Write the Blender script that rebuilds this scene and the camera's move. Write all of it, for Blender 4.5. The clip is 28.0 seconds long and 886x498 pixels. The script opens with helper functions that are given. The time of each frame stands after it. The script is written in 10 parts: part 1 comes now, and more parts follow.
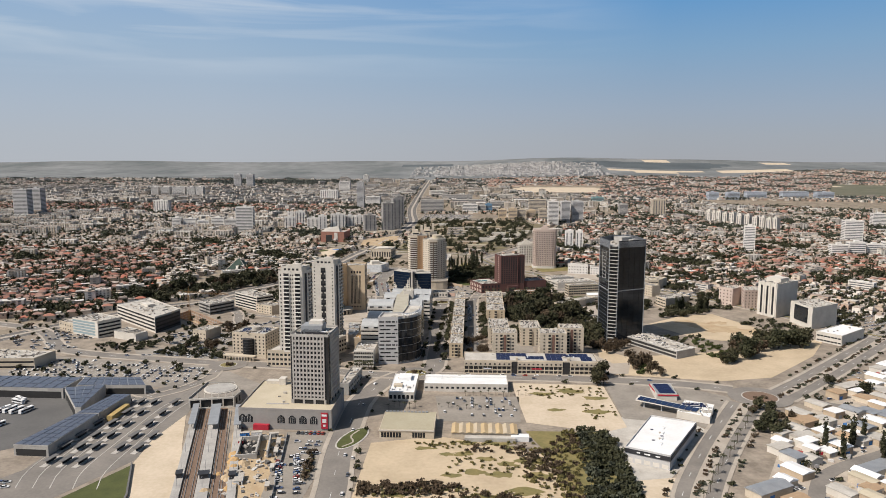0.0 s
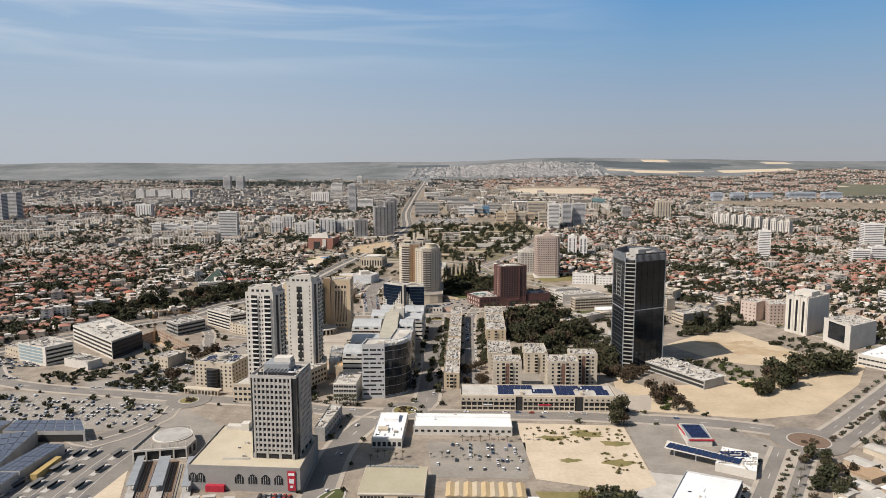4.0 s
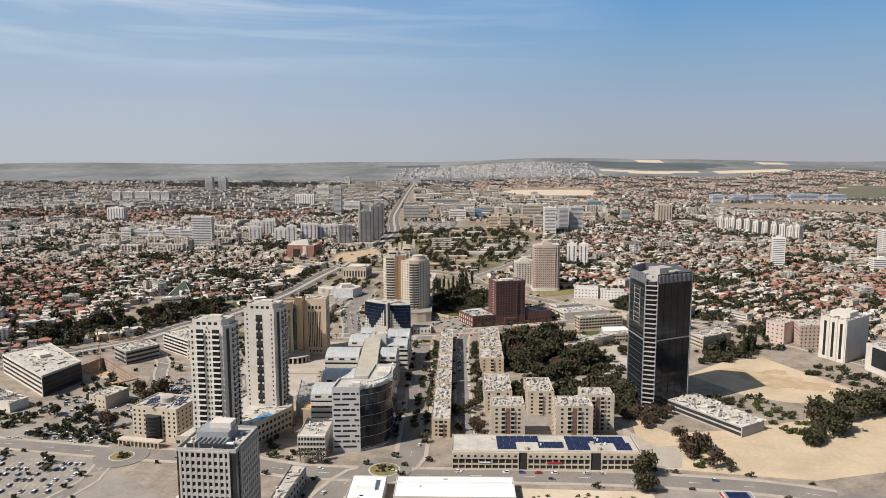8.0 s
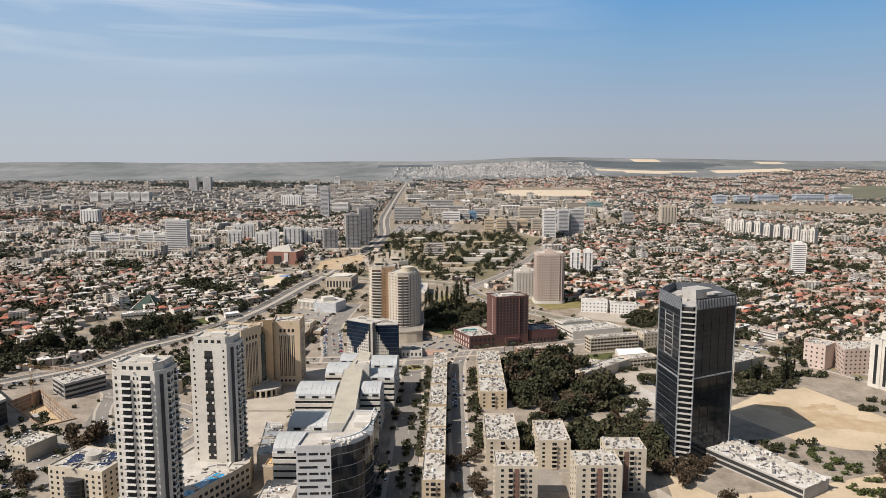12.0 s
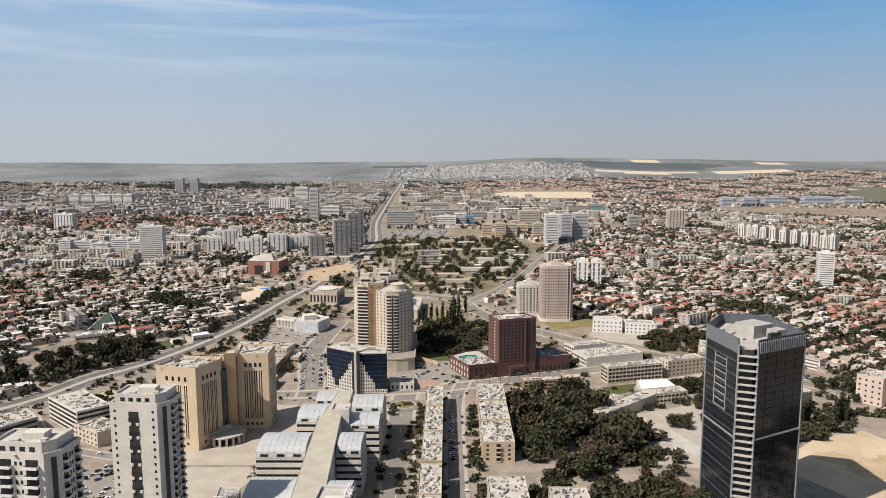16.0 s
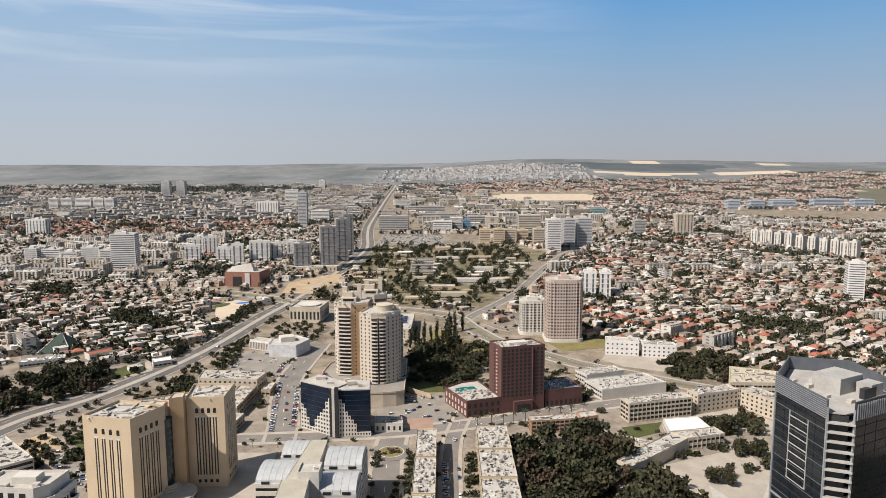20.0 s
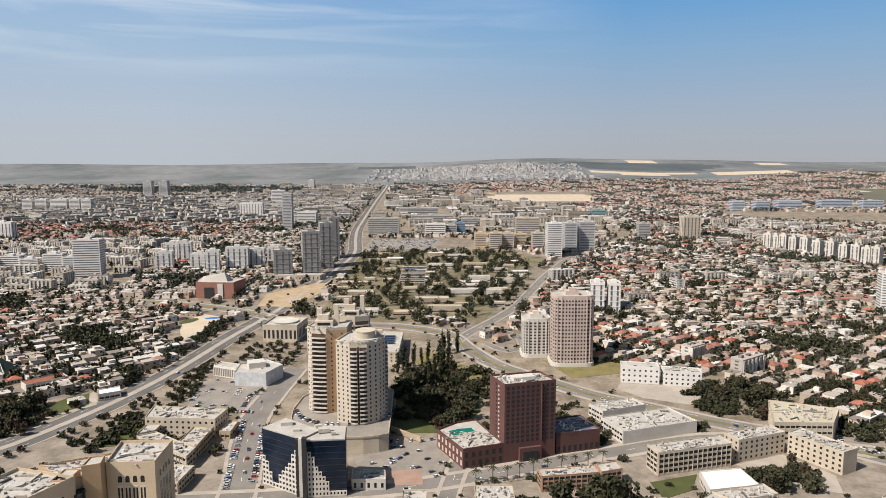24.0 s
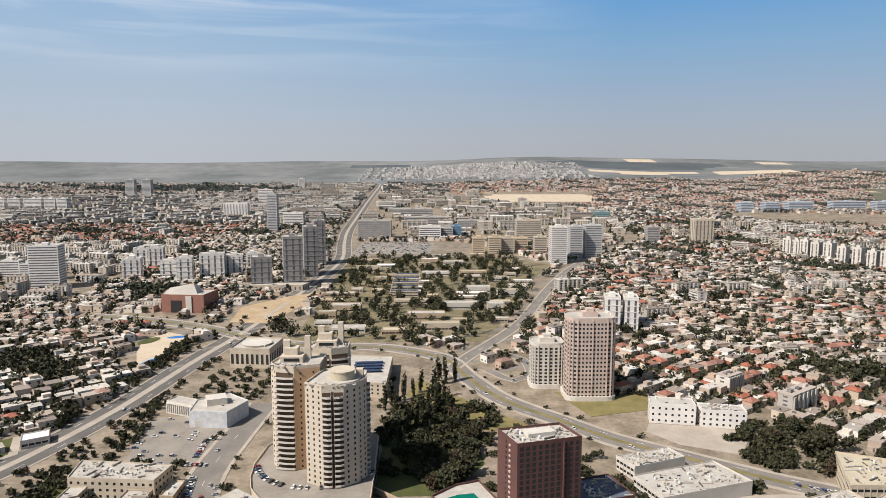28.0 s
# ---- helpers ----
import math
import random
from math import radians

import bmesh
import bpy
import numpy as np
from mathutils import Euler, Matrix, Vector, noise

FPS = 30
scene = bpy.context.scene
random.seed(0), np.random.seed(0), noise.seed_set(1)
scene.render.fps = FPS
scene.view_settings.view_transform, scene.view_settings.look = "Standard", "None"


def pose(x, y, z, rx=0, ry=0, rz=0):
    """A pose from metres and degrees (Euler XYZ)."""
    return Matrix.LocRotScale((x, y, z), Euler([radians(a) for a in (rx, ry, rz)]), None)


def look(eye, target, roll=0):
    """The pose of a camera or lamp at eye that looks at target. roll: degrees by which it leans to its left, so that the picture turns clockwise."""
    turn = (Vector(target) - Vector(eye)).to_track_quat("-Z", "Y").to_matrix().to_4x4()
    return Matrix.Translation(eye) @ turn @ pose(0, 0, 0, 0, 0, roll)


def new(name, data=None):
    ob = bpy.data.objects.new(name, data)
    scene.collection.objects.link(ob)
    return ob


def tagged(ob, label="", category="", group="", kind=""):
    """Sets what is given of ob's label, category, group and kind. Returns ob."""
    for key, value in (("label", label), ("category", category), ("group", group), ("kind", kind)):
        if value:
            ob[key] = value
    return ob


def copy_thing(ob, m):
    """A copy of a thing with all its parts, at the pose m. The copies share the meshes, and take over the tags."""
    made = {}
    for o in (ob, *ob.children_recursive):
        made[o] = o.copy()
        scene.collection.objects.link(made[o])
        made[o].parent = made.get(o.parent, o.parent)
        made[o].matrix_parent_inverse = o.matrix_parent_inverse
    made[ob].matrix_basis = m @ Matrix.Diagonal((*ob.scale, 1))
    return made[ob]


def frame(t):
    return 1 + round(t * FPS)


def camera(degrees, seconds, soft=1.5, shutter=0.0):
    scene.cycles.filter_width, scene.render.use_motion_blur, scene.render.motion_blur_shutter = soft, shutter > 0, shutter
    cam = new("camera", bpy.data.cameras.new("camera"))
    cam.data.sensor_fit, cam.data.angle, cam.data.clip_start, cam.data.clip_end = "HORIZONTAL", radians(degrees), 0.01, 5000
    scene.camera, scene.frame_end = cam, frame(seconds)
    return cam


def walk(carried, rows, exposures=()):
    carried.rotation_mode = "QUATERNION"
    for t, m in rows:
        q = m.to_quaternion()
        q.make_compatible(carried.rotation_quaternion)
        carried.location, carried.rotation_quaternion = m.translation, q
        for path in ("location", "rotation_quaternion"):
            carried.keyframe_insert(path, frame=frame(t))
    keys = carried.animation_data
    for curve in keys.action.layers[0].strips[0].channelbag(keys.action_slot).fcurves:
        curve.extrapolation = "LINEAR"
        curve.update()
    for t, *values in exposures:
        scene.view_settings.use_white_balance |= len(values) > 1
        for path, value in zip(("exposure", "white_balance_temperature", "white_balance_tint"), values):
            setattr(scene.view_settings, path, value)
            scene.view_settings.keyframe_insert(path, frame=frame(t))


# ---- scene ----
cam = camera(64.5, 28.0, 0.8)
PATH = [
    (0, (1.534, 1.503, 187.152), (1.454, 3.485, 186.897), 0.1),
    (3, (1.266, 64.253, 188.292), (1.192, 66.235, 188.038), -0.1),
    (8, (-0.029, 183.719, 191.877), (-0.073, 185.702, 191.622), -0.1),
    (11, (-1.454, 254.536, 191.808), (-1.482, 256.519, 191.551), -0.1),
    (17, (-2.409, 392.692, 193.725), (-2.418, 394.676, 193.469), -0.1),
    (21, (-0.086, 479.003, 193.721), (-0.083, 480.987, 193.469), -0.2),
    (25, (0.456, 569.512, 193.982), (0.479, 571.495, 193.726), -0.1),
    (28, (0.731, 642.481, 193.416), (0.764, 644.464, 193.157), -0.0),
]
walk(cam, [(t, look(eye, target, roll)) for t, eye, target, roll in PATH], ((0, -0.02), (5, 0.03), (11, 0.1), (17, 0.15), (28, 0.14)))

# ---- light ----
SUN_ELEV, SUN_FROM = radians(48), Vector((-0.862, -0.507, 0))
world = bpy.data.worlds.new("sky")
scene.world = world
world.use_nodes = True
wn, wl = world.node_tree.nodes, world.node_tree.links
wn.clear()
sky = wn.new("ShaderNodeTexSky")
sky.sky_type = "NISHITA"
sky.sun_disc = False
sky.sun_elevation = SUN_ELEV
sky.sun_rotation = math.atan2(SUN_FROM.x, SUN_FROM.y)
sky.altitude, sky.air_density, sky.dust_density, sky.ozone_density = 200, 1.0, 0.5, 1.5
bg = wn.new("ShaderNodeBackground")
bg.inputs["Strength"].default_value = 0.05
wo = wn.new("ShaderNodeOutputWorld")
wl.new(sky.outputs[0], bg.inputs[0])
# dust haze towards the horizon and thin high cirrus
way = wn.new("ShaderNodeTexCoord")
sep = wn.new("ShaderNodeSeparateXYZ")
wl.new(way.outputs["Generated"], sep.inputs[0])
ramp = wn.new("ShaderNodeValToRGB")
STOPS = ((0.0, (0.385, 0.405, 0.445)), (0.03, (0.37, 0.41, 0.47)), (0.065, (0.335, 0.41, 0.515)), (0.144, (0.225, 0.385, 0.58)), (0.225, (0.11, 0.315, 0.62)), (0.5, (0.04, 0.12, 0.3)))
for i, (pos, v) in enumerate(STOPS):
    e = ramp.color_ramp.elements[i] if i < 2 else ramp.color_ramp.elements.new(pos)
    e.position, e.color = pos, (*v, 1)
wl.new(sep.outputs["Z"], ramp.inputs[0])
haze = wn.new("ShaderNodeBackground")
wl.new(ramp.outputs[0], haze.inputs[0])
share = wn.new("ShaderNodeMapRange")
share.inputs["From Min"].default_value, share.inputs["From Max"].default_value, share.inputs["To Min"].default_value, share.inputs["To Max"].default_value = 0.2, 0.5, 0.94, 0.0
wl.new(sep.outputs["Z"], share.inputs["Value"])
mixh = wn.new("ShaderNodeMixShader")
wl.new(share.outputs[0], mixh.inputs[0])
wl.new(bg.outputs[0], mixh.inputs[1])
wl.new(haze.outputs[0], mixh.inputs[2])
mp = wn.new("ShaderNodeMapping")
mp.inputs["Rotation"].default_value = (0.0, radians(3), 0.0)
mp.inputs["Scale"].default_value = (2.2, 1.0, 26.0)
wl.new(way.outputs["Generated"], mp.inputs[0])
cl = wn.new("ShaderNodeTexNoise")
cl.inputs["Scale"].default_value, cl.inputs["Detail"].default_value, cl.inputs["Distortion"].default_value = 1.6, 7, 0.5
wl.new(mp.outputs[0], cl.inputs[0])
cr0 = wn.new("ShaderNodeMapRange")
cr0.inputs["From Min"].default_value, cr0.inputs["From Max"].default_value, cr0.inputs["To Max"].default_value = 0.43, 0.76, 0.85
wl.new(cl.outputs[0], cr0.inputs["Value"])
hi = wn.new("ShaderNodeMapRange")
hi.inputs["From Min"].default_value, hi.inputs["From Max"].default_value = 0.10, 0.20
wl.new(sep.outputs["Z"], hi.inputs["Value"])
west = wn.new("ShaderNodeMapRange")
west.inputs["From Min"].default_value, west.inputs["From Max"].default_value, west.inputs["To Min"].default_value, west.inputs["To Max"].default_value = -0.35, 0.25, 1.0, 0.0
wl.new(sep.outputs["X"], west.inputs["Value"])
cw = wn.new("ShaderNodeMath")
cw.operation = "MULTIPLY"
wl.new(hi.outputs[0], cw.inputs[0])
wl.new(west.outputs[0], cw.inputs[1])
cm0 = wn.new("ShaderNodeMath")
cm0.operation = "MULTIPLY"
wl.new(cr0.outputs[0], cm0.inputs[0])
wl.new(cw.outputs[0], cm0.inputs[1])
veil = wn.new("ShaderNodeMath")
veil.operation = "MULTIPLY_ADD"
veil.inputs[1].default_value = 0.30
wl.new(west.outputs[0], veil.inputs[0])
wl.new(cm0.outputs[0], veil.inputs[2])
cloud = wn.new("ShaderNodeBackground")
cloud.inputs[0].default_value = (0.62, 0.68, 0.75, 1)
mixc = wn.new("ShaderNodeMixShader")
wl.new(veil.outputs[0], mixc.inputs[0])
wl.new(mixh.outputs[0], mixc.inputs[1])
wl.new(cloud.outputs[0], mixc.inputs[2])
wl.new(mixc.outputs[0], wo.inputs[0])
sun = bpy.data.lights.new("sun", "SUN")
sun.energy, sun.angle, sun.color = 5.6, radians(0.5), (1.0, 0.925, 0.85)
sun_ob = new("sun", sun)
sun_dir = SUN_FROM * math.cos(SUN_ELEV) + Vector((0, 0, math.sin(SUN_ELEV)))
sun_ob.matrix_world = look(sun_dir * 900, (0, 0, 0))

# ---- materials ----
MATS = {}


def mat(name, col, col2=None, rough=0.85, metal=0.0, scale=0.3, fine=2.5, bump=0.15, per="", amount=0.5, spec=0.3):
    """Colour with stains at two scales; per: vary by 'object' or by 'island'."""
    if name in MATS:
        return MATS[name]
    m = bpy.data.materials.new(name)
    m.use_nodes = True
    n, l = m.node_tree.nodes, m.node_tree.links
    p = n["Principled BSDF"]
    p.inputs["Roughness"].default_value, p.inputs["Metallic"].default_value = rough, metal
    p.inputs["Specular IOR Level"].default_value = spec
    col2 = col2 or tuple(c * 0.72 for c in col)
    tc = n.new("ShaderNodeTexCoord")
    a = n.new("ShaderNodeTexNoise")
    a.inputs["Scale"].default_value, a.inputs["Detail"].default_value = scale, 5
    b = n.new("ShaderNodeTexNoise")
    b.inputs["Scale"].default_value, b.inputs["Detail"].default_value = fine, 6
    geo = n.new("ShaderNodeNewGeometry")
    for t in (a, b):
        l.new(geo.outputs["Position"], t.inputs["Vector"])
    mx = n.new("ShaderNodeMath")
    mx.operation = "MULTIPLY_ADD"
    l.new(a.outputs[0], mx.inputs[0])
    mx.inputs[1].default_value = 0.65
    m2 = n.new("ShaderNodeMath")
    m2.operation = "MULTIPLY"
    l.new(b.outputs[0], m2.inputs[0])
    m2.inputs[1].default_value = 0.35
    l.new(m2.outputs[0], mx.inputs[2])
    rp = n.new("ShaderNodeMapRange")
    rp.inputs["From Min"].default_value, rp.inputs["From Max"].default_value = 0.36, 0.64
    l.new(mx.outputs[0], rp.inputs["Value"])
    mix = n.new("ShaderNodeMix")
    mix.data_type = "RGBA"
    mix.inputs["A"].default_value, mix.inputs["B"].default_value = (*col, 1), (*col2, 1)
    l.new(rp.outputs[0], mix.inputs["Factor"])
    out = mix.outputs["Result"]
    if per:
        src = n.new("ShaderNodeObjectInfo").outputs["Random"] if per == "object" else geo.outputs["Random Per Island"]
        hs = n.new("ShaderNodeHueSaturation")
        mr = n.new("ShaderNodeMapRange")
        mr.inputs["To Min"].default_value, mr.inputs["To Max"].default_value = 1 - amount, 1 + amount * 0.6
        l.new(src, mr.inputs["Value"])
        l.new(mr.outputs[0], hs.inputs["Value"])
        l.new(out, hs.inputs["Color"])
        out = hs.outputs[0]
    l.new(out, p.inputs["Base Color"])
    if bump:
        bp = n.new("ShaderNodeBump")
        bp.inputs["Strength"].default_value = bump
        l.new(b.outputs[0], bp.inputs["Height"])
        l.new(bp.outputs[0], p.inputs["Normal"])
    MATS[name] = m
    return m


def ramp_mat(name, stops, per="island", rough=0.85, metal=0.0, spec=0.3, fine=1.5):
    """A colour picked from steps for each piece, with fine stains."""
    if name in MATS:
        return MATS[name]
    m = bpy.data.materials.new(name)
    m.use_nodes = True
    n, l = m.node_tree.nodes, m.node_tree.links
    p = n["Principled BSDF"]
    p.inputs["Roughness"].default_value, p.inputs["Metallic"].default_value = rough, metal
    p.inputs["Specular IOR Level"].default_value = spec
    geo = n.new("ShaderNodeNewGeometry")
    src = n.new("ShaderNodeObjectInfo").outputs["Random"] if per == "object" else geo.outputs["Random Per Island"]
    cr = n.new("ShaderNodeValToRGB")
    cr.color_ramp.interpolation = "CONSTANT"
    el = cr.color_ramp.elements
    while len(el) < len(stops):
        el.new(0.5)
    for i, c in enumerate(stops):
        el[i].position, el[i].color = i / len(stops), (*c, 1)
    l.new(src, cr.inputs[0])
    b = n.new("ShaderNodeTexNoise")
    b.inputs["Scale"].default_value, b.inputs["Detail"].default_value = fine, 5
    l.new(geo.outputs["Position"], b.inputs["Vector"])
    mr = n.new("ShaderNodeMapRange")
    mr.inputs["From Min"].default_value, mr.inputs["From Max"].default_value = 0.3, 0.7
    mr.inputs["To Min"].default_value, mr.inputs["To Max"].default_value = 0.78, 1.12
    l.new(b.outputs[0], mr.inputs["Value"])
    hs = n.new("ShaderNodeHueSaturation")
    l.new(mr.outputs[0], hs.inputs["Value"])
    l.new(cr.outputs[0], hs.inputs["Color"])
    l.new(hs.outputs[0], p.inputs["Base Color"])
    MATS[name] = m
    return m


concrete = mat("concrete_grey", (0.42, 0.40, 0.37), scale=0.12, fine=0.9)
white_wall = mat("white_render", (0.60, 0.56, 0.50), (0.49, 0.455, 0.40), scale=0.1, fine=0.8)
grey_wall = mat("pale_grey_cladding", (0.50, 0.49, 0.48), (0.42, 0.41, 0.40), scale=0.12, fine=0.7)
cream_wall = mat("cream_render", (0.54, 0.465, 0.365), (0.43, 0.365, 0.28), scale=0.1, fine=0.8)
beige_wall = mat("beige_stone", (0.56, 0.445, 0.31), (0.49, 0.38, 0.255), scale=0.08, fine=0.8)
tan_wall = mat("tan_plaster", (0.47, 0.37, 0.26), (0.36, 0.28, 0.20), scale=0.1, fine=0.9)
ochre_wall = mat("ochre_stone", (0.50, 0.345, 0.20), (0.43, 0.29, 0.165), scale=0.08, fine=0.8)
pink_wall = mat("pinkish_stone", (0.54, 0.435, 0.375), (0.46, 0.365, 0.31), scale=0.1, fine=0.8)
red_brick = mat("dark_red_brick", (0.125, 0.061, 0.053), (0.095, 0.047, 0.041), scale=0.1, fine=1.5)
white_roof = mat("white_sheet_roof", (0.78, 0.78, 0.77), (0.68, 0.67, 0.65), scale=0.08, fine=0.7, rough=0.6)
pale_roof = mat("dusty_pale_roof", (0.50, 0.47, 0.42), (0.36, 0.33, 0.29), scale=0.12, fine=0.8)
beige_roof = mat("beige_membrane_roof", (0.50, 0.44, 0.33), (0.43, 0.37, 0.27), scale=0.08, fine=0.7)
olive_roof = mat("dusty_khaki_roof", (0.40, 0.36, 0.26), (0.34, 0.30, 0.21), scale=0.08, fine=0.6)
grey_metal = mat("weathered_grey_metal", (0.36, 0.37, 0.38), (0.28, 0.29, 0.30), rough=0.5, metal=0.3, scale=0.2)
barrel_mat = mat("pale_blue_grey_sheet", (0.45, 0.455, 0.45), (0.36, 0.365, 0.36), rough=0.45, scale=0.15, fine=0.9)
dark_metal = mat("dark_metal", (0.05, 0.05, 0.055), rough=0.5, metal=0.3, scale=0.3)
# near black for shade inside bays and gaps; also panes and doors
dark_gap = mat("recess_shade_and_dark_panes", (0.035, 0.034, 0.033), rough=0.7, scale=0.4)
glass_dark = mat("dark_window_glass", (0.018, 0.019, 0.021), (0.035, 0.036, 0.038), rough=0.25, scale=0.15, fine=0.5, bump=0, spec=0.25)
glass_blue = mat("blue_mirror_glass", (0.005, 0.010, 0.022), (0.010, 0.02, 0.038), rough=0.15, scale=0.1, fine=0.5, bump=0, spec=0.3)
glass_black = mat("black_curtain_glass", (0.012, 0.014, 0.017), (0.022, 0.026, 0.03), rough=0.1, scale=0.06, fine=0.4, bump=0.02, spec=0.35)
glass_green = mat("green_glass", (0.006, 0.018, 0.02), (0.01, 0.028, 0.03), rough=0.1, bump=0, spec=0.5)
solar = mat("blue_solar_panel", (0.012, 0.018, 0.05), (0.02, 0.03, 0.075), rough=0.25, scale=0.3, bump=0, spec=0.5)
solar_grey = mat("dusty_solar_panel", (0.06, 0.075, 0.11), (0.09, 0.10, 0.13), rough=0.35, scale=0.3, bump=0, spec=0.4)
asphalt = mat("asphalt", (0.235, 0.212, 0.186), (0.165, 0.15, 0.134), scale=0.05, fine=0.5, rough=0.9)
asphalt_dark = mat("dark_asphalt", (0.13, 0.125, 0.12), (0.10, 0.097, 0.094), scale=0.04, fine=0.5, rough=0.9)
paving = mat("pale_paving", (0.42, 0.37, 0.31), (0.33, 0.285, 0.235), scale=0.09, fine=0.8)
paving_red = mat("reddish_paving", (0.38, 0.25, 0.19), (0.30, 0.2, 0.15), scale=0.12, fine=0.8)
kerb_mat = mat("kerb_concrete", (0.5, 0.47, 0.43), scale=0.3)
sand = mat("bare_sand", (0.53, 0.425, 0.295), (0.41, 0.325, 0.22), scale=0.035, fine=0.35)
sand_pale = mat("pale_sand", (0.57, 0.475, 0.36), (0.46, 0.375, 0.27), scale=0.05, fine=0.4)
orange_soil = mat("orange_soil", (0.52, 0.33, 0.15), (0.44, 0.28, 0.13), scale=0.08, fine=0.5)
grass = mat("lawn", (0.085, 0.095, 0.03), (0.06, 0.068, 0.022), scale=0.12, fine=0.8)
tower_grey = mat("warm_grey_cladding", (0.44, 0.415, 0.385), (0.36, 0.34, 0.315), scale=0.12, fine=0.7)
dusty_lot = mat("dusty_asphalt", (0.30, 0.268, 0.228), (0.21, 0.187, 0.16), scale=0.06, fine=0.4, rough=0.9)
site_soil = mat("dug_tan_soil", (0.46, 0.36, 0.235), (0.36, 0.255, 0.15), scale=0.1, fine=0.6)
canopy_grey = mat("dusty_dark_sheet", (0.15, 0.145, 0.14), (0.11, 0.107, 0.105), scale=0.3)
ochre_paint = mat("faded_ochre_paint", (0.42, 0.30, 0.12), (0.36, 0.26, 0.11), scale=0.3)
dry_grass = mat("dry_grass", (0.24, 0.19, 0.08), (0.14, 0.13, 0.05), scale=0.1, fine=0.6)
leaf = mat("dusty_leaves", (0.058, 0.058, 0.027), (0.030, 0.032, 0.015), scale=0.2, fine=1.2, per="island", amount=0.45, bump=0, rough=0.8)
tuft = mat("yellow_olive_tufts", (0.20, 0.165, 0.06), (0.11, 0.10, 0.038), scale=0.2, fine=1.2, per="island", amount=0.45, bump=0)
leaf_olive = mat("sunlit_olive_leaves", (0.07, 0.064, 0.03), (0.04, 0.038, 0.02), scale=0.2, fine=1.2, per="island", amount=0.45, bump=0, rough=0.8)
white_far = mat("bright_white_render", (0.72, 0.69, 0.65), (0.62, 0.59, 0.55), scale=0.1, fine=0.8)
# far windows lifted from dark to grey, haze put into their colour
far_pane = mat("hazed_window_bands", (0.12, 0.12, 0.125), (0.085, 0.085, 0.09), rough=0.5, bump=0)
road_dark = mat("worn_dark_asphalt", (0.15, 0.138, 0.126), (0.105, 0.098, 0.09), scale=0.05, fine=0.5, rough=0.9)
# outer trees: haze put into the leaf colour; also plain olive scrub
leaf_mid = mat("olive_and_hazed_leaves", (0.075, 0.08, 0.05), (0.045, 0.05, 0.034), scale=0.2, fine=1.2, per="island", amount=0.45, bump=0)
# far trees: leaf colour greyed and paled for distance haze
leaf_far = mat("hazed_far_leaves", (0.11, 0.118, 0.10), (0.075, 0.082, 0.07), scale=0.2, fine=1.2, per="island", amount=0.35, bump=0)
leaf_brown = mat("bare_brown_twigs", (0.10, 0.068, 0.042), (0.065, 0.048, 0.028), scale=0.2, fine=1.2, per="island", amount=0.45, bump=0)
bark = mat("bark", (0.12, 0.09, 0.065), scale=1.0)
red_paint = mat("red_paint", (0.45, 0.03, 0.05), scale=0.4)
blue_paint = mat("blue_paint", (0.04, 0.18, 0.5), scale=0.4)
yellow_paint = mat("yellow_paint", (0.6, 0.36, 0.06), scale=0.4)
white_paint = mat("white_paint", (0.78, 0.78, 0.77), scale=0.4)
pool_water = mat("pool_water", (0.02, 0.22, 0.45), (0.03, 0.28, 0.5), rough=0.05, bump=0.03)
green_water = mat("green_pool_water", (0.0, 0.12, 0.075), (0.0, 0.15, 0.10), rough=0.08, bump=0.03)
tile_red = mat("red_roof_tiles", (0.36, 0.13, 0.08), (0.28, 0.10, 0.06), scale=0.3, fine=1.5, per="object", amount=0.3)
rail_bed = mat("railway_ballast", (0.20, 0.135, 0.095), (0.15, 0.10, 0.07), scale=0.4, fine=2)
car_paint = ramp_mat("car_paint", [(0.75, 0.75, 0.74), (0.7, 0.7, 0.7), (0.03, 0.03, 0.035), (0.33, 0.34, 0.35), (0.78, 0.78, 0.77), (0.10, 0.11, 0.13), (0.05, 0.09, 0.2), (0.5, 0.5, 0.5), (0.32, 0.04, 0.03)], per="object", rough=0.3, spec=0.5)
house_walls = ramp_mat("house_render", [(0.545, 0.458, 0.37), (0.624, 0.556, 0.478), (0.448, 0.356, 0.273), (0.39, 0.312, 0.248), (0.682, 0.629, 0.565), (0.507, 0.399, 0.312), (0.467, 0.332, 0.253)])
flat_roofs = ramp_mat("house_flat_roofs", [(0.401, 0.35, 0.297), (0.485, 0.443, 0.389), (0.3, 0.251, 0.213), (0.618, 0.593, 0.551), (0.384, 0.313, 0.259), (0.234, 0.196, 0.167), (0.434, 0.371, 0.318), (0.535, 0.493, 0.447)])
red_roofs = ramp_mat("house_tiled_roofs", [(0.27, 0.125, 0.09), (0.33, 0.16, 0.115), (0.22, 0.12, 0.095), (0.33, 0.21, 0.165), (0.36, 0.14, 0.095), (0.28, 0.18, 0.145)])
block_walls = ramp_mat("block_render", [(0.506, 0.446, 0.367), (0.577, 0.542, 0.48), (0.437, 0.375, 0.297), (0.612, 0.577, 0.524), (0.402, 0.367, 0.324)])
junk = ramp_mat("roof_junk", [(0.56, 0.54, 0.50), (0.44, 0.41, 0.37), (0.12, 0.115, 0.11), (0.48, 0.44, 0.38), (0.22, 0.205, 0.19), (0.36, 0.31, 0.26)])

# ---- mesh tools ----


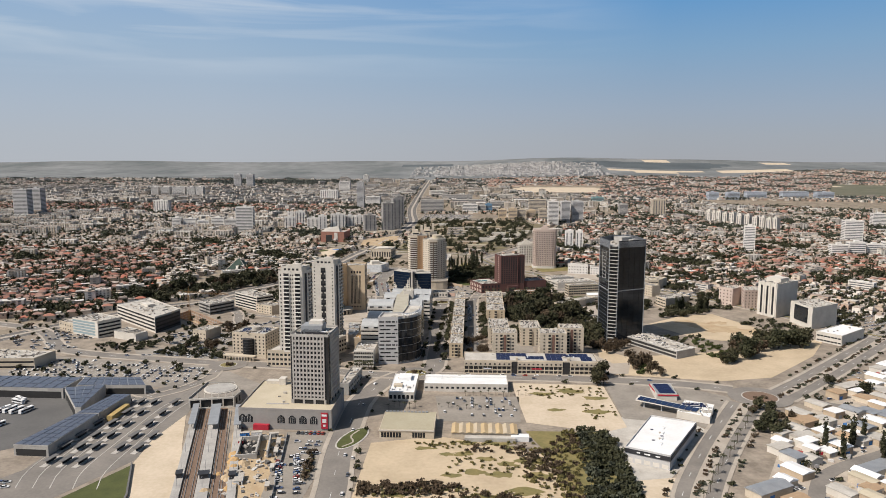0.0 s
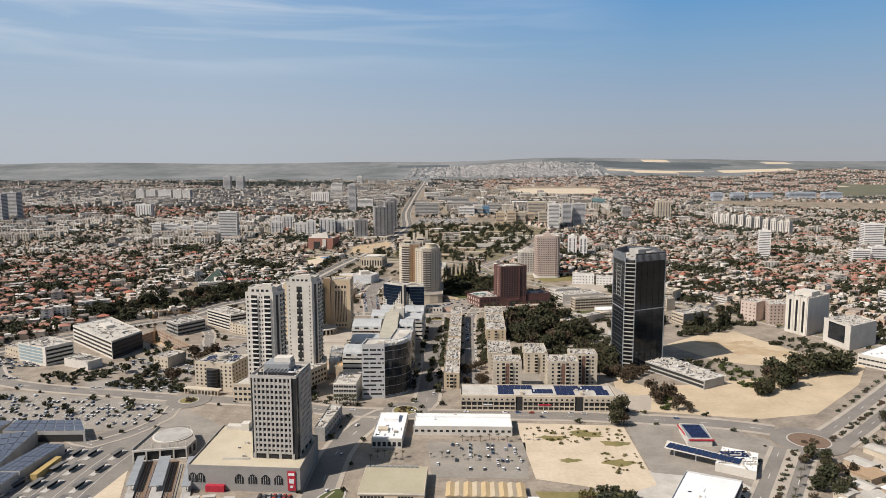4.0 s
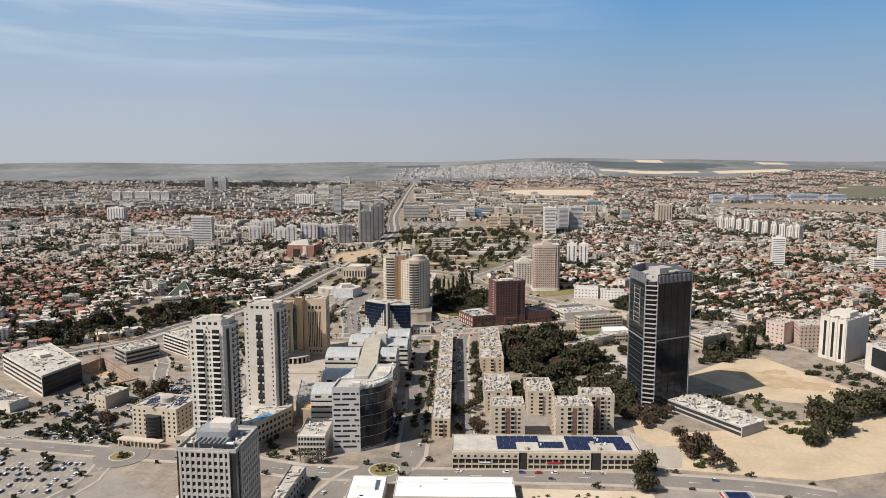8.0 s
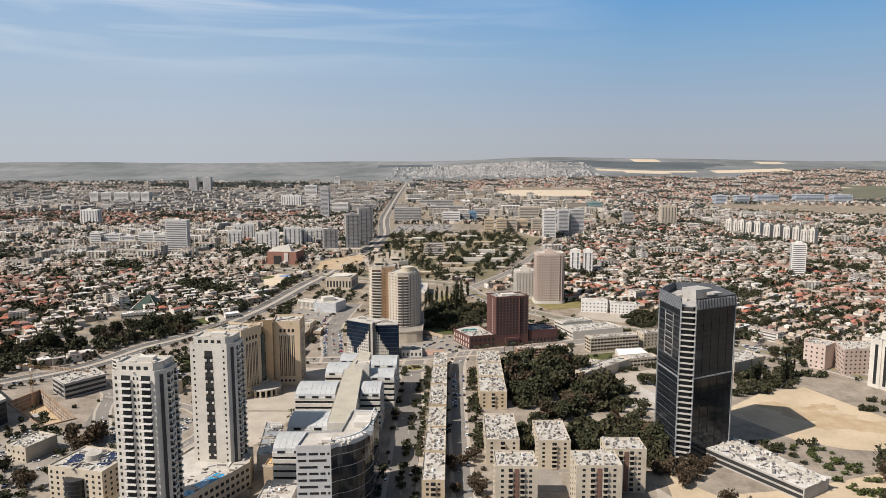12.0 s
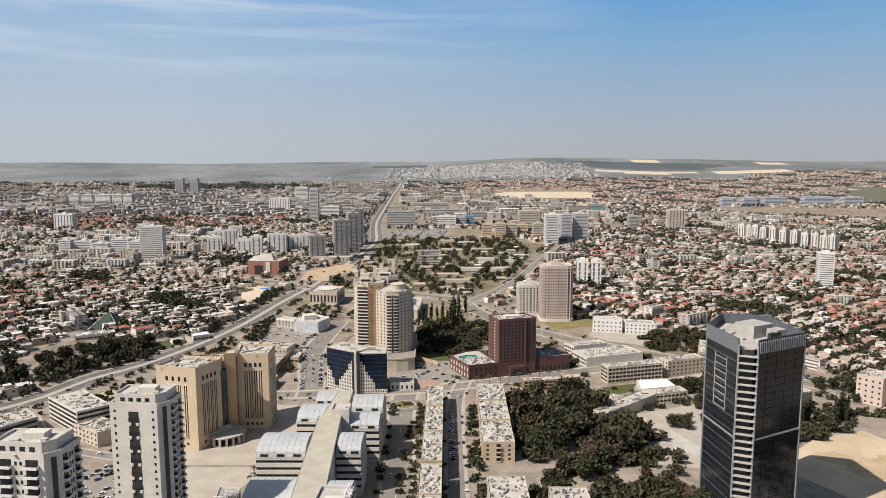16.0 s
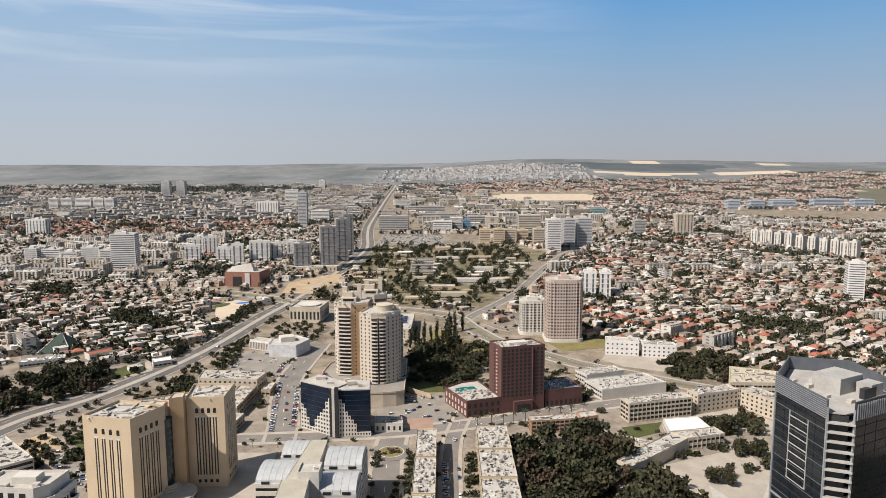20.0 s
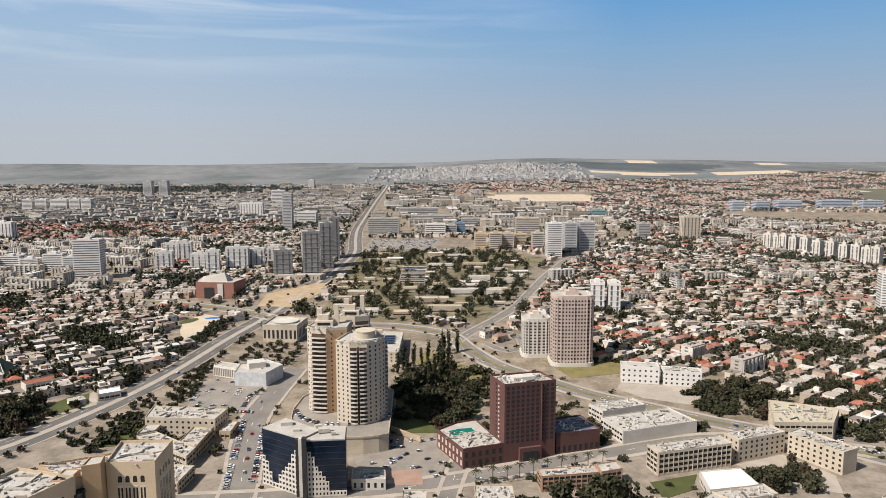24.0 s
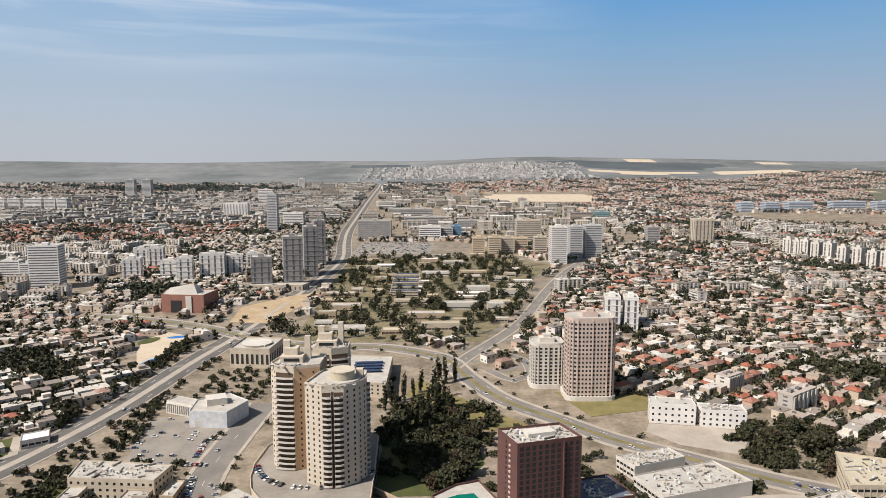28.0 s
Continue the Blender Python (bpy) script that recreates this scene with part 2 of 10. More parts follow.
class MB:
    """Collects faces for one mesh."""

    def __init__(self):
        self.v, self.f = [], []

    def add(self, verts, faces):
        k = len(self.v)
        self.v += [tuple(p) for p in verts]
        self.f += [tuple(k + i for i in f) for f in faces]
        return self

    def box(self, x0, y0, z0, x1, y1, z1):
        return self.add([(x0, y0, z0), (x1, y0, z0), (x1, y1, z0), (x0, y1, z0), (x0, y0, z1), (x1, y0, z1), (x1, y1, z1), (x0, y1, z1)],
                        [(0, 3, 2, 1), (4, 5, 6, 7), (0, 1, 5, 4), (1, 2, 6, 5), (2, 3, 7, 6), (3, 0, 4, 7)])

    def obox(self, cx, cy, z0, lx, ly, h, ang=0.0):
        """A box by its centre, turned by ang radians."""
        c, s = math.cos(ang), math.sin(ang)
        q = [(cx + c * a - s * b, cy + s * a + c * b) for a, b in ((-lx / 2, -ly / 2), (lx / 2, -ly / 2), (lx / 2, ly / 2), (-lx / 2, ly / 2))]
        return self.prism(q, z0, z0 + h)

    def prism(self, poly, z0, z1):
        n = len(poly)
        return self.add([(x, y, z0) for x, y in poly] + [(x, y, z1) for x, y in poly],
                        [tuple(range(n - 1, -1, -1)), tuple(range(n, 2 * n))] + [(i, (i + 1) % n, n + (i + 1) % n, n + i) for i in range(n)])

    def cyl(self, x, y, z0, z1, r0, r1=None, n=12):
        r1 = r0 if r1 is None else r1
        a = [2 * math.pi * i / n for i in range(n)]
        return self.add([(x + r0 * math.cos(t), y + r0 * math.sin(t), z0) for t in a] + [(x + r1 * math.cos(t), y + r1 * math.sin(t), z1) for t in a],
                        [tuple(range(n - 1, -1, -1)), tuple(range(n, 2 * n))] + [(i, (i + 1) % n, n + (i + 1) % n, n + i) for i in range(n)])

    def mesh(self, name, material):
        me = bpy.data.meshes.new(name)
        me.from_pydata(self.v, [], self.f)
        me.materials.append(material)
        return me


def part(name, mb, material, parent, label=""):
    me = mb.mesh(name, material) if isinstance(mb, MB) else mb
    ob = new(name, me)
    ob.parent = parent
    return tagged(ob, label)


def under(child, parent):
    """Hangs a part below another part of the same thing, where it stands."""
    child.matrix_basis = parent.matrix_basis.inverted() @ child.matrix_basis
    child.parent = parent
    return child


def thing(name, x, y, z, label, category, group="", ang=0.0):
    e = new(name)
    e.empty_display_size = 2
    e.location, e.rotation_euler = (x, y, z), (0, 0, ang)
    return tagged(e, label, category, group)


BOXES = {}


def piece(name, parent, material, lx, ly, h, x, y, z, ang=0.0, label=""):
    """A box part that shares its mesh with alike pieces; x, y, z is the middle of its underside."""
    key = (name, material.name, round(lx, 2), round(ly, 2), round(h, 2))
    if key not in BOXES:
        BOXES[key] = MB().box(-lx / 2, -ly / 2, 0, lx / 2, ly / 2, h).mesh(name, material)
    ob = new(name, BOXES[key])
    ob.parent = parent
    ob.location, ob.rotation_euler = (x, y, z), (0, 0, ang)
    return tagged(ob, label)


def grid_mesh(name, verts, faces, material, flat=True):
    """A mesh from arrays of vertices and of quads."""
    me = bpy.data.meshes.new(name)
    me.vertices.add(len(verts))
    me.vertices.foreach_set("co", np.asarray(verts, np.float32).ravel())
    k = faces.shape[1]
    me.loops.add(faces.size)
    me.loops.foreach_set("vertex_index", faces.astype(np.int32).ravel())
    me.polygons.add(len(faces))
    me.polygons.foreach_set("loop_start", np.arange(0, faces.size, k, dtype=np.int32))
    me.update(calc_edges=True)
    if flat:
        me.shade_flat()
    me.materials.append(material)
    return me


# ---- terrain ----
TY = [-600, 900, 1150, 1450, 1900, 2500, 3500, 4300, 4700, 5000]
TZ = [0, 0, 5, 15, 28, 42, 66, 95, 134, 172]


def land(x, y):
    """Height of the ground: flat in the near town, rising towards the hills."""
    x, y = np.asarray(x, float), np.asarray(y, float)
    z = np.interp(y, TY, TZ)
    far = np.clip((y - 2600) / 1800, 0, 1)
    z = z + far * 44 * np.exp(-((x - 560) / 520) ** 2 - ((y - 4600) / 620) ** 2)
    z = z + far * 14 * np.exp(-((x - 1500) / 700) ** 2 - ((y - 4900) / 420) ** 2)
    z = z + far * 30 * np.exp(-((x - 2300) / 600) ** 2 - ((y - 4300) / 500) ** 2)
    z = z + far * 22 * np.exp(-((x - 1500) / 350) ** 2 - ((y - 3300) / 350) ** 2)
    z = z + far * 5 * np.sin(x / 310 + y / 500) * np.clip((y - 3300) / 900, 0, 1)
    return z


def lz(x, y):
    return float(land(x, y))


xs = np.unique(np.concatenate([np.arange(-4200, -800, 85), np.arange(-800, 900, 34), np.arange(900, 4300, 85)]))
ys = np.unique(np.concatenate([np.arange(-700, 300, 100), np.arange(300, 1600, 34), np.arange(1600, 5010, 62)]))
gx, gy = np.meshgrid(xs, ys)
gv = np.stack([gx.ravel(), gy.ravel(), land(gx, gy).ravel()], 1)
ii = np.arange(len(xs) * len(ys)).reshape(len(ys), len(xs))
gf = np.stack([ii[:-1, :-1], ii[:-1, 1:], ii[1:, 1:], ii[1:, :-1]], -1).reshape(-1, 4)
ground_mat = mat("dusty_town_ground", (0.33, 0.278, 0.222), (0.18, 0.15, 0.118), scale=0.07, fine=0.35)
# bluish grey stands for the haze over the far steppe
plain_mat = mat("hazed_steppe", (0.215, 0.218, 0.215), (0.105, 0.115, 0.112), scale=0.003, fine=0.016, bump=0)
hill_mat = mat("green_grey_hill", (0.15, 0.14, 0.095), (0.10, 0.10, 0.065), scale=0.01, fine=0.06, bump=0)
garden_mat = mat("garden_ground", (0.32, 0.262, 0.2), (0.14, 0.115, 0.078), scale=0.06, fine=0.3)
# forest green lightened and blued by painted distance haze
forest_mat = mat("hazed_planted_forest", (0.095, 0.108, 0.112), (0.07, 0.08, 0.085), scale=0.006, fine=0.05, bump=0)
# the grid leaves out the dug pit beside the boulevard, whose rim is stitched in
PIT = [(-297, 760), (-282, 776), (-345, 840), (-353, 810)]
PX0, PX1, PY0, PY1 = -358, -256, 742, 844
mid = gv[gf].mean(1)
gf = gf[~((mid[:, 0] > PX0) & (mid[:, 0] < PX1) & (mid[:, 1] > PY0) & (mid[:, 1] < PY1))]
k0 = len(gv)
gv = np.concatenate([gv, np.array([(x, y, 0.0) for x, y in [(PX0, PY0), (PX1, PY0), (PX1, PY1), (PX0, PY1)] + PIT])])
gf = np.concatenate([gf, np.array([(k0 + i, k0 + (i + 1) % 4, k0 + 4 + (i + 1) % 4, k0 + 4 + i) for i in range(4)])])
ground_me = grid_mesh("ground", gv, gf, ground_mat, False)
for m_ in (plain_mat, hill_mat, sand_pale, garden_mat, forest_mat):
    ground_me.materials.append(m_)
fc = gv[gf].mean(1)
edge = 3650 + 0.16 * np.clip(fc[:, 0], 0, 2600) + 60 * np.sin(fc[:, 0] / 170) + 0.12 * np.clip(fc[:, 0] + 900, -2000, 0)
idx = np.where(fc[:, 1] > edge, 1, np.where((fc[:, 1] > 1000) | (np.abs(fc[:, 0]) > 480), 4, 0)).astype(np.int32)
for ex, ey, ew, eh in ((1900, 3000, 560, 520), (1750, 3760, 420, 150), (2700, 3600, 700, 500)):
    idx[((fc[:, 0] - ex) / ew) ** 2 + ((fc[:, 1] - ey) / eh) ** 2 < 1] = 2
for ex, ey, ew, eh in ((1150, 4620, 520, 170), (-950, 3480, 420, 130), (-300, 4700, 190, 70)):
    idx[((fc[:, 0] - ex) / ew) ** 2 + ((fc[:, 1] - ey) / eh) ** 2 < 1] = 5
for ex, ey, ew, eh in ((1120, 4340, 330, 48), (1700, 4330, 220, 60), (2000, 4740, 110, 70), (2300, 3900, 300, 70), (1560, 3250, 120, 40), (400, 3060, 230, 180), (1250, 4820, 90, 50), (2500, 3300, 200, 60)):
    idx[((fc[:, 0] - ex) / ew) ** 2 + ((fc[:, 1] - ey) / eh) ** 2 < 1] = 3
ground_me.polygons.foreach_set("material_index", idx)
ground = tagged(new("ground", ground_me), "dusty beige town ground rising to far hills", "ground", kind="structure")


def patch(name, poly, material, lift=0.05, label="", category="ground", thick=0.3):
    """A slab that lies on flat or gently rising ground."""
    mb = MB()
    n = len(poly)
    mb.add([(x, y, lz(x, y) - thick) for x, y in poly] + [(x, y, lz(x, y) + lift) for x, y in poly],
           [tuple(range(n, 2 * n))] + [(i, (i + 1) % n, n + (i + 1) % n, n + i) for i in range(n)])
    return tagged(new(name, mb.mesh(name, material)), label, category, kind="structure")


def smooth_line(pts, step=14.0):
    """Points along a smooth curve through pts."""
    p = [Vector(a).to_2d() for a in pts]
    p = [p[0] * 2 - p[1]] + p + [p[-1] * 2 - p[-2]]
    out = []
    for a, b, c, d in zip(p, p[1:], p[2:], p[3:]):
        n = max(1, int((c - b).length / step))
        for i in range(n):
            t = i / n
            out.append(0.5 * ((2 * b) + (c - a) * t + (2 * a - 5 * b + 4 * c - d) * t * t + (3 * b - a - 3 * c + d) * t ** 3))
    return out + [p[-2]]


ROADS = []


def ribbon(mb, line, off, width, lift, thick=0.25):
    """Adds a band along a line to a mesh."""
    left, right = [], []
    for i, q in enumerate(line):
        d = (line[min(i + 1, len(line) - 1)] - line[max(i - 1, 0)]).normalized()
        n = Vector((-d.y, d.x))
        left.append(q + n * (off + width / 2))
        right.append(q + n * (off - width / 2))
    k = len(line)
    vs = [(p.x, p.y, lz(p.x, p.y) + lift) for p in left + right] + [(p.x, p.y, lz(p.x, p.y) - thick) for p in left + right]
    fs = []
    for i in range(k - 1):
        fs += [(k + i, k + i + 1, i + 1, i), (i, i + 1, 2 * k + i + 1, 2 * k + i), (3 * k + i, 3 * k + i + 1, k + i + 1, k + i)]
    mb.add(vs, fs)


def road(pts, width, median=0.0, walk_w=3.0, lanes=2, lift=0.08, material=None, label="grey asphalt street with pale pavements", green=False, marks=True):
    line = smooth_line(pts)
    lift += 0.007 * len(ROADS)
    ROADS.append((np.array([(p.x, p.y) for p in line]), width / 2 + walk_w + 2))
    mb = MB()
    ribbon(mb, line, 0, width, lift)
    tagged(new("road", mb.mesh("road", material or asphalt)), label, "road", kind="structure")
    if walk_w:
        for s in (1, -1):
            mb = MB()
            ribbon(mb, line, s * (width / 2 + walk_w / 2), walk_w, lift + 0.14)
            tagged(new("pavement", mb.mesh("pavement", paving)), "pale paved pavement with kerb", "pavement", kind="structure")
    if median:
        mb = MB()
        ribbon(mb, line, 0, median, lift + 0.16)
        tagged(new("median_strip", mb.mesh("median_strip", dry_grass if green else paving)), "raised strip between the lanes", "median", kind="structure")
    if marks:
        mb = MB()
        for s in ((1, -1) if median else (0,)):
            off = s * (median / 2 + (width - median) / 4)
            for i in range(0, len(line) - 1, 2):
                a, b = line[i], line[i + 1]
                d = (b - a).normalized()
                ribbon(mb, [a + Vector((-d.y, d.x)) * off, a.lerp(b, 0.45) + Vector((-d.y, d.x)) * off], 0, 0.25, lift + 0.02, 0)
        tagged(new("lane_marks", mb.mesh("lane_marks", white_paint)), "white dashed lane marks", "lane marks", kind="structure")
    return line

# ---- ground areas and streets ----
BOUL = [(-520, 640), (-470, 735), (-415, 828), (-342, 906), (-315, 967), (-288, 1005), (-258, 1075), (-236, 1155), (-216, 1266), (-198, 1350), (-184, 1440), (-164, 1600), (-148, 1790), (-166, 1980), (-180, 2146), (-188, 2368), (-206, 2976), (-222, 3735)]
road(BOUL, 25, median=6, walk_w=1.4, material=road_dark, label="wide dark asphalt boulevard with a dusty median")
road([(-560, 770), (-470, 735), (-405, 665), (-359, 645), (-293, 632), (-235, 622)], 13, label="curving asphalt street beside the car park")
road([(-212, 620), (-150, 612), (-100, 596), (-40, 592), (39, 591), (106, 588), (181, 578), (216, 566)], 15, walk_w=3.5, label="asphalt cross street in front of the shops")
road([(-225, 606), (-222, 580), (-235, 545), (-250, 528), (-300, 560)], 9, walk_w=2)
road([(-76, 300), (-76, 368), (-82, 424), (-84, 480), (-82, 535), (-62, 590), (-34, 606), (-31, 660), (-33, 780), (-38, 905), (-36, 930)], 17, walk_w=3, label="asphalt avenue shaded by the towers")
road([(-212, 622), (-226, 690), (-246, 745), (-268, 790), (-282, 830), (-318, 880)], 9, walk_w=2, label="narrow side street past the offices")
road([(-226, 690), (-190, 712), (-178, 760), (-205, 800), (-246, 815), (-282, 830)], 7, walk_w=1.5, label="narrow lane behind the towers")
road([(50, 1240), (70, 1212), (86, 1226), (84, 1270), (60, 1290)], 8, walk_w=1, marks=False, label="short access street below the round towers")
road([(7, 612), (4, 720), (3, 800), (4, 905), (10, 950), (24, 1010)], 10, walk_w=2.5, label="narrow parking street between apartment rows")
road([(-230, 925), (-139, 927), (-48, 936), (12, 950), (110, 985), (200, 1008), (290, 985)], 13, walk_w=4)
road([(-115, 922), (-118, 950), (-127, 992), (-135, 1048), (-133, 1100), (-128, 1165)], 19, walk_w=2.5, label="car park street beside the blue glass block")
road([(-390, 1432), (-305, 1409), (-235, 1376), (-157, 1326), (-86, 1312), (-40, 1305), (11, 1274), (30, 1225), (55, 1172), (93, 1129), (124, 1095), (158, 1070), (201, 1038), (260, 1000), (330, 930), (395, 815), (440, 745)], 17, median=3.5, walk_w=3, green=True, label="asphalt ring road with a grassy median")
road([(18, 1244), (39, 1285), (72, 1342), (100, 1400), (128, 1480), (170, 1600), (230, 1740), (330, 1900), (420, 2020)], 11, walk_w=2)
road([(245, 548), (277, 578), (317, 618), (392, 695), (460, 765), (560, 860)], 24, median=7, walk_w=3, label="wide dusty road with planted median")
road([(121, 340), (128, 376), (160, 440), (195, 500), (214, 532)], 24, median=8, walk_w=2.5, label="wide road with palm-planted median")
road([(270, 540), (330, 500), (400, 430)], 8, walk_w=0, marks=False)
road([(185, 360), (215, 410), (280, 450), (360, 500)], 9, walk_w=0, marks=False)


def disc(name, x, y, r, material, lift, label, sy=1.0, ang=0.0):
    c, s = math.cos(ang), math.sin(ang)
    pts = []
    for i in range(32):
        t = 2 * math.pi * i / 32
        a, b = r * math.cos(t), r * sy * math.sin(t)
        pts.append((x + c * a - s * b, y + s * a + c * b))
    return patch(name, pts, material, lift, label, name.replace("_", " "))


for rx, ry, rr, inner in ((-219, 615, 17, 7), (231, 548, 24, 13), (-46, 598, 17, 9), (-36, 905, 14, 8)):
    disc("roundabout", rx, ry, rr, asphalt, 0.40, "round asphalt junction")
    disc("roundabout_kerb", rx, ry, inner + 0.9, kerb_mat, 0.52, "pale stone kerb ring")
    disc("roundabout_island", rx, ry, inner, dry_grass if rx != 231 else rail_bed, 0.64, "planted island of the roundabout")
disc("kerb_ring", -77.5, 452, 19.2, kerb_mat, 0.33, "pale kerb round the oval island", 0.42, radians(72))
disc("traffic_island", -77.5, 452, 18, grass, 0.46, "oval grass island with a winding path", 0.38, radians(72))
mb = MB()
ribbon(mb, smooth_line([(-82, 437), (-76, 445), (-79, 455), (-75, 466)], 3), 0, 1.2, 0.54)
tagged(new("footpath", mb.mesh("footpath", paving)), "pale winding path on the island", "footpath", kind="structure")

patch("car_park", [(-420, 640), (-300, 622), (-236, 612), (-224, 592), (-238, 552), (-264, 551), (-400, 570), (-440, 600)], dusty_lot, 0.06, "dusty asphalt car park", "car park")
patch("bus_yard", [(-420, 540), (-322, 530), (-290, 500), (-290, 430), (-330, 400), (-420, 400)], asphalt_dark, 0.06, "dark asphalt bus yard", "yard")
patch("bus_apron", [(-268, 534), (-256, 545), (-228, 574), (-216, 580), (-210, 518), (-204, 470), (-208, 410), (-226, 369), (-250, 318), (-310, 318), (-268, 395)], asphalt, 0.07, "asphalt apron of the bus station", "apron")
patch("lawn", [(-244, 318), (-224, 364), (-206, 405), (-190, 364), (-178, 318)], grass, 0.1, "green lawn beside the sand strip", "lawn")
patch("sand_strip", [(-206, 404), (-211, 446), (-207, 490), (-189, 440), (-165, 377), (-152, 318), (-178, 318), (-190, 364)], sand_pale, 0.14, "bare pale sand strip", "sand")
patch("construction_yard", [(-162, 460), (-125, 456), (-112, 400), (-107, 340), (-135, 340), (-150, 420)], site_soil, 0.08, "dug orange soil of a building site", "building site")
patch("car_park", [(-124, 461), (-92, 461), (-88, 420), (-93, 340), (-112, 340)], dusty_lot, 0.09, "small asphalt car park", "car park")
patch("sand_field", [(-64, 445), (-20, 458), (22, 445), (50, 430), (60, 380), (70, 330), (-64, 330)], sand, 0.1, "bare sandy field with dry tufts", "field")
patch("scrub_field", [(40, 470), (94, 470), (96, 400), (100, 330), (62, 330), (52, 430)], dry_grass, 0.14, "scrubby dry field", "field")
patch("sand_field", [(36, 575), (112, 572), (112, 480), (94, 470), (42, 486)], sand_pale, 0.12, "bare sand plot with dry grass", "field")
patch("concrete_lot", [(94, 480), (110, 500), (160, 490), (170, 470), (120, 400), (104, 380), (96, 400)], pale_roof, 0.1, "pale concrete lot round the store", "yard")
patch("sand_field", [(96, 396), (124, 402), (140, 405), (116, 330), (98, 330)], sand_pale, 0.12, "pale bare sand beside the store", "field")
patch("car_park", [(-26, 540), (40, 540), (38, 486), (-20, 486)], dusty_lot, 0.12, "pale dusty car park behind the hall", "car park")
patch("sand_field", [(118, 605), (215, 588), (262, 600), (330, 670), (372, 735), (300, 715), (262, 690), (200, 668), (150, 660), (128, 690)], sand, 0.12, "bare sandy plot beside the road", "field")
patch("football_field", [(205, 796), (252, 838), (295, 853), (332, 751), (300, 720), (262, 725), (235, 739)], sand, 0.12, "sandy sports field with worn orange patches", "field")
patch("petrol_forecourt", [(114, 578), (181, 568), (206, 548), (205, 520), (178, 468), (164, 486), (113, 497)], dusty_lot, 0.115, "dusty asphalt forecourt of the petrol station", "forecourt")
patch("workshop_yard", [(152, 345), (168, 385), (188, 420), (206, 452), (227, 484), (265, 528), (303, 556), (400, 652), (450, 600), (450, 340), (170, 330)], mat("dusty_pale_yard", (0.45, 0.39, 0.32), (0.33, 0.28, 0.225), scale=0.06, fine=0.4), 0.07, "pale dusty yard between the workshops", "yard")
WP = random.Random(31)
for wx, wy, wr in ((-13, 429, 5), (-3, 430, 6), (12, 423, 6), (24, 416, 7), (4, 404, 7), (20, 401, 8), (-9, 399, 5), (-28, 438, 6), (40, 420, 8), (42, 400, 9), (30, 440, 6), (60, 548, 9), (84, 556, 11), (100, 540, 8), (96, 510, 9), (66, 512, 6), (-40, 376, 9), (-20, 380, 8), (10, 372, 10), (34, 380, 9), (0, 448, 7), (20, 447, 8)):
    patch("grass_patch", [(wx + wr * 1.3 * WP.uniform(0.5, 1.2) * math.cos(0.42 * k), wy + wr * 0.6 * WP.uniform(0.5, 1.2) * math.sin(0.42 * k)) for k in range(15)], dry_grass, 0.16 + 0.004 * wr, "ragged patch of dry olive grass", "grass")
for wx, wy, wr in ((262, 792, 20), (284, 780, 25), (304, 764, 18), (268, 766, 12), (250, 808, 12), (288, 806, 12)):
    patch("worn_patch", [(wx + wr * WP.uniform(0.5, 1.25) * math.cos(0.42 * k), wy + wr * 0.7 * WP.uniform(0.5, 1.25) * math.sin(0.42 * k)) for k in range(15)], site_soil, 0.2 + 0.005 * wr, "worn brown patch of bare soil", "ground")
patch("car_park", [(44, 700), (50, 664), (64, 664), (64, 690), (84, 690), (84, 704)], dusty_lot, 0.12, "small dusty car park between the flats", "car park")
patch("dirt_lot", [(113, 640), (118, 672), (133, 636), (150, 640), (140, 604), (116, 604)], paving, 0.16, "pale dirt lot behind the arcade", "yard")
patch("plaza", [(-192, 1063), (-146, 1060), (-143, 1118), (-176, 1140), (-204, 1136)], dusty_lot, 0.14, "dusty asphalt car park by the white hall", "car park")
patch("plaza", [(-62, 1003), (2, 1012), (10, 990), (0, 944), (-45, 942), (-48, 962)], dusty_lot, 0.14, "dusty asphalt square with parked cars", "plaza")
patch("paved_square", [(-35, 961), (-24, 943), (-8, 944), (-10, 965)], paving_red, 0.3, "reddish paved square", "plaza")
patch("park_lawn", [(-32, 1020), (8, 1020), (34, 1060), (26, 1130), (-6, 1170), (-32, 1120)], grass, 0.2, "green lawn under the park trees", "lawn")
patch("park_lawn", [(-20, 1180), (20, 1140), (40, 1110), (70, 1120), (10, 1190), (-10, 1220)], dry_grass, 0.25, "dry park grass", "lawn")
patch("court_plaza", [(-200, 795), (-108, 795), (-112, 905), (-210, 905)], paving, 0.15, "pale paved court forecourt", "plaza")
patch("forecourt", [(120, 800), (160, 790), (205, 860), (200, 910), (130, 880)], paving, 0.15, "pale school forecourt", "plaza")
patch("lawn", [(130, 925), (150, 935), (160, 955), (128, 945)], grass, 0.22, "small green lawn", "lawn")
patch("building_plot", [(-176, 1396), (-138, 1552), (-178, 1530), (-226, 1470), (-222, 1402)], site_soil, 0.3, "bare sandy building plot", "field")
patch("dry_lawn", [(118, 1135), (172, 1150), (176, 1180), (100, 1185)], dry_grass, 0.3, "dry yellow lawn below the round towers", "lawn")
patch("lawn", [(-306, 1070), (-292, 1052), (-272, 1078), (-284, 1104), (-296, 1096)], grass, 0.2, "green lawn beside the boulevard", "lawn")
patch("footpath", [(-284, 1104), (-272, 1078), (-292, 1052), (-289, 1049), (-266, 1078), (-280, 1108)], paving, 0.26, "pale curving path round the lawn", "footpath")
patch("lawn", [(-238, 996), (-209, 1003), (-210, 1034), (-226, 1042)], grass, 0.2, "green lawn beside the low school", "lawn")
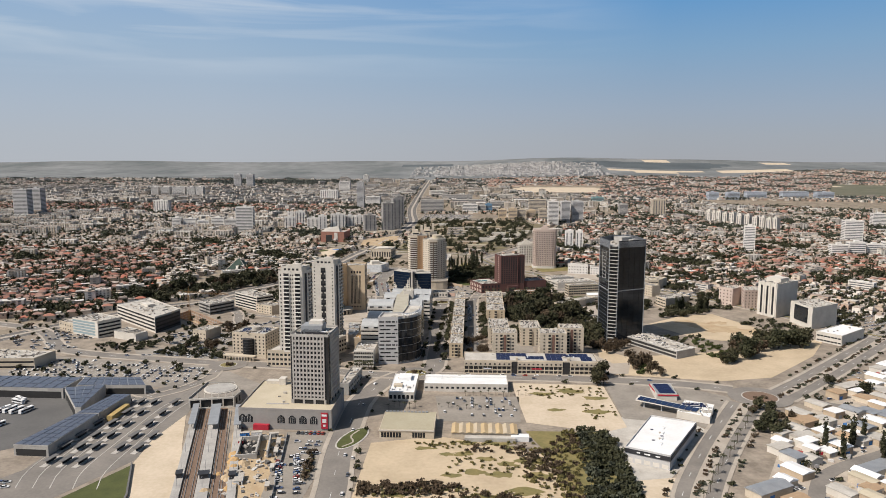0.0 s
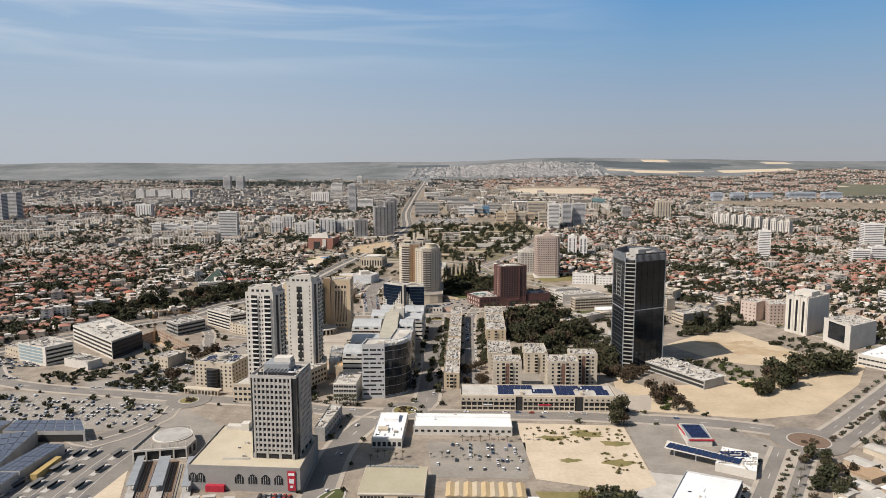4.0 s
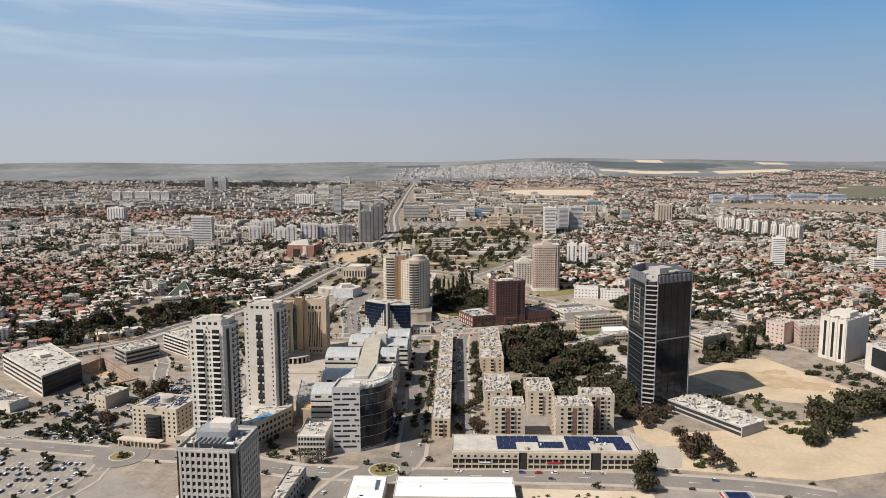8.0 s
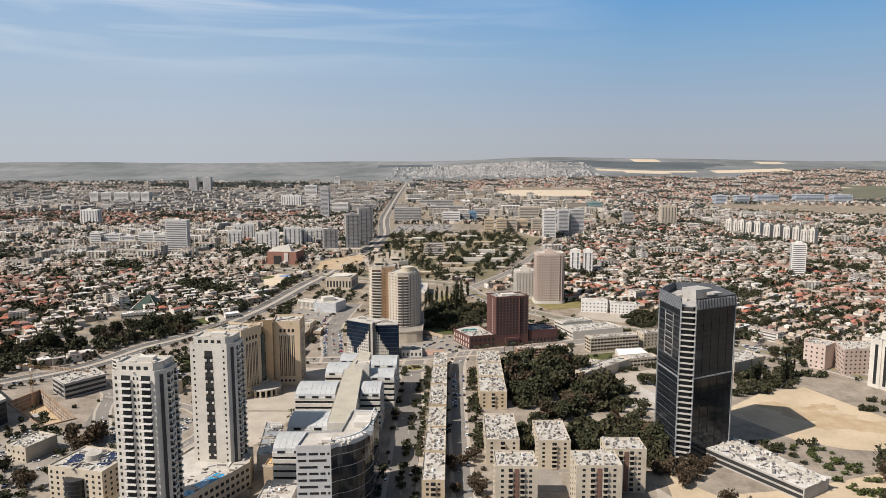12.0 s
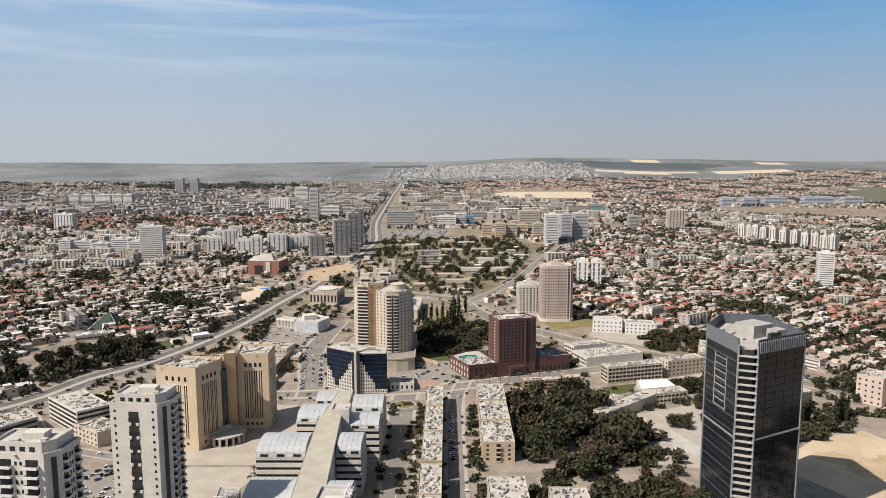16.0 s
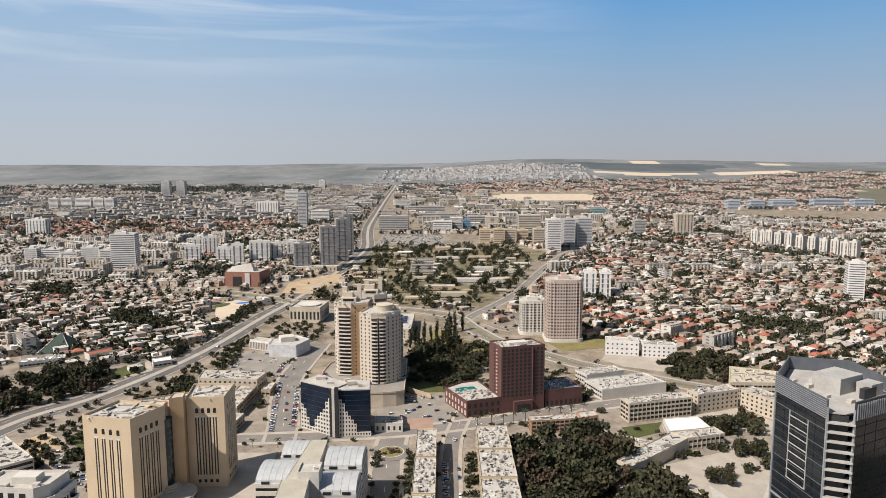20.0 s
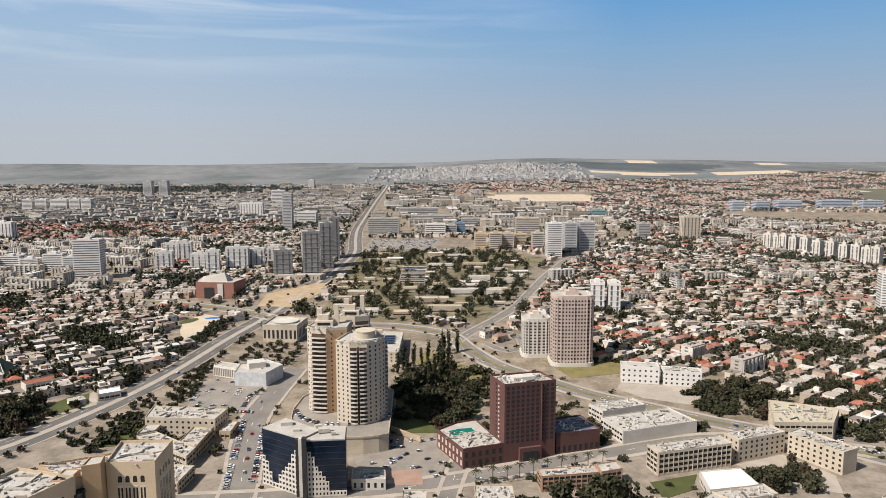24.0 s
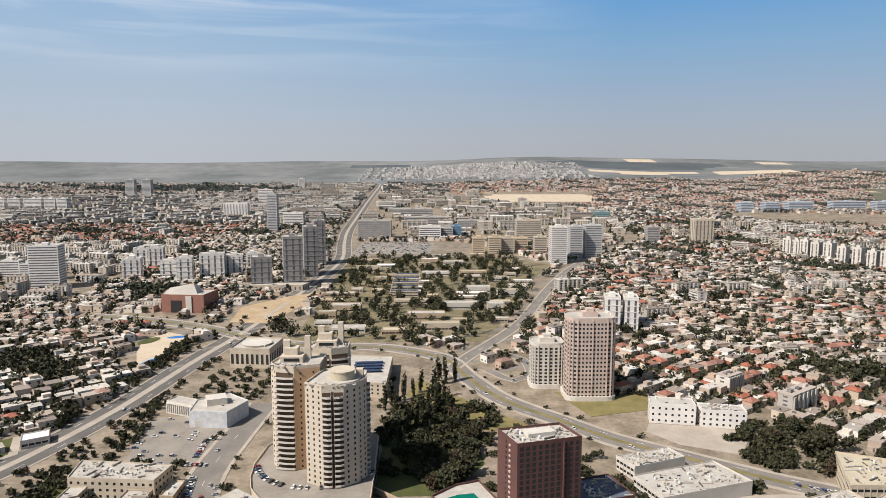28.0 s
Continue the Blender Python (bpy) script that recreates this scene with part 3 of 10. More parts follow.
patch("school_yard", [(190, 968), (226, 982), (244, 952), (236, 930), (204, 940)], paving, 0.22, "pale paved school yard", "yard")
patch("car_park", [(176, 1150), (232, 1142), (240, 1196), (178, 1190)], dusty_lot, 0.3, "dusty asphalt car park behind the long building", "car park")
patch("forecourt", [(150, 1108), (166, 1086), (200, 1070), (224, 1106), (190, 1116), (156, 1122)], paving, 0.3, "pale paved forecourt of the long building", "plaza")
patch("hotel_forecourt", [(14, 958), (40, 946), (112, 972), (108, 984), (74, 955), (40, 947)], paving, 0.2, "paved palm forecourt of the hotel", "plaza")
patch("car_park", [(-330, 700), (-262, 660), (-240, 668), (-252, 738), (-300, 752)], dusty_lot, 0.1, "dusty asphalt car park by the offices", "car park")
patch("car_park", [(-316, 640), (-232, 630), (-230, 652), (-300, 668), (-330, 664)], dusty_lot, 0.09, "dusty asphalt car park before the offices", "car park")
patch("street_corner", [(-250, 740), (-228, 690), (-196, 704), (-186, 716), (-222, 714), (-262, 768), (-276, 792), (-268, 762)], asphalt, 0.09, "worn asphalt at the corner of the side street", "road")
patch("yard", [(-190, 700), (-150, 700), (-128, 744), (-118, 792), (-182, 792), (-184, 740)], paving, 0.1, "pale paved yard between tower and courthouse", "yard")
patch("car_park", [(-262, 770), (-222, 716), (-192, 722), (-186, 770), (-214, 794)], dusty_lot, 0.1, "dusty car park behind the beige office", "car park")
patch("car_park", [(-262, 905), (-240, 868), (-216, 850), (-212, 912)], dusty_lot, 0.1, "dusty car park beside the courthouse", "car park")
patch("lawn", [(-268, 930), (-240, 906), (-222, 912), (-226, 936), (-256, 950)], grass, 0.16, "small green lawn beside the boulevard", "lawn")
patch("dirt_lot", [(-300, 912), (-270, 890), (-250, 900), (-272, 930), (-286, 940)], site_soil, 0.12, "bare reddish soil lot beside the boulevard", "yard")
patch("track_field", [(150, 820), (176, 800), (204, 850), (196, 880), (160, 868)], pale_roof, 0.2, "pale concrete yard with faded court lines", "yard")
patch("playground", [(-288, 1330), (-278, 1292), (-258, 1244), (-248, 1250), (-246, 1300), (-250, 1350), (-276, 1364)], sand_pale, 0.25, "sandy playground", "playground")
disc("splash_pad", -257, 1345, 11, blue_paint, 0.4, "blue playground surface", 0.4, 0.3)
disc("splash_pad", -256, 1264, 13, blue_paint, 0.4, "blue playground surface", 0.35, 1.3)
disc("lawn", -282, 1332, 13, grass, 0.42, "round green lawn", 0.55, 1.1)

# ---- building tools ----


def frame_edge(a, b):
    a, b = Vector(a), Vector(b)
    d = b - a
    L = d.length
    d.normalize()
    return a, d, Vector((d.y, -d.x)), L, math.atan2(d.y, d.x)


def lattice(p, a, b, z0, z1, cols, rows, material, pier_w=0.7, beam_h=1.2, depth=0.6, piers=True, top=True):
    """Real piers and spandrels standing proud of a dark glazed core."""
    a, d, n, L, ang = frame_edge(a, b)
    fh = (z1 - z0) / rows
    if piers:
        for i in range(cols + 1):
            q = a + d * min(max(L * i / cols, pier_w / 2), L - pier_w / 2) + n * depth / 2
            piece("pier", p, material, pier_w, depth, z1 - z0, q.x, q.y, z0, ang)
    q = a + d * L / 2 + n * (depth / 2 - 0.05)
    for j in range(rows + (1 if top else 0)):
        piece("spandrel", p, material, L, depth - 0.1, beam_h, q.x, q.y, z0 + j * fh - (beam_h / 2 if j else 0), ang)


def windows(p, a, b, z0, z1, cols, rows, w=1.5, h=1.5, material=None, margin=0.0, name="window", out=0.06, sill=0.9, skip=None):
    """Framed panes one by one along a wall."""
    a, d, n, L, ang = frame_edge(a, b)
    fh, sp = (z1 - z0) / rows, (L - 2 * margin) / cols
    off = p.location.y
    if (off > 715 and cols * rows > 12 and not p.name.startswith("hotel_")) or (off > 1300 and cols * rows > 3):
        # far off: one part for each storey, or for each face
        mb = MB()
        for j in range(rows):
            for i in range(cols):
                q = a + d * (margin + sp * (i + 0.5)) + n * (out / 2 - 0.02)
                mb.obox(q.x, q.y, z0 + j * fh + sill, w, out, h, ang)
            if off < 1300:
                tagged(part(name + "_row", mb, material or glass_dark, p), kind="stuff")
                mb = MB()
        if off >= 1300:
            tagged(part(name + "_grid", mb, material or glass_dark, p), kind="stuff")
        return
    for j in range(rows):
        for i in range(cols):
            if skip and skip(i, j):
                continue
            q = a + d * (margin + sp * (i + 0.5)) + n * (out / 2 - 0.02)
            piece(name, p, material or glass_dark, w, out, h, q.x, q.y, z0 + j * fh + sill, ang)


def bands(p, a, b, z0, z1, rows, h=1.4, material=None, margin=0.6, name="window_band", out=0.06, sill=1.0):
    windows(p, a, b, z0, z1, 1, rows, frame_edge(a, b)[3] - 2 * margin, h, material, 0, name, out, sill)


def balconies(p, a, b, z0, z1, cols, rows, w, depth, material, margin=0.0, sill=0.0):
    """Slab and parapet of each balcony, with a dark doorway behind."""
    a, d, n, L, ang = frame_edge(a, b)
    fh, sp = (z1 - z0) / rows, (L - 2 * margin) / cols
    key = ("balcony", material.name, round(w, 2), round(depth, 2))
    if key not in BOXES:
        mb = MB()
        mb.box(-w / 2, -depth, 0, w / 2, 0, 0.2)
        mb.box(-w / 2, -depth, 0.2, w / 2, -depth + 0.12, 1.1)
        mb.box(-w / 2, -depth + 0.12, 0.2, -w / 2 + 0.12, 0, 1.1)
        mb.box(w / 2 - 0.12, -depth + 0.12, 0.2, w / 2, 0, 1.1)
        BOXES[key] = mb.mesh("balcony", material)
    for i in range(cols):
        q = a + d * (margin + sp * (i + 0.5))
        # one dark strip per column serves as doorways and shaded depth
        piece("balcony_recess", p, glass_dark, w * 0.86, 0.1, z1 - z0 - 0.6, q.x + n.x * 0.02, q.y + n.y * 0.02, z0 + sill + 0.2, ang)
    for j in range(rows):
        for i in range(cols):
            q = a + d * (margin + sp * (i + 0.5))
            ob = part("balcony", BOXES[key], None, p)
            ob.location, ob.rotation_euler = (q.x, q.y, z0 + j * fh + sill), (0, 0, ang)


def poly_rect(x0, y0, x1, y1):
    return [(x0, y0), (x1, y0), (x1, y1), (x0, y1)]


def ring(poly, z0, z1, t):
    """A parapet along the edge of a convex outline."""
    cx, cy = sum(p[0] for p in poly) / len(poly), sum(p[1] for p in poly) / len(poly)
    r = sum(math.hypot(x - cx, y - cy) for x, y in poly) / len(poly)
    k = 1 - t / r
    inn = [(cx + (x - cx) * k, cy + (y - cy) * k) for x, y in poly]
    n = len(poly)
    mb = MB()
    vs = [(x, y, z0) for x, y in poly] + [(x, y, z1) for x, y in poly] + [(x, y, z1) for x, y in inn] + [(x, y, z0) for x, y in inn]
    fs = []
    for i in range(n):
        j = (i + 1) % n
        for a, b in ((0, n), (n, 2 * n), (2 * n, 3 * n)):
            fs.append((a + i, a + j, b + j, b + i))
    return mb.add(vs, fs)


BUILT = []
RND = random.Random(7)


def block(name, label, category, poly, h, wall, roof, junk_n=4, parapet=0.9, base=None, z_base=None, group="", core=None):
    """A building: walls, roof, parapet and plant on the roof. Returns the thing and its outline about its foot."""
    cx, cy = sum(p[0] for p in poly) / len(poly), sum(p[1] for p in poly) / len(poly)
    z = lz(cx, cy) if z_base is None else z_base
    p = thing(name, cx, cy, z, label, category, group)
    loc = [(x - cx, y - cy) for x, y in poly]
    BUILT.append((np.array(poly), cx, cy))
    part("wall", MB().prism(loc, -1.5 if z_base is None else 0, h), core or wall, p)
    inner = [(x * 0.985, y * 0.985) for x, y in loc]
    part("roof", MB().prism(inner, h, h + 0.15), roof, p)
    part("parapet", ring([(x * 1.002, y * 1.002) for x, y in loc], h - 0.4, h + parapet, 0.45), wall, p)
    xs_, ys_ = [q[0] for q in loc], [q[1] for q in loc]
    area = (max(xs_) - min(xs_)) * (max(ys_) - min(ys_))
    if junk_n and cy < 1120 and area > 250 and name not in ("apartment_row", "big_store", "white_hall", "podium_building", "shopping_arcade", "low_store"):
        mb = MB()
        for _ in range(min(90, int(area / 16))):
            u, v = RND.uniform(0.06, 0.94), RND.uniform(0.06, 0.94)
            e = Vector(loc[0]).lerp(Vector(loc[1]), u).lerp(Vector(loc[3 % len(loc)]).lerp(Vector(loc[2]), u), v)
            s = RND.uniform(0.3, 1.3)
            mb.obox(e.x, e.y, h + 0.15, s * RND.choice((0.7, 1, 1.4, 4, 7)), s * 0.8, RND.uniform(0.15, 1.1), RND.choice((0.0, 0.0, 1.57, 0.5, 1.2)))
        tagged(part("roof_clutter", mb, junk, p), kind="stuff")
    for _ in range(junk_n if cy < 1200 else junk_n // 2):
        u, v = RND.uniform(0.15, 0.85), RND.uniform(0.15, 0.85)
        a = Vector(loc[0]).lerp(Vector(loc[1]), u)
        b = Vector(loc[3 % len(loc)]).lerp(Vector(loc[2]), u)
        q = a.lerp(b, v)
        s = RND.uniform(0.8, 2.4)
        k = RND.choice((0, 0, 1, 2))
        if k == 0:
            piece("roof_unit", p, junk, round(s, 1), round(s * 0.7, 1), round(0.7 + s * 0.3, 1), q.x, q.y, h + 0.15, RND.choice((0, 0.1, 0.4)))
        elif k == 1:
            ob = part("water_tank", BOXES.setdefault("tank", MB().cyl(0, 0, 0, 1.5, 0.6).mesh("water_tank", white_paint)), None, p)
            ob.location = (q.x, q.y, h + 0.15)
        else:
            piece("solar_heater", p, solar, 1.9, 1.0, 0.35, q.x, q.y, h + 0.15, 0.0)
    return p, loc


def inset(a, b, t0, t1):
    a, b = Vector(a), Vector(b)
    return a.lerp(b, t0), a.lerp(b, t1)


def solar_rows(p, x0, y0, x1, y1, z, nx, ny, material=None, gap=0.12):
    """A field of tilted panels, each row in modules of its own."""
    dx, dy = (x1 - x0) / nx, (y1 - y0) / ny
    key = ("panel", round(dx, 2), round(dy, 2), (material or solar).name)
    if key not in BOXES:
        w, d = dx * (1 - gap * 0.4), dy * (1 - gap)
        mb = MB()
        mb.add([(-w / 2, -d / 2, 0.1), (w / 2, -d / 2, 0.1), (w / 2, d / 2, 0.5), (-w / 2, d / 2, 0.5), (-w / 2, -d / 2, 0), (w / 2, -d / 2, 0), (w / 2, d / 2, 0), (-w / 2, d / 2, 0)],
               [(0, 1, 2, 3), (4, 5, 1, 0), (5, 6, 2, 1), (6, 7, 3, 2), (7, 4, 0, 3)])
        BOXES[key] = mb.mesh("solar_panel", material or solar)
    for i in range(nx):
        for j in range(ny):
            ob = part("solar_panel", BOXES[key], None, p)
            ob.location = (x0 + dx * (i + 0.5), y0 + dy * (j + 0.5), z)


# ---- the office tower on its podium ----
# podium wall colour darkened to carry the shade on its front
pod, q = block("podium_building", "pale grey shopping podium with arched windows and beige flat roof", "shopping centre",
               [(-160, 467), (-94, 464), (-94, 512), (-137, 530), (-160, 528)], 14, mat("shade_grey_podium_render", (0.30, 0.28, 0.26), (0.25, 0.235, 0.22), scale=0.12, fine=0.7), beige_roof, 3, 1.0)
a, b = q[0], q[1]
arch = MB()
pts = [(-2.6, 0), (2.6, 0), (2.6, 3.6), (1.3, 5.2), (0, 5.8), (-1.3, 5.2), (-2.6, 3.6)]
arch.add([(x, -0.12, z) for x, z in pts] + [(x, 0, z) for x, z in pts], [tuple(range(7))] + [(i, (i + 1) % 7, 7 + (i + 1) % 7, 7 + i) for i in range(7)])
arch_me = arch.mesh("arched_window", glass_dark)
av, bv = Vector(a), Vector(b)
ang0 = math.atan2((bv - av).y, (bv - av).x)
for u in (0.045, 0.115, 0.46, 0.58, 0.695, 0.81):
    s = av.lerp(bv, u)
    ob = part("arched_window", arch_me, None, pod)
    ob.location, ob.rotation_euler = (s.x, s.y, 4.6), (0, 0, ang0)
    for k in (-1.3, 0, 1.3):
        under(piece("mullion", pod, grey_wall, 0.16, 0.1, 4.6, s.x + k * (0.8 if u < 0.2 else 1), s.y - 0.16, 4.7, ang0), ob)
s = av.lerp(bv, 0.925)
sign = piece("sign_panel", pod, red_paint, 4.6, 0.5, 11.5, s.x, s.y - 0.3, 1.6, ang0, "red sign panel")
for zz, ww, hh in ((10.6, 3.6, 1.4), (6.0, 2.8, 2.6), (3.2, 1.6, 1.4)):
    under(piece("sign_bar", pod, white_paint, ww, 0.12, hh, s.x, s.y - 0.62, zz, ang0), sign)
s = av.lerp(bv, 0.25)
piece("awning", pod, red_paint, 11, 2.6, 3.8, s.x, s.y - 1.2, 0, ang0, "red entrance canopy")
piece("skylight", pod, concrete, 16, 1.6, 0.5, -6, -23, 14.1, 0.03)
piece("roof_house", pod, white_wall, 5, 6, 5, -14, 22, 14.1)
piece("roof_house", pod, white_wall, 10, 5, 2.4, -22, 24, 14.1)

TOW = [(-125.4, 479.4), (-98.2, 477.4), (-96.2, 505), (-123.4, 507)]
tw, q = block("office_tower", "pale grey fifteen-storey office tower with square windows and dark corners", "office tower",
              TOW, 49.3, tower_grey, pale_roof, 4, 1.4, z_base=14.15, core=glass_dark)
for e, c, t0, t1 in ((0, 9, 0.045, 0.90), (1, 9, 0.14, 0.97), (2, 5, 0.05, 0.95), (3, 5, 0.05, 0.95)):
    a, b = inset(q[e], q[(e + 1) % 4], t0, t1)
    lattice(tw, a, b, 3.2, 45.6, c, 13, tower_grey, 1.0, 1.3, 0.7)
    lattice(tw, a, b, 45.6, 49.2, c, 1, tower_grey, 1.0, 0.9, 0.7)
    for t in (0.0, 0.333, 0.667, 1.0):
        s = a.lerp(b, t)
        piece("column", tw, tower_grey, 1.5, 1.2, 3.2, s.x, s.y, 0, 0)
piece("plant_room", tw, grey_metal, 15, 12, 5, -1, 2, 49.4, -0.07)
piece("plant_room", tw, white_wall, 10, 7, 7.5, 1, 4, 49.4, -0.07)
for k in range(7):
    piece("plant_fin", tw, grey_metal, 0.5, 9, 2.6, -7 + 2.2 * k, -6.5, 49.4, -0.07)
piece("roof_screen", tw, dark_metal, 22, 0.4, 2.2, 0, -11, 49.4, -0.07)
piece("cooling_unit", tw, white_paint, 4, 2, 2, 8, -9, 49.4)
piece("cooling_unit", tw, white_paint, 3, 2, 2.2, -9, 8, 49.4)

low, q = block("low_market_building", "long low grey building with a dusty flat roof", "building", [(-102, 538), (-95, 538), (-91, 582), (-100, 584)], 9, concrete, pale_roof, 5)
windows(low, q[1], q[2], 0, 8, 9, 2, 2.4, 1.6)

# ---- bus terminal ----


def hall(name, label, poly, h, nx, ny, panel_mat=None, wall=concrete):
    p, q = block(name, label, "terminal hall", poly, h, wall, grey_metal, 0, 0.4)
    a0, a1, a2, a3 = [Vector(v) for v in q]
    for i in range(nx):
        for j in range(ny):
            u0, u1, v0, v1 = (i + 0.06) / nx, (i + 0.94) / nx, (j + 0.05) / ny, (j + 0.95) / ny
            f = lambda u, v: a0.lerp(a1, u).lerp(a3.lerp(a2, u), v)
            mb = MB().prism([f(u0, v0), f(u1, v0), f(u1, v1), f(u0, v1)], h + 0.2, h + 0.55)
            part("solar_panel", mb, panel_mat or solar_grey, p)
    # flat near-black sheet painted as the shade inside the bays
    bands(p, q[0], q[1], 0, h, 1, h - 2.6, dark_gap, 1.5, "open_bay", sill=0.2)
    return p, q


hall("bus_terminal", "long terminal hall roofed with dusty solar panels", [(-470, 524), (-317, 520), (-317, 548), (-470, 552)], 8, 18, 3)
hall("bus_terminal", "terminal wing roofed with dusty solar panels", [(-316, 521), (-283, 478), (-279, 478), (-288, 530)], 8.5, 5, 4)
hall("bus_terminal", "terminal hall roofed with dark solar panels", [(-312, 530), (-257, 533), (-270, 552), (-316, 550)], 7.5, 8, 3)
hall("bus_terminal", "low diagonal terminal hall with solar panel roof", [(-287, 415), (-264, 414), (-262, 470), (-278, 470)], 7, 4, 9)
hall("bus_terminal", "low terminal hall end with solar panel roof", [(-278, 471), (-262, 471), (-259, 512), (-272, 512)], 7, 4, 6)
shl, _ = block("kiosk", "low tan kiosk beside the bus bays", "kiosk", poly_rect(-258, 474, -254, 500), 4, ochre_paint, ochre_paint, 0, 0.2)


def shelter(m):
    p = thing("bus_shelter", 0, 0, 0, "grey bus bay shelter with dark glass sides on an island", "bus shelter", "bus bay shelters")
    part("platform", MB().box(-1.9, -8, 0, 1.9, 8, 0.22), kerb_mat, p)
    part("canopy", MB().box(-1.7, -5.5, 2.7, 1.7, 5.5, 2.95), canopy_grey, p)
    for yy in (-4, 0, 4):
        piece("post", p, dark_metal, 0.18, 0.18, 2.5, 0, yy, 0.22)
    scr = piece("screen", p, glass_dark, 0.1, 8.2, 1.9, 0.3, 0, 0.5)
    under(piece("screen_frame", p, grey_metal, 0.14, 8.4, 0.12, 0.3, 0, 2.4), scr)
    piece("bench", p, dark_metal, 0.5, 5, 0.45, -0.5, 0, 0.22)
    p.matrix_basis = m
    return p


first = None
for ix, x in enumerate((-261, -251, -241, -224.5, -212)):
    for iy, y in enumerate((512, 490, 468, 447, 428, 407)):
        if (ix, iy) in ((4, 0), (4, 1), (4, 2), (4, 5), (3, 5)):
            continue
        m = pose(x + (3 if iy == 5 else 0), y, 0.08, 0, 0, -8)
        first = shelter(m) if first is None else (copy_thing(first, m) and first)

mb = MB()
for x in (-266, -256, -246, -232.5, -218.5):
    ribbon(mb, smooth_line([(x + 8, 372), (x + 1, 396), (x, 440), (x + 0.5, 500), (x + 5, 524)], 8), 0, 0.55, 0.2)
tagged(new("lane_kerb", mb.mesh("lane_kerb", kerb_mat)), "pale kerbs between the bus lanes", "kerb", kind="structure")
bw = thing("boundary_wall", -198, 385, 0, "low dark boundary wall between lawn and sand", "wall")
part("wall", MB().prism([(-8.6, 20), (-7.8, 20.4), (9, -20), (21, -66), (20, -66), (8, -20.4)], 0, 1.6), canopy_grey, bw)

# ---- railway station ----
patch("track_bed", [(-203, 505), (-181, 505), (-134, 366), (-118, 320), (-150, 320), (-163, 366)], rail_bed, 0.12, "brown ballast of the railway tracks", "track bed")


def along(k, s):
    """A point between the left and the right edge of the station, s along it."""
    return Vector((-204, 500)).lerp(Vector((-150, 320)), s).lerp(Vector((-168, 500)).lerp(Vector((-115, 320)), s), k)


for k in (0.16, 0.30, 0.60, 0.74):
    mb = MB()
    for off in (-0.75, 0.75):
        ribbon(mb, [along(k, i / 12) for i in range(13)], off, 0.16, 0.45, 0)
    tagged(new("railway_track", mb.mesh("railway_track", grey_metal)), "pair of steel rails on brown ballast", "railway track", kind="structure")
for k, w in ((0.03, 4.5), (0.45, 7), (0.93, 5)):
    mb = MB()
    ribbon(mb, [along(k, i / 12) for i in range(13)], 0, w, 1.2, 0)
    tagged(new("platform", mb.mesh("platform", concrete)), "grey concrete railway platform", "platform", kind="structure")
    d = along(k, 1) - along(k, 0)
    ang = math.atan2(d.y, d.x)
    can = thing("platform_canopy", *along(k, 0.11), 1.2, "long pale grey platform canopy on posts", "canopy", "platform canopies", ang)
    part("canopy_roof", MB().box(-21, -w / 2, 3.6, 21, w / 2, 4.0), grey_metal, can)
    for i in range(7):
        piece("post", can, dark_metal, 0.3, 0.3, 3.6, -18 + 6 * i, 0, 0)
    shel = thing("platform_shelter", *along(k, 0.62), 1.2, "small dark platform shelter", "shelter", "platform shelters", ang)
    part("shelter_roof", MB().box(-3, -w * 0.45, 2.6, 3, w * 0.45, 2.9), dark_metal, shel)
    for xx in (-2.6, 2.6):
        piece("post", shel, dark_metal, 0.2, w * 0.7, 2.6, xx, 0, 0)
    for i in range(5):
        lp = thing("platform_lamp", *along(k, 0.3 + 0.13 * i), 1.2, "slim grey platform lamp post", "lamp post", "platform lamps", ang)
        piece("pole", lp, grey_metal, 0.16, 0.16, 6, 0, 0, 0)
        piece("lamp_head", lp, grey_metal, 1.2, 0.3, 0.15, 0.4, 0, 6)
# walls coloured near black for the shaded hall behind the piers
st, q = block("station_building", "low station hall with a flat pale roof over the track heads", "station", [(-209, 501), (-177, 508), (-176, 520), (-189, 543), (-209, 540)], 7.6, concrete, dusty_lot, 0, 0.7, core=dark_gap)
lattice(st, q[0], q[1], 0, 7.6, 4, 1, white_wall, 0.9, 1.2, 0.8)
lattice(st, q[1], q[2], 0, 7.6, 2, 1, concrete, 1.2, 1.8, 0.5)
lattice(st, q[4], q[0], 0, 7.6, 5, 1, concrete, 1.2, 3.2, 0.5)
part("roof_disc", MB().cyl(-2, 4, 7.7, 8.7, 11.5, n=40), concrete, st, "round pale raised roof disc")
part("disc_rim", MB().cyl(-2, 4, 7.7, 8.4, 12.6, n=40), white_wall, st)
for k in range(6):
    piece("roof_post", st, white_wall, 0.5, 0.5, 3.2, -12 + 5 * k, -17 + 1.1 * k, 7.7)
patch("forecourt", [(-232, 590), (-212, 596), (-170, 560), (-168, 530), (-190, 545), (-210, 542), (-222, 566)], dusty_lot, 0.11, "pale paved station forecourt", "plaza")

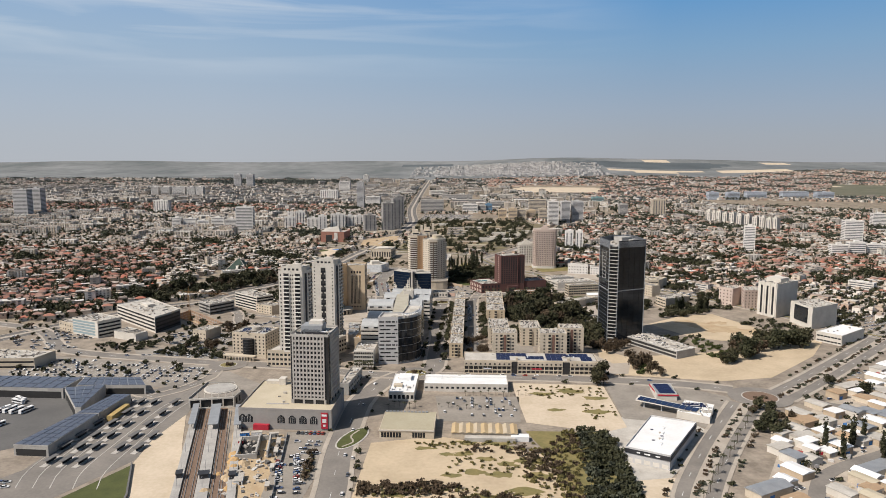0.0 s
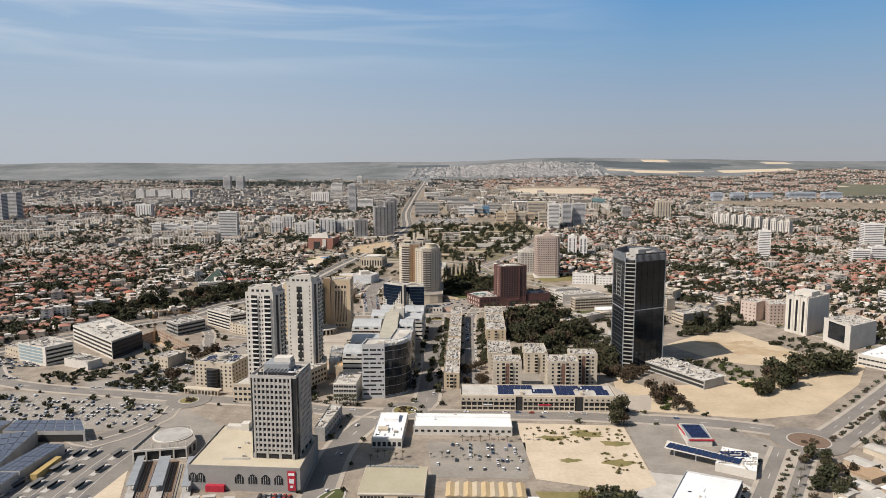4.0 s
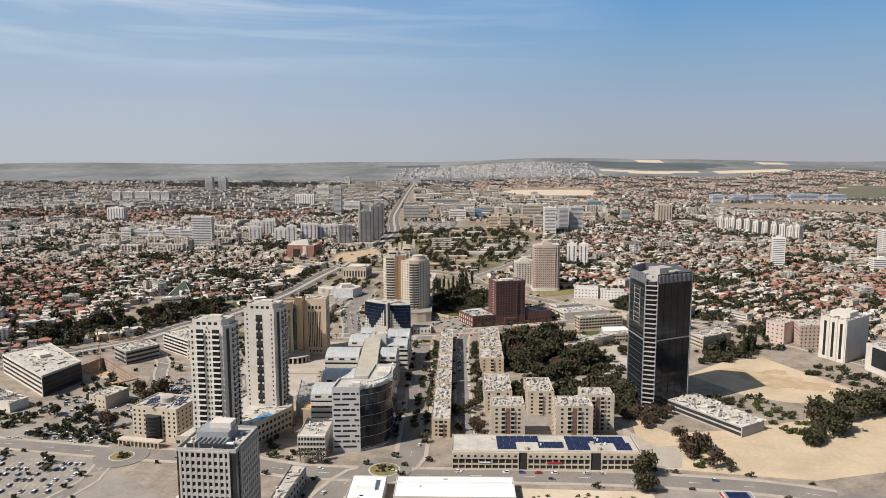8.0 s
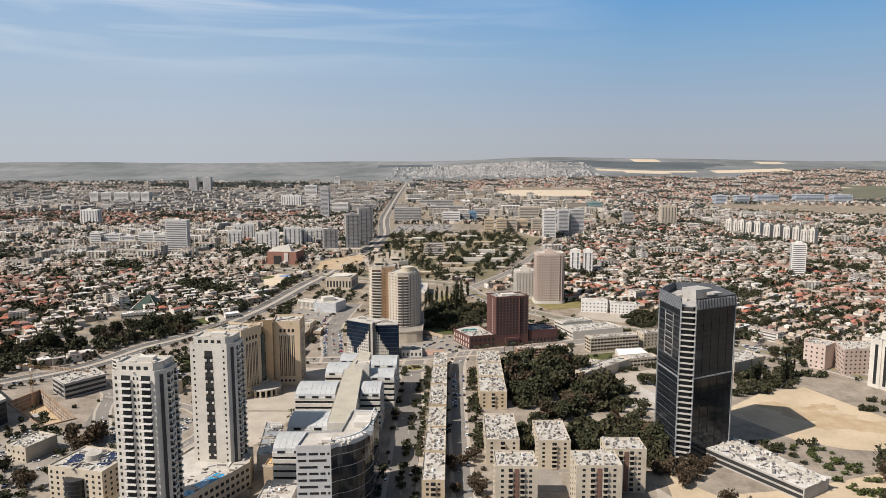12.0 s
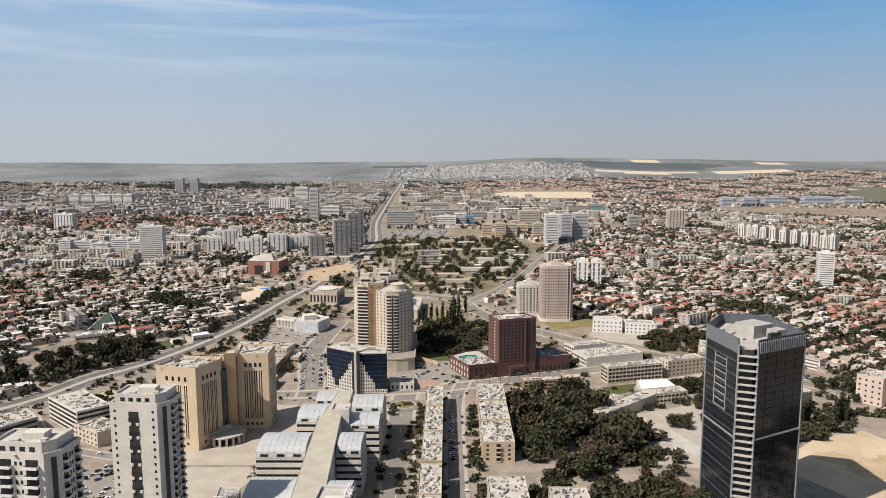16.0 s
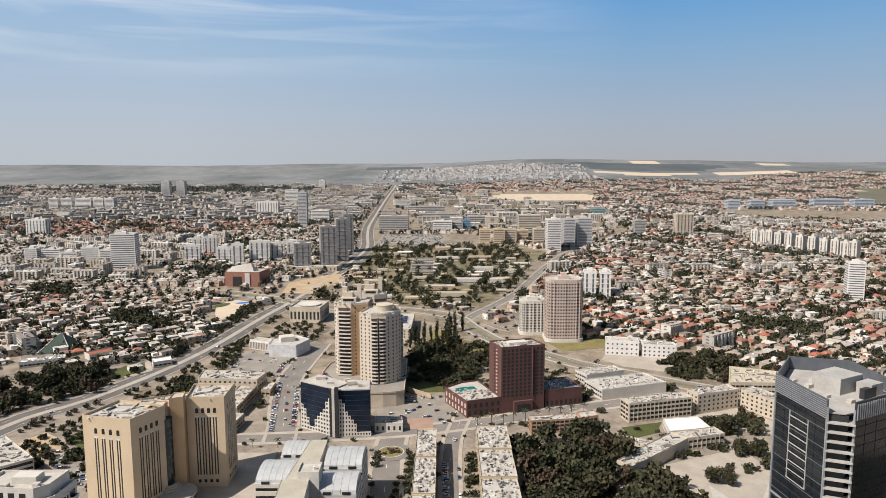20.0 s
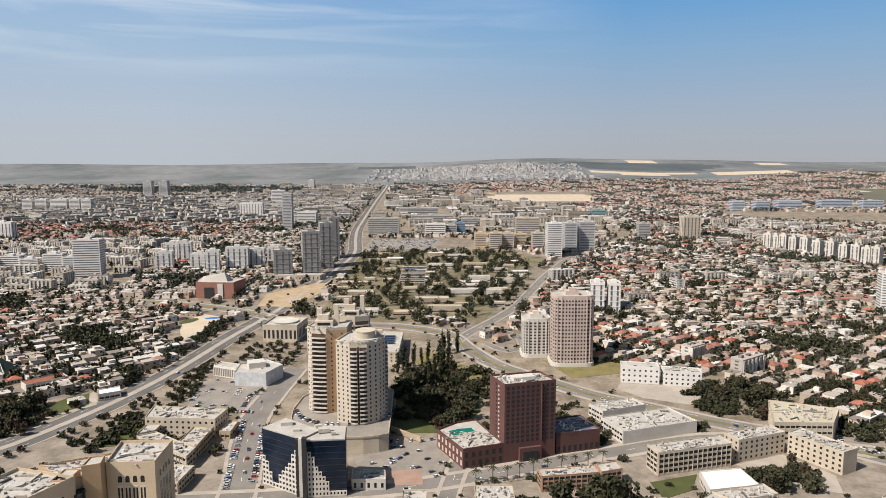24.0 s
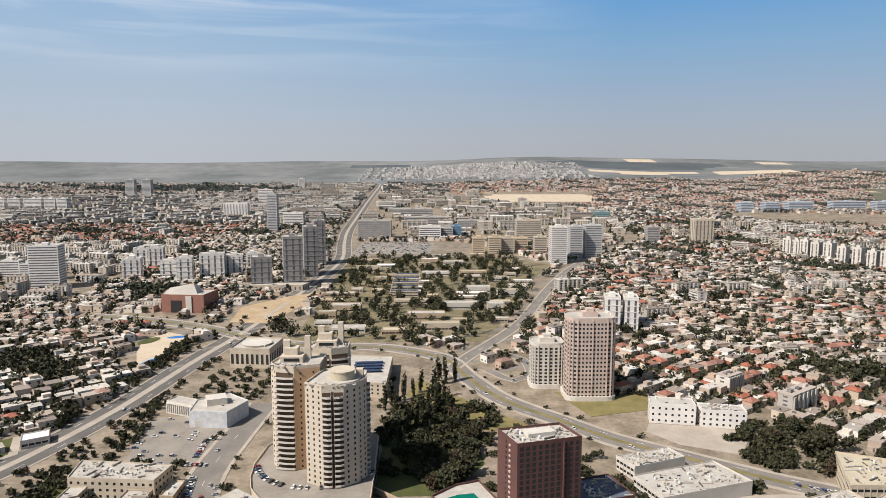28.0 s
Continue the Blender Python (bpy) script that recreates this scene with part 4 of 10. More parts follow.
# ---- building site beside the tracks ----
CS = random.Random(21)
pit = thing("concrete_pit", -138, 431, 0, "grey concrete walls of a half-built basement", "building site", ang=0.2)
for x0, y0, x1, y1 in ((-10, -15, -9, 15), (2, -15, 3, 15), (9, -15, 10, 15), (-9, 14, 9, 15), (-9, -15, 2, -14)):
    part("basement_wall", MB().box(x0, y0, 0, x1, y1, 3.4 + (x0 > 0) * 1.4), concrete, pit)
# floor coloured near black to show shade within the basement walls
part("basement_floor", MB().box(-9, -14, 0.05, 2, 14, 0.3), dark_gap, pit)
for x, y, w, d, h, m, lab in ((-143, 453, 7, 3, 3, white_paint, "white site hut with a flat roof"), (-151, 452, 6, 2.6, 2.8, blue_paint, "blue steel site container"), (-131, 452, 6, 2.6, 2.8, grey_metal, "grey steel site container"), (-124.5, 440, 2.6, 9, 2.8, white_wall, "white site cabin beside the fence"), (-122, 425, 2.6, 7, 2.8, concrete, "grey site cabin beside the fence"), (-133, 386, 5, 11, 2.6, white_roof, "white tarpaulin shelter on the soil"), (-150, 441, 3, 6, 2.4, red_paint, "red steel skip standing on dug soil"), (-118, 402, 2.5, 6, 2.6, grey_metal, "grey steel site container"), (-114, 378, 2.5, 6, 2.6, tan_wall, "tan steel site container")):
    c = thing("site_hut", x, y, 0.1, lab, "site hut", "site huts", 0.2)
    part("body", MB().box(-w / 2, -d / 2, 0, w / 2, d / 2, h), m, c)
    part("roof", MB().box(-w / 2 - 0.15, -d / 2 - 0.15, h, w / 2 + 0.15, d / 2 + 0.15, h + 0.15), pale_roof, c)
    piece("door", c, dark_gap, 0.9, 0.08, 2, w / 4, -d / 2 - 0.02, 0)
heap = mat("orange_spoil", (0.46, 0.30, 0.14), (0.38, 0.24, 0.11), scale=0.3, fine=1.2)
for i in range(12):
    x, y, r = -146 + 0.16 * (440 - 372 - i * 6) * -0.2 + CS.uniform(-3, 14), 372 + i * 4.6, CS.uniform(2, 5)
    mb = MB()
    k = 9
    vs = [(r * math.cos(6.283 * j / k) * CS.uniform(0.8, 1.2), r * 1.3 * math.sin(6.283 * j / k) * CS.uniform(0.8, 1.2), 0) for j in range(k)] + [(0.45 * r * math.cos(6.283 * j / k), 0.5 * r * math.sin(6.283 * j / k), r * CS.uniform(0.3, 0.45)) for j in range(k)] + [(0.1, 0.2, r * 0.55)]
    mb.add(vs, [(j, (j + 1) % k, k + (j + 1) % k, k + j) for j in range(k)] + [(k + j, k + (j + 1) % k, 2 * k) for j in range(k)])
    sh_ = part("soil_heap", mb, heap if i % 2 else site_soil, None)
    sh_.location = (x, y, 0.06)
    tagged(sh_, "heap of dug orange soil", "soil heap", "soil heaps")
mb = MB()
for _ in range(170):
    t = CS.random()
    y = 345 + 112 * t
    x = CS.uniform(-136 - 18 * t, -108 - 16 * t)
    s = CS.uniform(0.5, 2.2)
    mb.obox(x, y, 0.05, s * CS.uniform(0.5, 2.4), s, CS.uniform(0.3, 1.3), CS.uniform(0, 3))
tagged(new("site_materials", mb.mesh("site_materials", junk)), "stacked boards, pipes and rubble on the building site", "rubble", kind="stuff")
fnc = thing("site_fence", -113, 405, 0, "grey sheet fence along the building site", "fence")
for i in range(12):
    a, b = Vector((-9.5, 50)).lerp(Vector((8.5, -60)), i / 12), Vector((-9.5, 50)).lerp(Vector((8.5, -60)), (i + 0.97) / 12)
    m_ = (a + b) / 2
    piece("panel", fnc, grey_metal, (b - a).length, 0.12, 2.0, m_.x, m_.y, 0, math.atan2(b.y - a.y, b.x - a.x))

# ---- sheds, halls and shops of the foreground ----
sh, q = block("market_hall", "low tan hall with a khaki roof and glazed front", "hall", poly_rect(-59.5, 453, -22.5, 487), 6.2, cream_wall, olive_roof, 0, 0.25)
windows(sh, *inset(q[0], q[1], 0.03, 0.40), 0, 6, 7, 1, 1.6, 3.6, glass_dark, name="window", sill=0.8)
windows(sh, *inset(q[0], q[1], 0.6, 0.84), 0, 6, 5, 1, 1.5, 3.6, glass_dark, name="window", sill=0.8)
piece("roof_edge", sh, white_wall, 37.6, 0.5, 0.7, 0, -17.2, 5.4)
for i in range(12):
    piece("roof_vent", sh, grey_metal, 1.6, 1.2, 0.9, -17 + 2.6 * i, 15.8, 6.4)

sd = thing("corrugated_shed", 11, 463, 0, "long shed with rusty tan corrugated gable roofs", "shed")
part("wall", MB().box(-22, -8, 0, 23, 8, 4.2), cream_wall, sd)
BUILT.append((np.array(poly_rect(-11, 455, 34, 471)), 11, 463))
for i in range(9):
    x0 = -22 + 5 * i
    part("roof_gable", MB().add([(x0, -8.6, 4.2), (x0 + 5, -8.6, 4.2), (x0 + 2.5, -8.6, 5.1), (x0, 8.6, 4.2), (x0 + 5, 8.6, 4.2), (x0 + 2.5, 8.6, 5.1)],
                                [(0, 1, 2), (5, 4, 3), (0, 2, 5, 3), (2, 1, 4, 5)]), mat("rusty_sheet", (0.40, 0.31, 0.20), (0.44, 0.38, 0.29), scale=0.06, fine=0.5) if i % 2 else mat("tan_sheet", (0.48, 0.36, 0.2), (0.4, 0.3, 0.18), scale=0.08, fine=0.5), sd)
piece("lean_to", sd, pale_roof, 34, 5, 2.8, 4, -11, 0)
piece("lean_to", sd, white_roof, 12, 6, 3.4, 24, -9, 0)

wh, q = block("white_hall", "white low hall with a flat white sheet roof", "hall", poly_rect(-36, 551, 32, 576), 6.2, white_wall, white_roof, 4, 0.5)
windows(wh, q[0], q[1], 0, 6, 16, 1, 2.2, 1.6, sill=2.4)
piece("roof_ridge", wh, white_roof, 66, 2.4, 1.2, 0, 5, 6.4)
wh, q = block("white_hall", "white hall with a stepped roof beside palms", "hall", poly_rect(-62, 528, -42, 576), 6.2, white_wall, white_roof, 7, 0.6)
windows(wh, q[0], q[1], 0, 6, 6, 1, 2.2, 3, sill=1.4)
piece("roof_house", wh, white_roof, 10, 12, 2.6, 0, 12, 6.3)
piece("roof_house", wh, cream_wall, 7, 5, 1.6, -4, -8, 6.3)
for k in range(9):
    piece("roof_pipe", wh, grey_metal, 0.4, 3.5, 0.5, -8 + 2 * k, -17 + 5 * (k % 3), 6.35)

sp_, q = block("shopping_arcade", "two-storey cream shopping arcade with solar roof", "shops", poly_rect(-4, 600, 113, 626), 11.6, cream_wall, pale_roof, 8, 0.8, core=dark_gap)
for t0, t1 in ((0.0, 0.355), (0.40, 0.735), (0.79, 1.0)):
    a, b = inset(q[0], q[1], t0, t1)
    c = max(5, int(30 * (t1 - t0)))
    lattice(sp_, a, b, 0, 7.4, c, 2, cream_wall, 0.7, 1.0, 0.5)
    piece("fascia", sp_, cream_wall, (b - a).length, 0.9, 4.2, (a.x + b.x) / 2, a.y - 0.4, 7.4)
    for i in range(c):
        s = a.lerp(b, (i + 0.5) / c)
        piece("window", sp_, glass_dark, 1.5, 0.1, 1.3, s.x, s.y - 0.9, 8.5)
piece("shop_sign", sp_, red_paint, 9, 0.2, 1.1, 5, -13.7, 4.6)
piece("shop_sign", sp_, white_paint, 7, 0.2, 0.9, -38, -13.7, 4.6)
for s in (0.377, 0.762):
    v = Vector(q[0]).lerp(Vector(q[1]), s)
    piece("stair_tower", sp_, cream_wall, 2.0, 3, 14, v.x + 2.2, v.y + 4, 0)
lattice(sp_, q[1], q[2], 0, 11.6, 6, 3, cream_wall, 0.7, 1.2, 0.4)
solar_rows(sp_, -30, 2, -3, 11, 11.8, 6, 4)
solar_rows(sp_, -30, -9.5, -18, 2, 11.8, 3, 4)
solar_rows(sp_, -4, -7, 12, 2, 11.8, 4, 3)
solar_rows(sp_, 14, 1, 52, 11, 11.8, 8, 4)
solar_rows(sp_, 14, -10, 28, 1, 11.8, 3, 4)
solar_rows(sp_, 44, -10, 54, 1, 11.8, 2, 4)

wr, q = block("big_store", "large store with a bright white roof and dark fascia", "store", [(98.5, 424), (122.5, 411), (155.5, 467), (128, 479)], 8.8, grey_wall, white_roof, 5, 1.0)
windows(wr, q[0], q[1], 0, 8, 5, 1, 4, 2.6, white_wall, sill=0.6, name="shutter")
a, b = inset(q[0], q[1], 0, 1)
fas = piece("fascia", wr, dark_metal, (b - a).length + 0.6, 0.5, 2.6, (a.x + b.x) / 2 - 0.1, (a.y + b.y) / 2 - 0.3, 6.2, frame_edge(a, b)[4])
piece("fascia", wr, dark_metal, 0.5, 63, 2.2, (q[1][0] + q[2][0]) / 2 + 0.3, (q[1][1] + q[2][1]) / 2, 6.2, frame_edge(q[1], q[2])[4] - math.pi / 2)
for k, x in enumerate((-6, -2, 2, 6)):
    piece("skylight", wr, white_paint, 4.5, 1.6, 0.5, x * 0.7, x * 2.2 - 2, 8.95, 1.05)
for x, w in ((-6, 3), (0, 5), (7, 4)):
    v = a.lerp(b, 0.5 + x / 30)
    under(piece("sign_bar", wr, white_paint, w * 0.7, 0.15, 0.8, v.x - 0.2, v.y - 0.62, 7.1, frame_edge(a, b)[4]), fas)
gas = thing("petrol_station", 150, 520, 0, "petrol station canopy covered with dark solar panels", "petrol station")
part("canopy", MB().prism([(-23, 1), (17, -25), (20, -17), (-18, 12)], 5.4, 6.2), white_wall, gas)
for i in range(10):
    t = i / 10
    v = Vector((-20, 4)).lerp(Vector((17, -21)), t + 0.05)
    part("solar_panel", MB().obox(v.x, v.y, 6.4, 4.0, 8.0, 0.3, -0.58), solar, gas)
for t in (0.1, 0.4, 0.7, 0.95):
    v = Vector((-20, 4)).lerp(Vector((17, -21)), t)
    piece("post", gas, white_paint, 0.7, 0.7, 5.4, v.x, v.y, 0)
BUILT.append((np.array([(127, 520), (167, 494), (182, 520), (135, 540)]), 150, 520))
sg, q = block("petrol_shop", "petrol station shop with dark roof and red trim", "shop", [(147, 537), (163, 537), (165, 563), (149, 564)], 5, white_wall, grey_metal, 0, 0.5)
piece("red_trim", sg, red_paint, 16.4, 0.3, 1.1, 0, -13.4, 3.9)
piece("red_trim", sg, red_paint, 0.3, 26, 1.1, -8.3, 0, 3.9)
solar_rows(sg, -6, -11, 6, 11, 5.3, 4, 8)
sg, q = block("petrol_shop", "white service building behind the petrol canopy", "shop", [(152, 500), (172, 488), (184, 515), (165, 525)], 5, white_wall, white_roof, 3, 0.4)
solar_rows(sg, -8, 2, 8, 10, 5.3, 6, 3)

# ---- offices west of the tower ----
wo, q = block("white_office", "white office block with a pale glazed front", "office block", [(-425, 722), (-388, 704), (-374, 726), (-410, 746)], 17, white_wall, pale_roof, 5)
bands(wo, *inset(q[0], q[1], 0.0, 0.9), 1, 16, 5, 2.2, mat("pale_green_glass", (0.30, 0.38, 0.40), rough=0.2, bump=0), 0.4)
bands(wo, q[1], q[2], 1, 16, 4, 1.8, glass_dark, 0.8)
wo2, q = block("low_annex", "low cream annex of the white office", "building", [(-452, 742), (-426, 726), (-416, 742), (-440, 758)], 9, cream_wall, pale_roof, 3)
windows(wo2, q[0], q[1], 0, 9, 6, 2)
block("low_annex", "low white annex with a flat roof", "building", [(-372, 706), (-342, 692), (-336, 706), (-366, 724)], 7, white_wall, pale_roof, 4)
lo, q = block("long_office", "long four-storey white office building with dark end wall", "office block", [(-412, 792), (-338, 728), (-328, 770), (-392, 832)], 17, white_wall, pale_roof, 14)
bands(lo, q[0], q[1], 1, 17, 4, 1.9, glass_dark, 1.0)
piece("end_wall", lo, dark_metal, frame_edge(q[1], q[2])[3] - 1, 0.5, 16, (q[1][0] + q[2][0]) / 2 + 0.2, (q[1][1] + q[2][1]) / 2, 0, frame_edge(q[1], q[2])[4])
bands(lo, q[1], q[2], 1, 17, 4, 1.6, glass_dark, 2.0, out=0.7)
piece("plant_room", lo, white_wall, 18, 9, 3, -6, 8, 17.1, -0.7)
bl, q = block("beige_hall", "low beige building with a rounded roof edge", "building", [(-440, 592), (-388, 596), (-384, 622), (-440, 626)], 9, cream_wall, pale_roof, 6)
bands(bl, q[0], q[1], 0, 9, 2, 1.6)

bg_, q = block("beige_office", "cream six-storey office with a dark rounded glass front", "office block", [(-225, 645), (-191, 637), (-185, 664), (-218, 672)], 23, cream_wall, pale_roof, 6)
windows(bg_, *inset(q[0], q[1], 0.0, 0.34), 3, 22, 3, 6, 1.5, 1.5)
windows(bg_, *inset(q[0], q[1], 0.66, 1.0), 3, 22, 3, 6, 1.5, 1.5)
windows(bg_, q[1], q[2], 3, 22, 6, 6, 1.5, 1.5)
v = Vector(q[0]).lerp(Vector(q[1]), 0.5)
rbay = part("round_bay", MB().cyl(v.x, v.y, 3, 18.5, 5.6, n=24), glass_black, bg_)
for j in range(7):
    part("bay_ring", MB().cyl(v.x, v.y, 3 + j * 2.55, 3.35 + j * 2.55, 5.8, n=24), dark_metal, rbay)
part("roof_drum", MB().cyl(0, 1, 23.1, 26.5, 4.5, n=20), pale_roof, bg_)
solar_rows(bg_, -13, -8, -5, 6, 23.3, 3, 5, solar)
solar_rows(bg_, 6, -8, 13, 8, 23.3, 3, 5, solar)
colo = thing("colonnade", -214, 632, 0, "cream arcaded forecourt of the beige office", "colonnade", ang=-0.2)
part("colonnade_roof", MB().box(-16, -3, 4, 16, 3, 4.8), cream_wall, colo)
for i in range(11):
    piece("column", colo, cream_wall, 0.8, 0.8, 4, -15 + 3 * i, -2.4, 0)
pb, q = block("low_clinic", "low pale building with a flat roof by the car park", "building", [(-288, 706), (-272, 700), (-264, 722), (-280, 728)], 9.5, cream_wall, pale_roof, 4)
windows(pb, q[0], q[1], 0, 9, 4, 2)
ru, q = block("concrete_shell", "unfinished grey concrete building on an excavated plot", "building", [(-333, 838), (-312, 818), (-292, 846), (-312, 866)], 12, concrete, pale_roof, 6)
bands(ru, q[0], q[1], 0, 12, 3, 2.0, dark_gap)
bands(ru, q[1], q[2], 0, 12, 3, 2.0, dark_gap)
pw = thing("excavation_pit", -319, 797, 0, "deep dug pit with tan shored walls and brown floor", "building site")
pq = [(x + 319, y - 797) for x, y in PIT]
part("pit_floor", MB().prism(pq, -11.5, -11), site_soil, pw)
shoring = mat("shored_tan_wall", (0.36, 0.25, 0.17), (0.24, 0.16, 0.11), scale=0.15, fine=0.6)
for i in range(4):
    A, d, n, L, ang = frame_edge(pq[i], pq[(i + 1) % 4])
    m_ = A + d * L / 2 + n * 0.5
    piece("pit_wall", pw, shoring, L + 0.9, 1.0, 12.3, m_.x, m_.y, -11.4, ang)
    for j in range(3):
        v = m_ - n * 0.62
        piece("waler_beam", pw, concrete, L - 1, 0.3, 0.5, v.x, v.y, -8.5 + 3 * j, ang)
    for j in range(int(L / 6)):
        v = A + d * (3 + 6 * j) - n * 0.1
        piece("pile", pw, concrete, 0.5, 0.4, 11.6, v.x, v.y, -11, ang)
piece("footing_slab", pw, concrete, 18, 10, 1.6, 14, -14, -11, -0.8)
piece("footing_slab", pw, concrete, 9, 8, 3.2, -8, 8, -11, -0.8)
o5, q = block("terraced_office", "white office with stacked terraces", "office block", [(-300, 874), (-262, 842), (-246, 858), (-284, 892)], 17, white_wall, pale_roof, 6)
bands(o5, q[0], q[1], 0, 17, 5, 1.7, glass_dark, 0.6)
bands(o5, q[1], q[2], 0, 17, 5, 1.7, glass_dark, 0.6)
o6, q = block("cream_block", "low cream building at the street corner", "building", [(-262, 838), (-238, 822), (-224, 836), (-250, 852)], 10, cream_wall, pale_roof, 3)
windows(o6, q[0], q[1], 0, 10, 6, 3, 1.6, 1.4)

# ---- twin residential towers on a podium with a pool ----
PODT = [(-182, 612), (-148, 610), (-120, 668), (-124, 690), (-160, 694), (-170, 660)]
pt, q = block("residential_podium", "cream two-storey podium with a pool deck", "podium", PODT, 14.5, cream_wall, pale_roof, 4, 1.2)
for e in (0, 1):
    windows(pt, q[e], q[e + 1], 1, 14, 9 if e == 0 else 16, 3, 2.4, 2.0)
cpx, cpy = sum(p[0] for p in PODT) / 6, sum(p[1] for p in PODT) / 6
pool = thing("swimming_pool", -136, 646, 14.7, "blue rooftop swimming pool with pale rim", "pool", ang=1.1)
part("rim", MB().box(-9.5, -3.6, 0, 9.5, 3.6, 0.35), kerb_mat, pool)
part("water", MB().box(-9, -3.1, 0.1, 9, 3.1, 0.42), pool_water, pool)
pool2 = thing("swimming_pool", -142, 631, 14.7, "small square pool on the deck", "pool", ang=1.1)
part("rim", MB().box(-3.2, -3.4, 0, 3.2, 3.4, 0.35), kerb_mat, pool2)
part("water", MB().box(-2.7, -2.9, 0.1, 2.7, 2.9, 0.42), pool_water, pool2)


def res_tower(cx, cy, top, kind):
    w, d, h = 26, 15, top - 14.6
    poly = [(cx - w / 2, cy - d / 2 + 1), (cx + w / 2 - 4, cy - d / 2 - 1), (cx + w / 2, cy - d / 2 + 3), (cx + w / 2 + 1, cy + d / 2), (cx - w / 2 + 1, cy + d / 2)]
    p, q = block("apartment_tower", "tall white apartment tower with stacked balconies" if kind == 0 else "tall white apartment tower with a dark window stripe", "apartment tower", poly, h - 5, white_wall, pale_roof, 6, 1.1, z_base=14.6, group="twin towers")
    n = 20
    a, b = Vector(q[0]), Vector(q[1])
    piece("corner_strip", p, dark_metal, 1.6, 1.2, h - 6, q[2][0] - 1.6, q[2][1] - 1.8, 0, frame_edge(q[1], q[2])[4])
    if kind == 0:
        balconies(p, *inset(a, b, 0.20, 0.44), 0, h - 6, 1, n, 5.6, 1.7, white_far)
        balconies(p, *inset(a, b, 0.66, 0.92), 0, h - 6, 1, n, 5.6, 1.7, white_far)
        windows(p, *inset(a, b, 0.46, 0.64), 0, h - 6, 2, n, 0.9, 1.5)
        windows(p, *inset(a, b, 0.03, 0.14), 0, h - 6, 1, n, 1.2, 1.6)
    else:
        s = a.lerp(b, 0.5)
        piece("dark_stripe", p, dark_gap, 4.6, 0.2, h - 10, s.x, s.y - 0.02, 2, frame_edge(a, b)[4])
        for j in range(10):
            for k in (-1, 1):
                piece("panel", p, white_wall, 1.3, 0.5, 1.3, s.x + 1.7 * k, s.y - 0.2, 4 + j * (h - 12) / 10, frame_edge(a, b)[4])
            piece("window", p, glass_dark, 4.8, 0.3, 1.6, s.x, s.y - 0.15, 5.8 + j * (h - 12) / 10, frame_edge(a, b)[4])
        windows(p, *inset(a, b, 0.03, 0.18), 0, h - 6, 1, n, 1.0, 1.3)
        windows(p, *inset(a, b, 0.84, 0.98), 0, h - 6, 1, n, 1.0, 1.3)
    balconies(p, *inset(q[2], q[3], 0.06, 0.36), 0, h - 6, 1, n, 3.2, 1.3, white_wall)
    balconies(p, *inset(q[2], q[3], 0.64, 0.94), 0, h - 6, 1, n, 3.2, 1.3, white_wall)
    windows(p, *inset(q[2], q[3], 0.38, 0.62), 0, h - 6, 2, n, 0.9, 1.6)
    bands(p, q[4], q[0], 0, h - 6, n, 1.6)
    crw = part("crown", MB().prism([(x * 0.86, y * 0.86) for x, y in q], h - 5, h - 1.2), white_wall, p)
    windows(p, *inset([v * 0.86 for v in q[0]], [v * 0.86 for v in q[1]], 0.1, 0.9), h - 4.6, h - 1.4, 4, 1, 2.2, 1.8)
    part("crown_roof", MB().prism([(x * 0.84, y * 0.84) for x, y in q], h - 1.2, h - 1.0), pale_roof, p)
    part("crown_parapet", ring([(x * 0.86, y * 0.86) for x, y in q], h - 1.3, h, 0.4), white_wall, p)
    piece("lift_house", p, white_wall, 8, 5, 2.4, 0, 1, h - 1.0)
    piece("roof_unit", p, junk, 3, 2, 1.4, -5, -4, h - 1.0)
    piece("roof_unit", p, junk, 2, 2, 1.2, 5, -3, h - 1.0)


res_tower(-157, 619.5, 92, 0)
res_tower(-140, 677.5, 90, 1)
dk, q = block("arcade_building", "long low white arcade beside the towers", "building", [(-122, 690), (-112, 688), (-118, 742), (-130, 744)], 10, white_wall, grey_metal, 2)
bands(dk, q[1], q[2], 0, 10, 2, 2.2, dark_gap)
bk, q = block("brown_hall", "small brown-roofed hall in the shade", "building", poly_rect(-112, 668, -97, 688), 12, tan_wall, orange_soil, 2)
sb, q = block("terrace_offices", "small white office with striped terraces", "office block", poly_rect(-104, 617, -86, 647), 14, white_wall, pale_roof, 16)
bands(sb, q[0], q[1], 0, 14, 4, 1.8, dark_gap, 0.4, out=0.1)
lattice(sb, q[0], q[1], 0, 14, 9, 4, white_wall, 0.3, 1.2, 1.2)

# ---- curved glass building and barrel-roofed wings ----
cp = [(-82.5, 624.5), (-64.5, 625.5)]
for i in range(13):
    t = radians(-78 + i * 7.5)
    cp.append((-66 + 20.5 * math.cos(t) * 1.0, 652 + 24 * math.sin(t) + 0.0))
cp += [(-45, 676), (-60, 677), (-62, 646), (-81, 643)]
cg, q = block("glass_office", "grey office with slotted windows and a curved dark glass side", "office tower", cp, 43, grey_wall, pale_roof, 0, 1.4)
a, b = Vector(q[0]), Vector(q[1])
for j in range(11):
    z = 3 + j * 3.6
    for u, w in ((0.17, 4.4), (0.62, 9.0)) if j % 3 == 0 else ((0.17, 4.6), (0.5, 4.8), (0.76, 2.6), (0.93, 1.0)) if j % 3 == 1 else ((0.35, 9.4), (0.88, 3.0)):
        s = a.lerp(b, u)
        piece("slot_window", cg, glass_dark, w, 0.12, 1.25, s.x, s.y - 0.04, z, frame_edge(a, b)[4])
